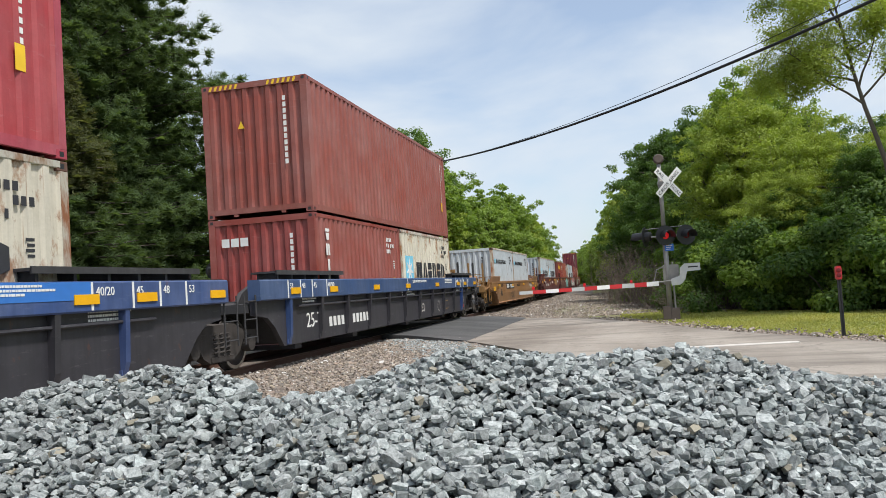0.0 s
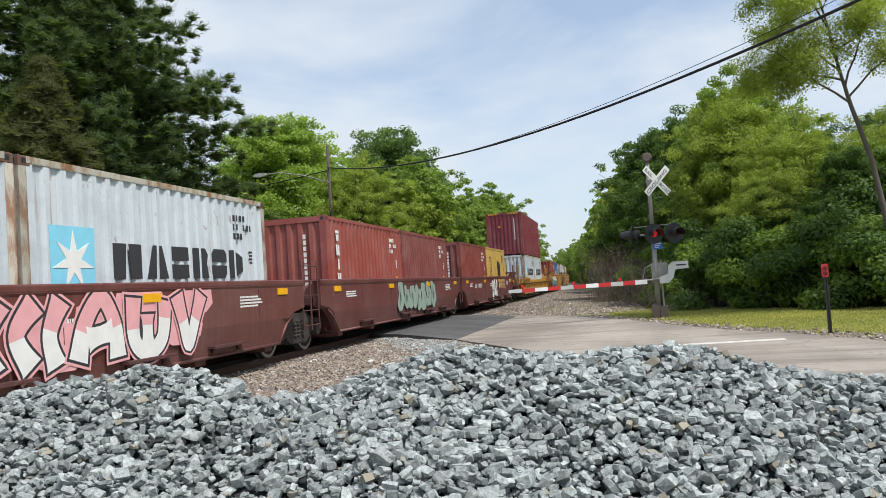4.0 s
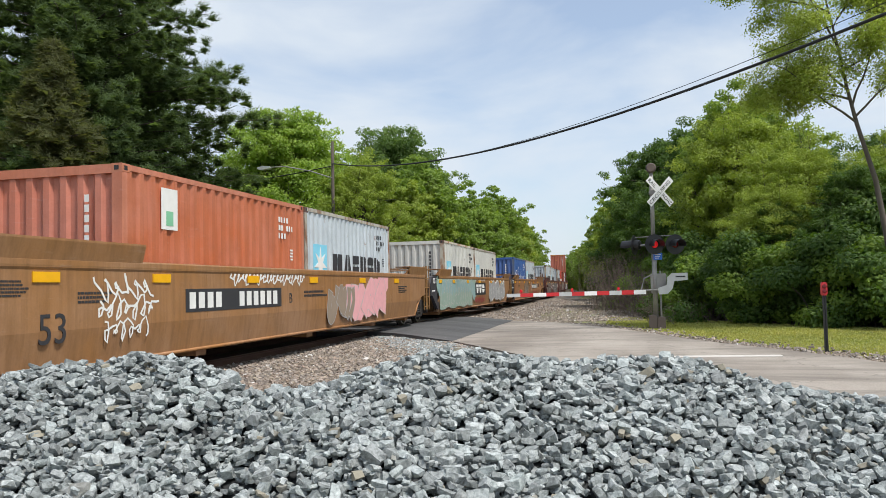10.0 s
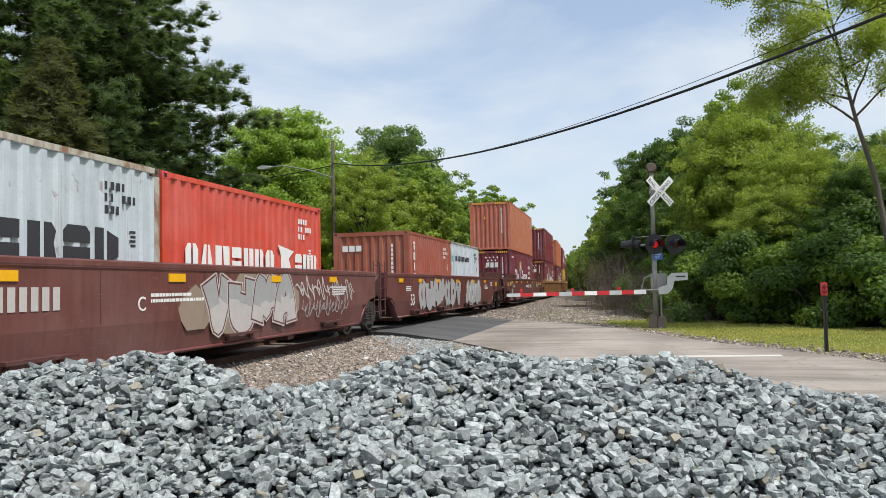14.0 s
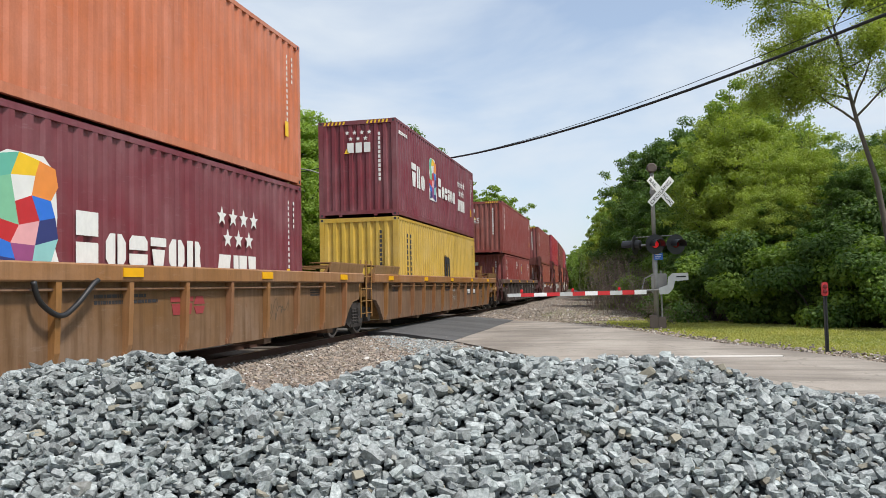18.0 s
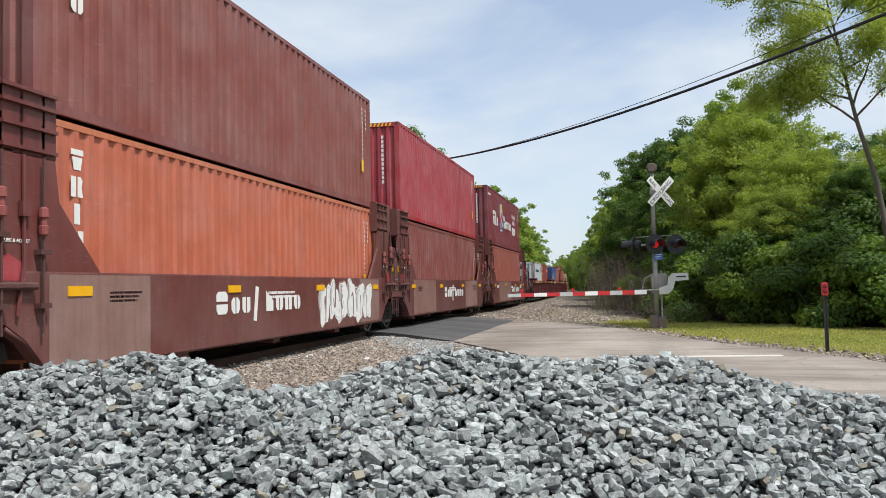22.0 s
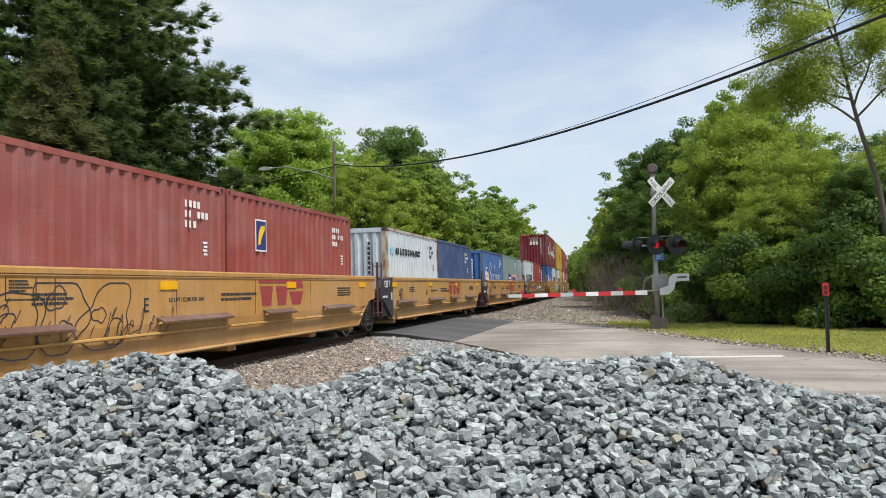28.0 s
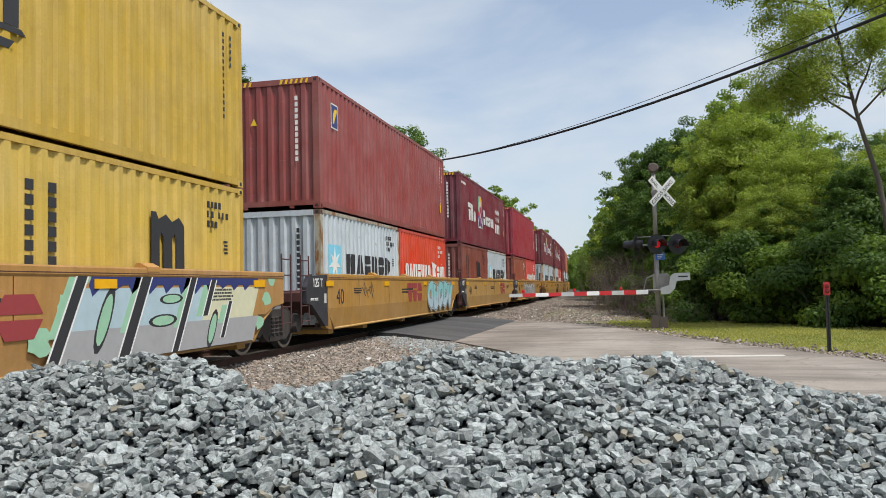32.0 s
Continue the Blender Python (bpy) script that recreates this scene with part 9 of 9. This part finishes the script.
# ---- signals, signs and wires ----
def crossbuck(parent, at):
    """Two crossed white blades with black letters; they face -y at the given pose."""
    for a, text in ((-45, "RAILROAD"), (45, "CROSSING")):
        R = at @ Matrix.Rotation(radians(-a), 4, "Y")
        b = part("blade", kept("blade", lambda: Mesh().box(-0.61, 0.61, -0.008, 0.008, -0.115, 0.115).data("blade", [M["sign_white"]])), None, parent, "white crossbuck blade", at=R @ Matrix.Translation((0, 0.0 if a < 0 else -0.018, 0)))
        halves = ("RAIL", "ROAD") if a < 0 else ("CROS", "SING")
        for k, t in enumerate(halves):
            me = kept(("flat", t), lambda: flat_text(t))
            part("lettering", me, None, b, at=Matrix.LocRotScale(((-0.575, 0.125)[k] if a < 0 else (-0.575, 0.035)[k], -0.010, -0.062), None, (0.176 if a < 0 else 0.215, 1, 0.172)))


def flasher(parent, at, lit):
    disc = part("backplate", Mesh().lathe([(0.0, 0.30), (-0.012, 0.305), (-0.012, 0.10)], (0, 0, 0), "y", 28), M["black"], parent, "round black light backplate", at=at)
    part("housing", Mesh().lathe([(0.0, 0.16), (0.16, 0.15), (0.20, 0.08)], (0, 0, 0), "y", 18), M["black"], disc)
    part("lens", Mesh().lathe([(-0.013, 0.108), (-0.03, 0.095), (-0.045, 0.045)], (0, 0, 0), "y", 20), M["lamp_red"] if lit else M["lens_dim"], disc, "red lens")
    hood = Mesh()
    v, f, n = [], [], 12
    for y, r in ((-0.012, 0.150), (-0.40, 0.165)):
        for t in (0, 0.006):
            v += [((r + t) * math.cos(a), y, (r + t) * math.sin(a) - (0.03 if y < -0.1 else 0)) for a in np.linspace(radians(-18), radians(198), n)]
    f = [(i, i + 1, 2 * n + i + 1, 2 * n + i) for i in range(n - 1)] + [(n + i, n + i + 1, 3 * n + i + 1, 3 * n + i) for i in range(n - 1)] + [(2 * n + i, 2 * n + i + 1, 3 * n + i + 1, 3 * n + i) for i in range(n - 1)]
    part("hood", hood.add(v, f), M["black"], disc)


def crossing_signal():
    ob = thing("crossing_signal", "silver crossing signal mast with crossbuck, red lights and gate mechanism", "railway signal", at=Matrix.Translation((8.58, 25.0, GROUND)))
    z = -GROUND
    part("mast", Mesh().tube([(0, 0, 0.25), (0, 0, 2.2 + z)], 0.075, 14).tube([(0, 0, 2.2 + z), (0, 0, 4.55 + z)], 0.062, 14), M["galv"], ob, smooth=True)
    part("base", Mesh().box(-0.21, 0.02, -0.19, 0.19, 0, 0.42, ch=0.02).box(0.03, 0.27, -0.17, 0.17, 0, 0.36, ch=0.02), M["bell"], ob, "weathered grey-brown base boxes")
    part("conduit", Mesh().tube([(0.16, 0, 0.3), (0.16, 0, 1.5 + z)], 0.028, 8), M["galv"], ob)
    part("bell", Mesh().lathe([(-0.10, 0.06), (-0.09, 0.145), (-0.02, 0.16), (0.08, 0.145), (0.10, 0.07)], (0, 0, 4.68 + z), "y", 20).box(-0.05, 0.05, -0.05, 0.05, 4.5 + z, 4.6 + z), M["bell"], ob, "round weathered brown bell")
    part("bell_rim", Mesh().lathe([(-0.135, 0.09), (-0.135, 0.12), (-0.105, 0.135), (-0.10, 0.10)], (0, 0, 4.68 + z), "y", 20), M["bell"], ob)
    crossbuck(ob, Matrix.Translation((0.24, -0.10, 3.93 + z)) @ Matrix.Rotation(radians(29), 4, "Z") @ Matrix.Scale(0.92, 4))
    part("clamp", Mesh().box(-0.08, 0.3, -0.10, 0.08, 3.86 + z, 3.98 + z), M["galv"], ob)
    part("light_arm", Mesh().tube([(-0.62, 0, 2.30 + z), (0.70, 0, 2.30 + z)], 0.03, 8).tube([(-0.55, 0.02, 2.55 + z), (0.62, 0.02, 2.58 + z)], 0.014, 6), M["galv"], ob)
    flasher(ob, Matrix.Translation((0.02, -0.20, 2.31 + z)) @ Matrix.Rotation(radians(20), 4, "Z"), True)
    flasher(ob, Matrix.Translation((0.62, -0.16, 2.29 + z)) @ Matrix.Rotation(radians(24), 4, "Z"), False)
    flasher(ob, Matrix.Translation((-0.56, 0.10, 2.32 + z)) @ Matrix.Rotation(radians(-112), 4, "Z"), False)
    sign = part("number_sign", Mesh().box(-0.02, 0.24, -0.10, -0.09, 1.84 + z, 2.05 + z), M["sign_blue"], ob, "small blue sign")
    part("sign_print", rows_of_signs(0.0, 1.99 + z), M["mark_white"], sign)
    part("gate_box", Mesh().box(-0.12, 0.34, -0.05, 0.26, 0.82 + z, 1.42 + z, ch=0.03), M["galv"], ob, "grey gate machine housing")
    cw = Mesh().prism([(0.10, 0.78), (0.36, 0.80), (0.50, 0.95), (0.56, 1.18), (0.95, 1.20), (0.95, 1.42), (0.50, 1.42), (0.36, 1.30), (0.34, 1.06), (0.08, 0.98)], "y", -0.26, -0.16)
    cw.v = [(a, b, c + z) for a, b, c in cw.v]
    part("counterweight", cw, M["alu"], ob, "silver counterweight arm")
    # thin black plate in place of the shade in an open slot
    part("counterweight_slot", Mesh().box(0.60, 0.88, -0.265, -0.258, 1.29 + z, 1.33 + z), M["black"], ob)
    part("brace", Mesh().tube([(-0.10, -0.1, 1.38 + z), (-0.32, -0.12, 1.28 + z), (-0.42, -0.14, 0.92 + z)], 0.022, 6).tube([(-0.62, -0.2, 0.90 + z), (0.1, -0.1, 0.92 + z)], 0.03, 6), M["galv"], ob)
    tip, root = Vector((4.32 - 8.58, 22.7 - 25.0, 0.865 + z)), Vector((-0.30, -0.22, 0.865 + z))
    d = (root - tip).normalized()
    side = Vector((-d.y, d.x, 0))
    n, L = 11, (root - tip).length
    arm = part("gate_arm", Mesh().tube([tip + d * 0.02, root - d * 0.02], 0.03, 6), M["alu"], ob, "lowered red and white gate arm")
    for i in range(n):
        a, b = tip + d * L * i / n, tip + d * L * (i + 1) / n
        h0, h1 = 0.048 + 0.02 * i / n, 0.048 + 0.02 * (i + 1) / n
        v = [p + side * s * 0.034 + Vector((0, 0, q)) for p, h in ((a, h0), (b, h1)) for s, q in ((-1, -h), (1, -h), (1, h), (-1, h))]
        m = Mesh().add(v, [(0, 1, 2, 3), (7, 6, 5, 4), (0, 4, 5, 1), (1, 5, 6, 2), (2, 6, 7, 3), (3, 7, 4, 0)])
        part("stripe", m, M["sign_red" if i % 2 else ("alu" if i % 4 == 0 else "sign_white")], arm)
    for t in (0.10, 0.46, 0.80):
        p = tip + d * L * t
        l = part("gate_light", Mesh().box(p.x - 0.04, p.x + 0.04, p.y - 0.04, p.y + 0.04, p.z + 0.06, p.z + 0.12), M["sign_red"], arm, "small red gate light")
        part("lens", Mesh().lathe([(-0.045, 0.02), (-0.04, 0.036), (0.04, 0.036), (0.045, 0.02)], (p.x, p.y, p.z + 0.13), "y", 14), M["lamp_red"], l)


def rows_of_signs(x, z):
    m = Mesh()
    for i in range(3):
        m.box(x + 0.02, x + 0.20 - 0.03 * i, -0.104, -0.101, z - i * 0.055, z - i * 0.055 + 0.022)
    return m


def far_signal():
    ob = thing("crossing_signal", "galvanised crossing signal mast with crossbuck beyond the track", "railway signal", at=Matrix.Translation((-6.05, 24.6, GROUND)))
    z = -GROUND
    part("mast", Mesh().tube([(0, 0, 0), (0, 0, 4.4 + z)], 0.062, 12), M["galv"], ob, smooth=True)
    part("base", Mesh().box(-0.2, 0.2, -0.2, 0.2, 0, 0.4, ch=0.02), M["galv"], ob)
    crossbuck(ob, Matrix.Translation((0, 0.10, 3.9 + z)) @ Matrix.Rotation(radians(172), 4, "Z"))
    part("light_arm", Mesh().tube([(-0.62, 0, 2.3 + z), (0.62, 0, 2.3 + z)], 0.03, 8), M["galv"], ob)
    for x in (-0.58, 0.58):
        flasher(ob, Matrix.Translation((x, 0.12, 2.3 + z)) @ Matrix.Rotation(radians(175), 4, "Z"), False)


def marker_post():
    ob = thing("marker_post", "black marker post with a red reflector cap in the verge", "marker post", at=Matrix.Translation((11.31, 16.09, GROUND)))
    part("post", Mesh().box(-0.032, -0.010, -0.022, 0.022, 0, 1.16).box(0.010, 0.032, -0.022, 0.022, 0, 1.16).box(-0.012, 0.012, -0.01, 0.01, 0, 1.16), M["black"], ob)
    c = part("cap", Mesh().prism([(-0.04, 1.10), (0.04, 1.10), (0.052, 1.13), (0.052, 1.31), (0.035, 1.35), (-0.035, 1.35), (-0.052, 1.31), (-0.052, 1.13)], "y", -0.05, 0.05), M["sign_red"], ob, "red cap")
    for zz in (1.16, 1.25):
        part("reflector", Mesh().lathe([(-0.062, 0.02), (-0.058, 0.04), (-0.05, 0.042)], (0, 0, zz + 0.02), "y", 12), M["lens_dim"], c)


def utility_pole():
    ob = thing("utility_pole", "grey timber utility pole with a street light arm", "utility pole", at=Matrix.Translation((-9.4, 45.0, GROUND)))
    z = -GROUND
    part("pole", Mesh().tube([(0, 0, -0.4), (0, 0, 5), (0.02, 0, 10.2 + z)], [0.13, 0.11, 0.085], 12), M["bark"], ob, smooth=True)
    part("lamp_arm", Mesh().tube([(0, -0.1, 7.95 + z), (-1.4, -0.2, 8.45 + z), (-3.0, -0.3, 8.80 + z), (-3.9, -0.35, 8.78 + z)], 0.035, 8), M["galv"], ob, "curved steel lamp arm")
    h = part("lamp_head", Mesh().prism([(-4.75, 8.70), (-4.5, 8.64), (-4.0, 8.68), (-3.85, 8.76), (-3.95, 8.84), (-4.4, 8.88), (-4.7, 8.80)], "y", -0.52, -0.20), M["alu"], ob, "silver cobra-head lamp")
    h.matrix_basis = Matrix.Translation((0, 0, z))


def wires():
    A, B = Vector((-9.4, 45.0)), Vector((17.0, 12.0))
    pts = [(*(A.lerp(B, t)), 6.38 * t * t - 8.28 * t + 8.85) for t in np.linspace(0, 1.12, 34)]
    c = thing("overhead_cable", "thick black cable bundle that sags across the sky", "cable", mesh=Mesh().tube(pts, 0.036, 8), mats=M["cable"], smooth=True)
    pts = [(*(A.lerp(B, t)), 6.45 * t * t - 8.30 * t + 8.87 + 0.52 * max(0.0, t - 0.42) ** 1.3) for t in np.linspace(0, 1.12, 34)]
    thing("overhead_wire", "thin black wire above the cable", "cable", mesh=Mesh().tube(pts, 0.009, 5), mats=M["cable"])
    pts = [(-9.4 - 30 * t, 45 + 5 * t, 8.7 - 3.2 * t * (1 - t)) for t in np.linspace(0, 1, 12)]
    thing("overhead_cable", "black cable that leads on from the pole", "cable", mesh=Mesh().tube(pts, 0.03, 6), mats=M["cable"])
    e = Vector(pts[0])
    P = A.lerp(B, 1.12)
    ob = thing("utility_pole", "timber utility pole beside the road", "utility pole", at=Matrix.Translation((P.x, P.y, GROUND)))
    part("pole", Mesh().tube([(0, 0, -0.4), (0, 0, 5), (0, 0, 9.6)], [0.17, 0.14, 0.11], 12), M["bark"], ob, smooth=True)
    ob = thing("utility_pole", "timber utility pole among the trees", "utility pole", at=Matrix.Translation((-39.4, 50, GROUND)))
    part("pole", Mesh().tube([(0, 0, -0.4), (0, 0, 5), (0, 0, 9.6)], [0.17, 0.14, 0.11], 12), M["bark"], ob, smooth=True)


crossing_signal()
far_signal()
marker_post()
utility_pole()
wires()


def motions():
    """The train runs south at a nearly steady pace; every wagon and box follows the line of the track."""
    for ob, u, z in RUNNING:
        rows = []
        for t in range(33):
            s = u - run(t)
            if t in (0, 32) or -30 < s < 280 or t % 4 == 0:
                x, y, a = track(s)
                rows.append((float(t), Matrix.Translation((x, y, z)) @ Matrix.Rotation(a, 4, "Z")))
        walk(ob, rows)


motions()
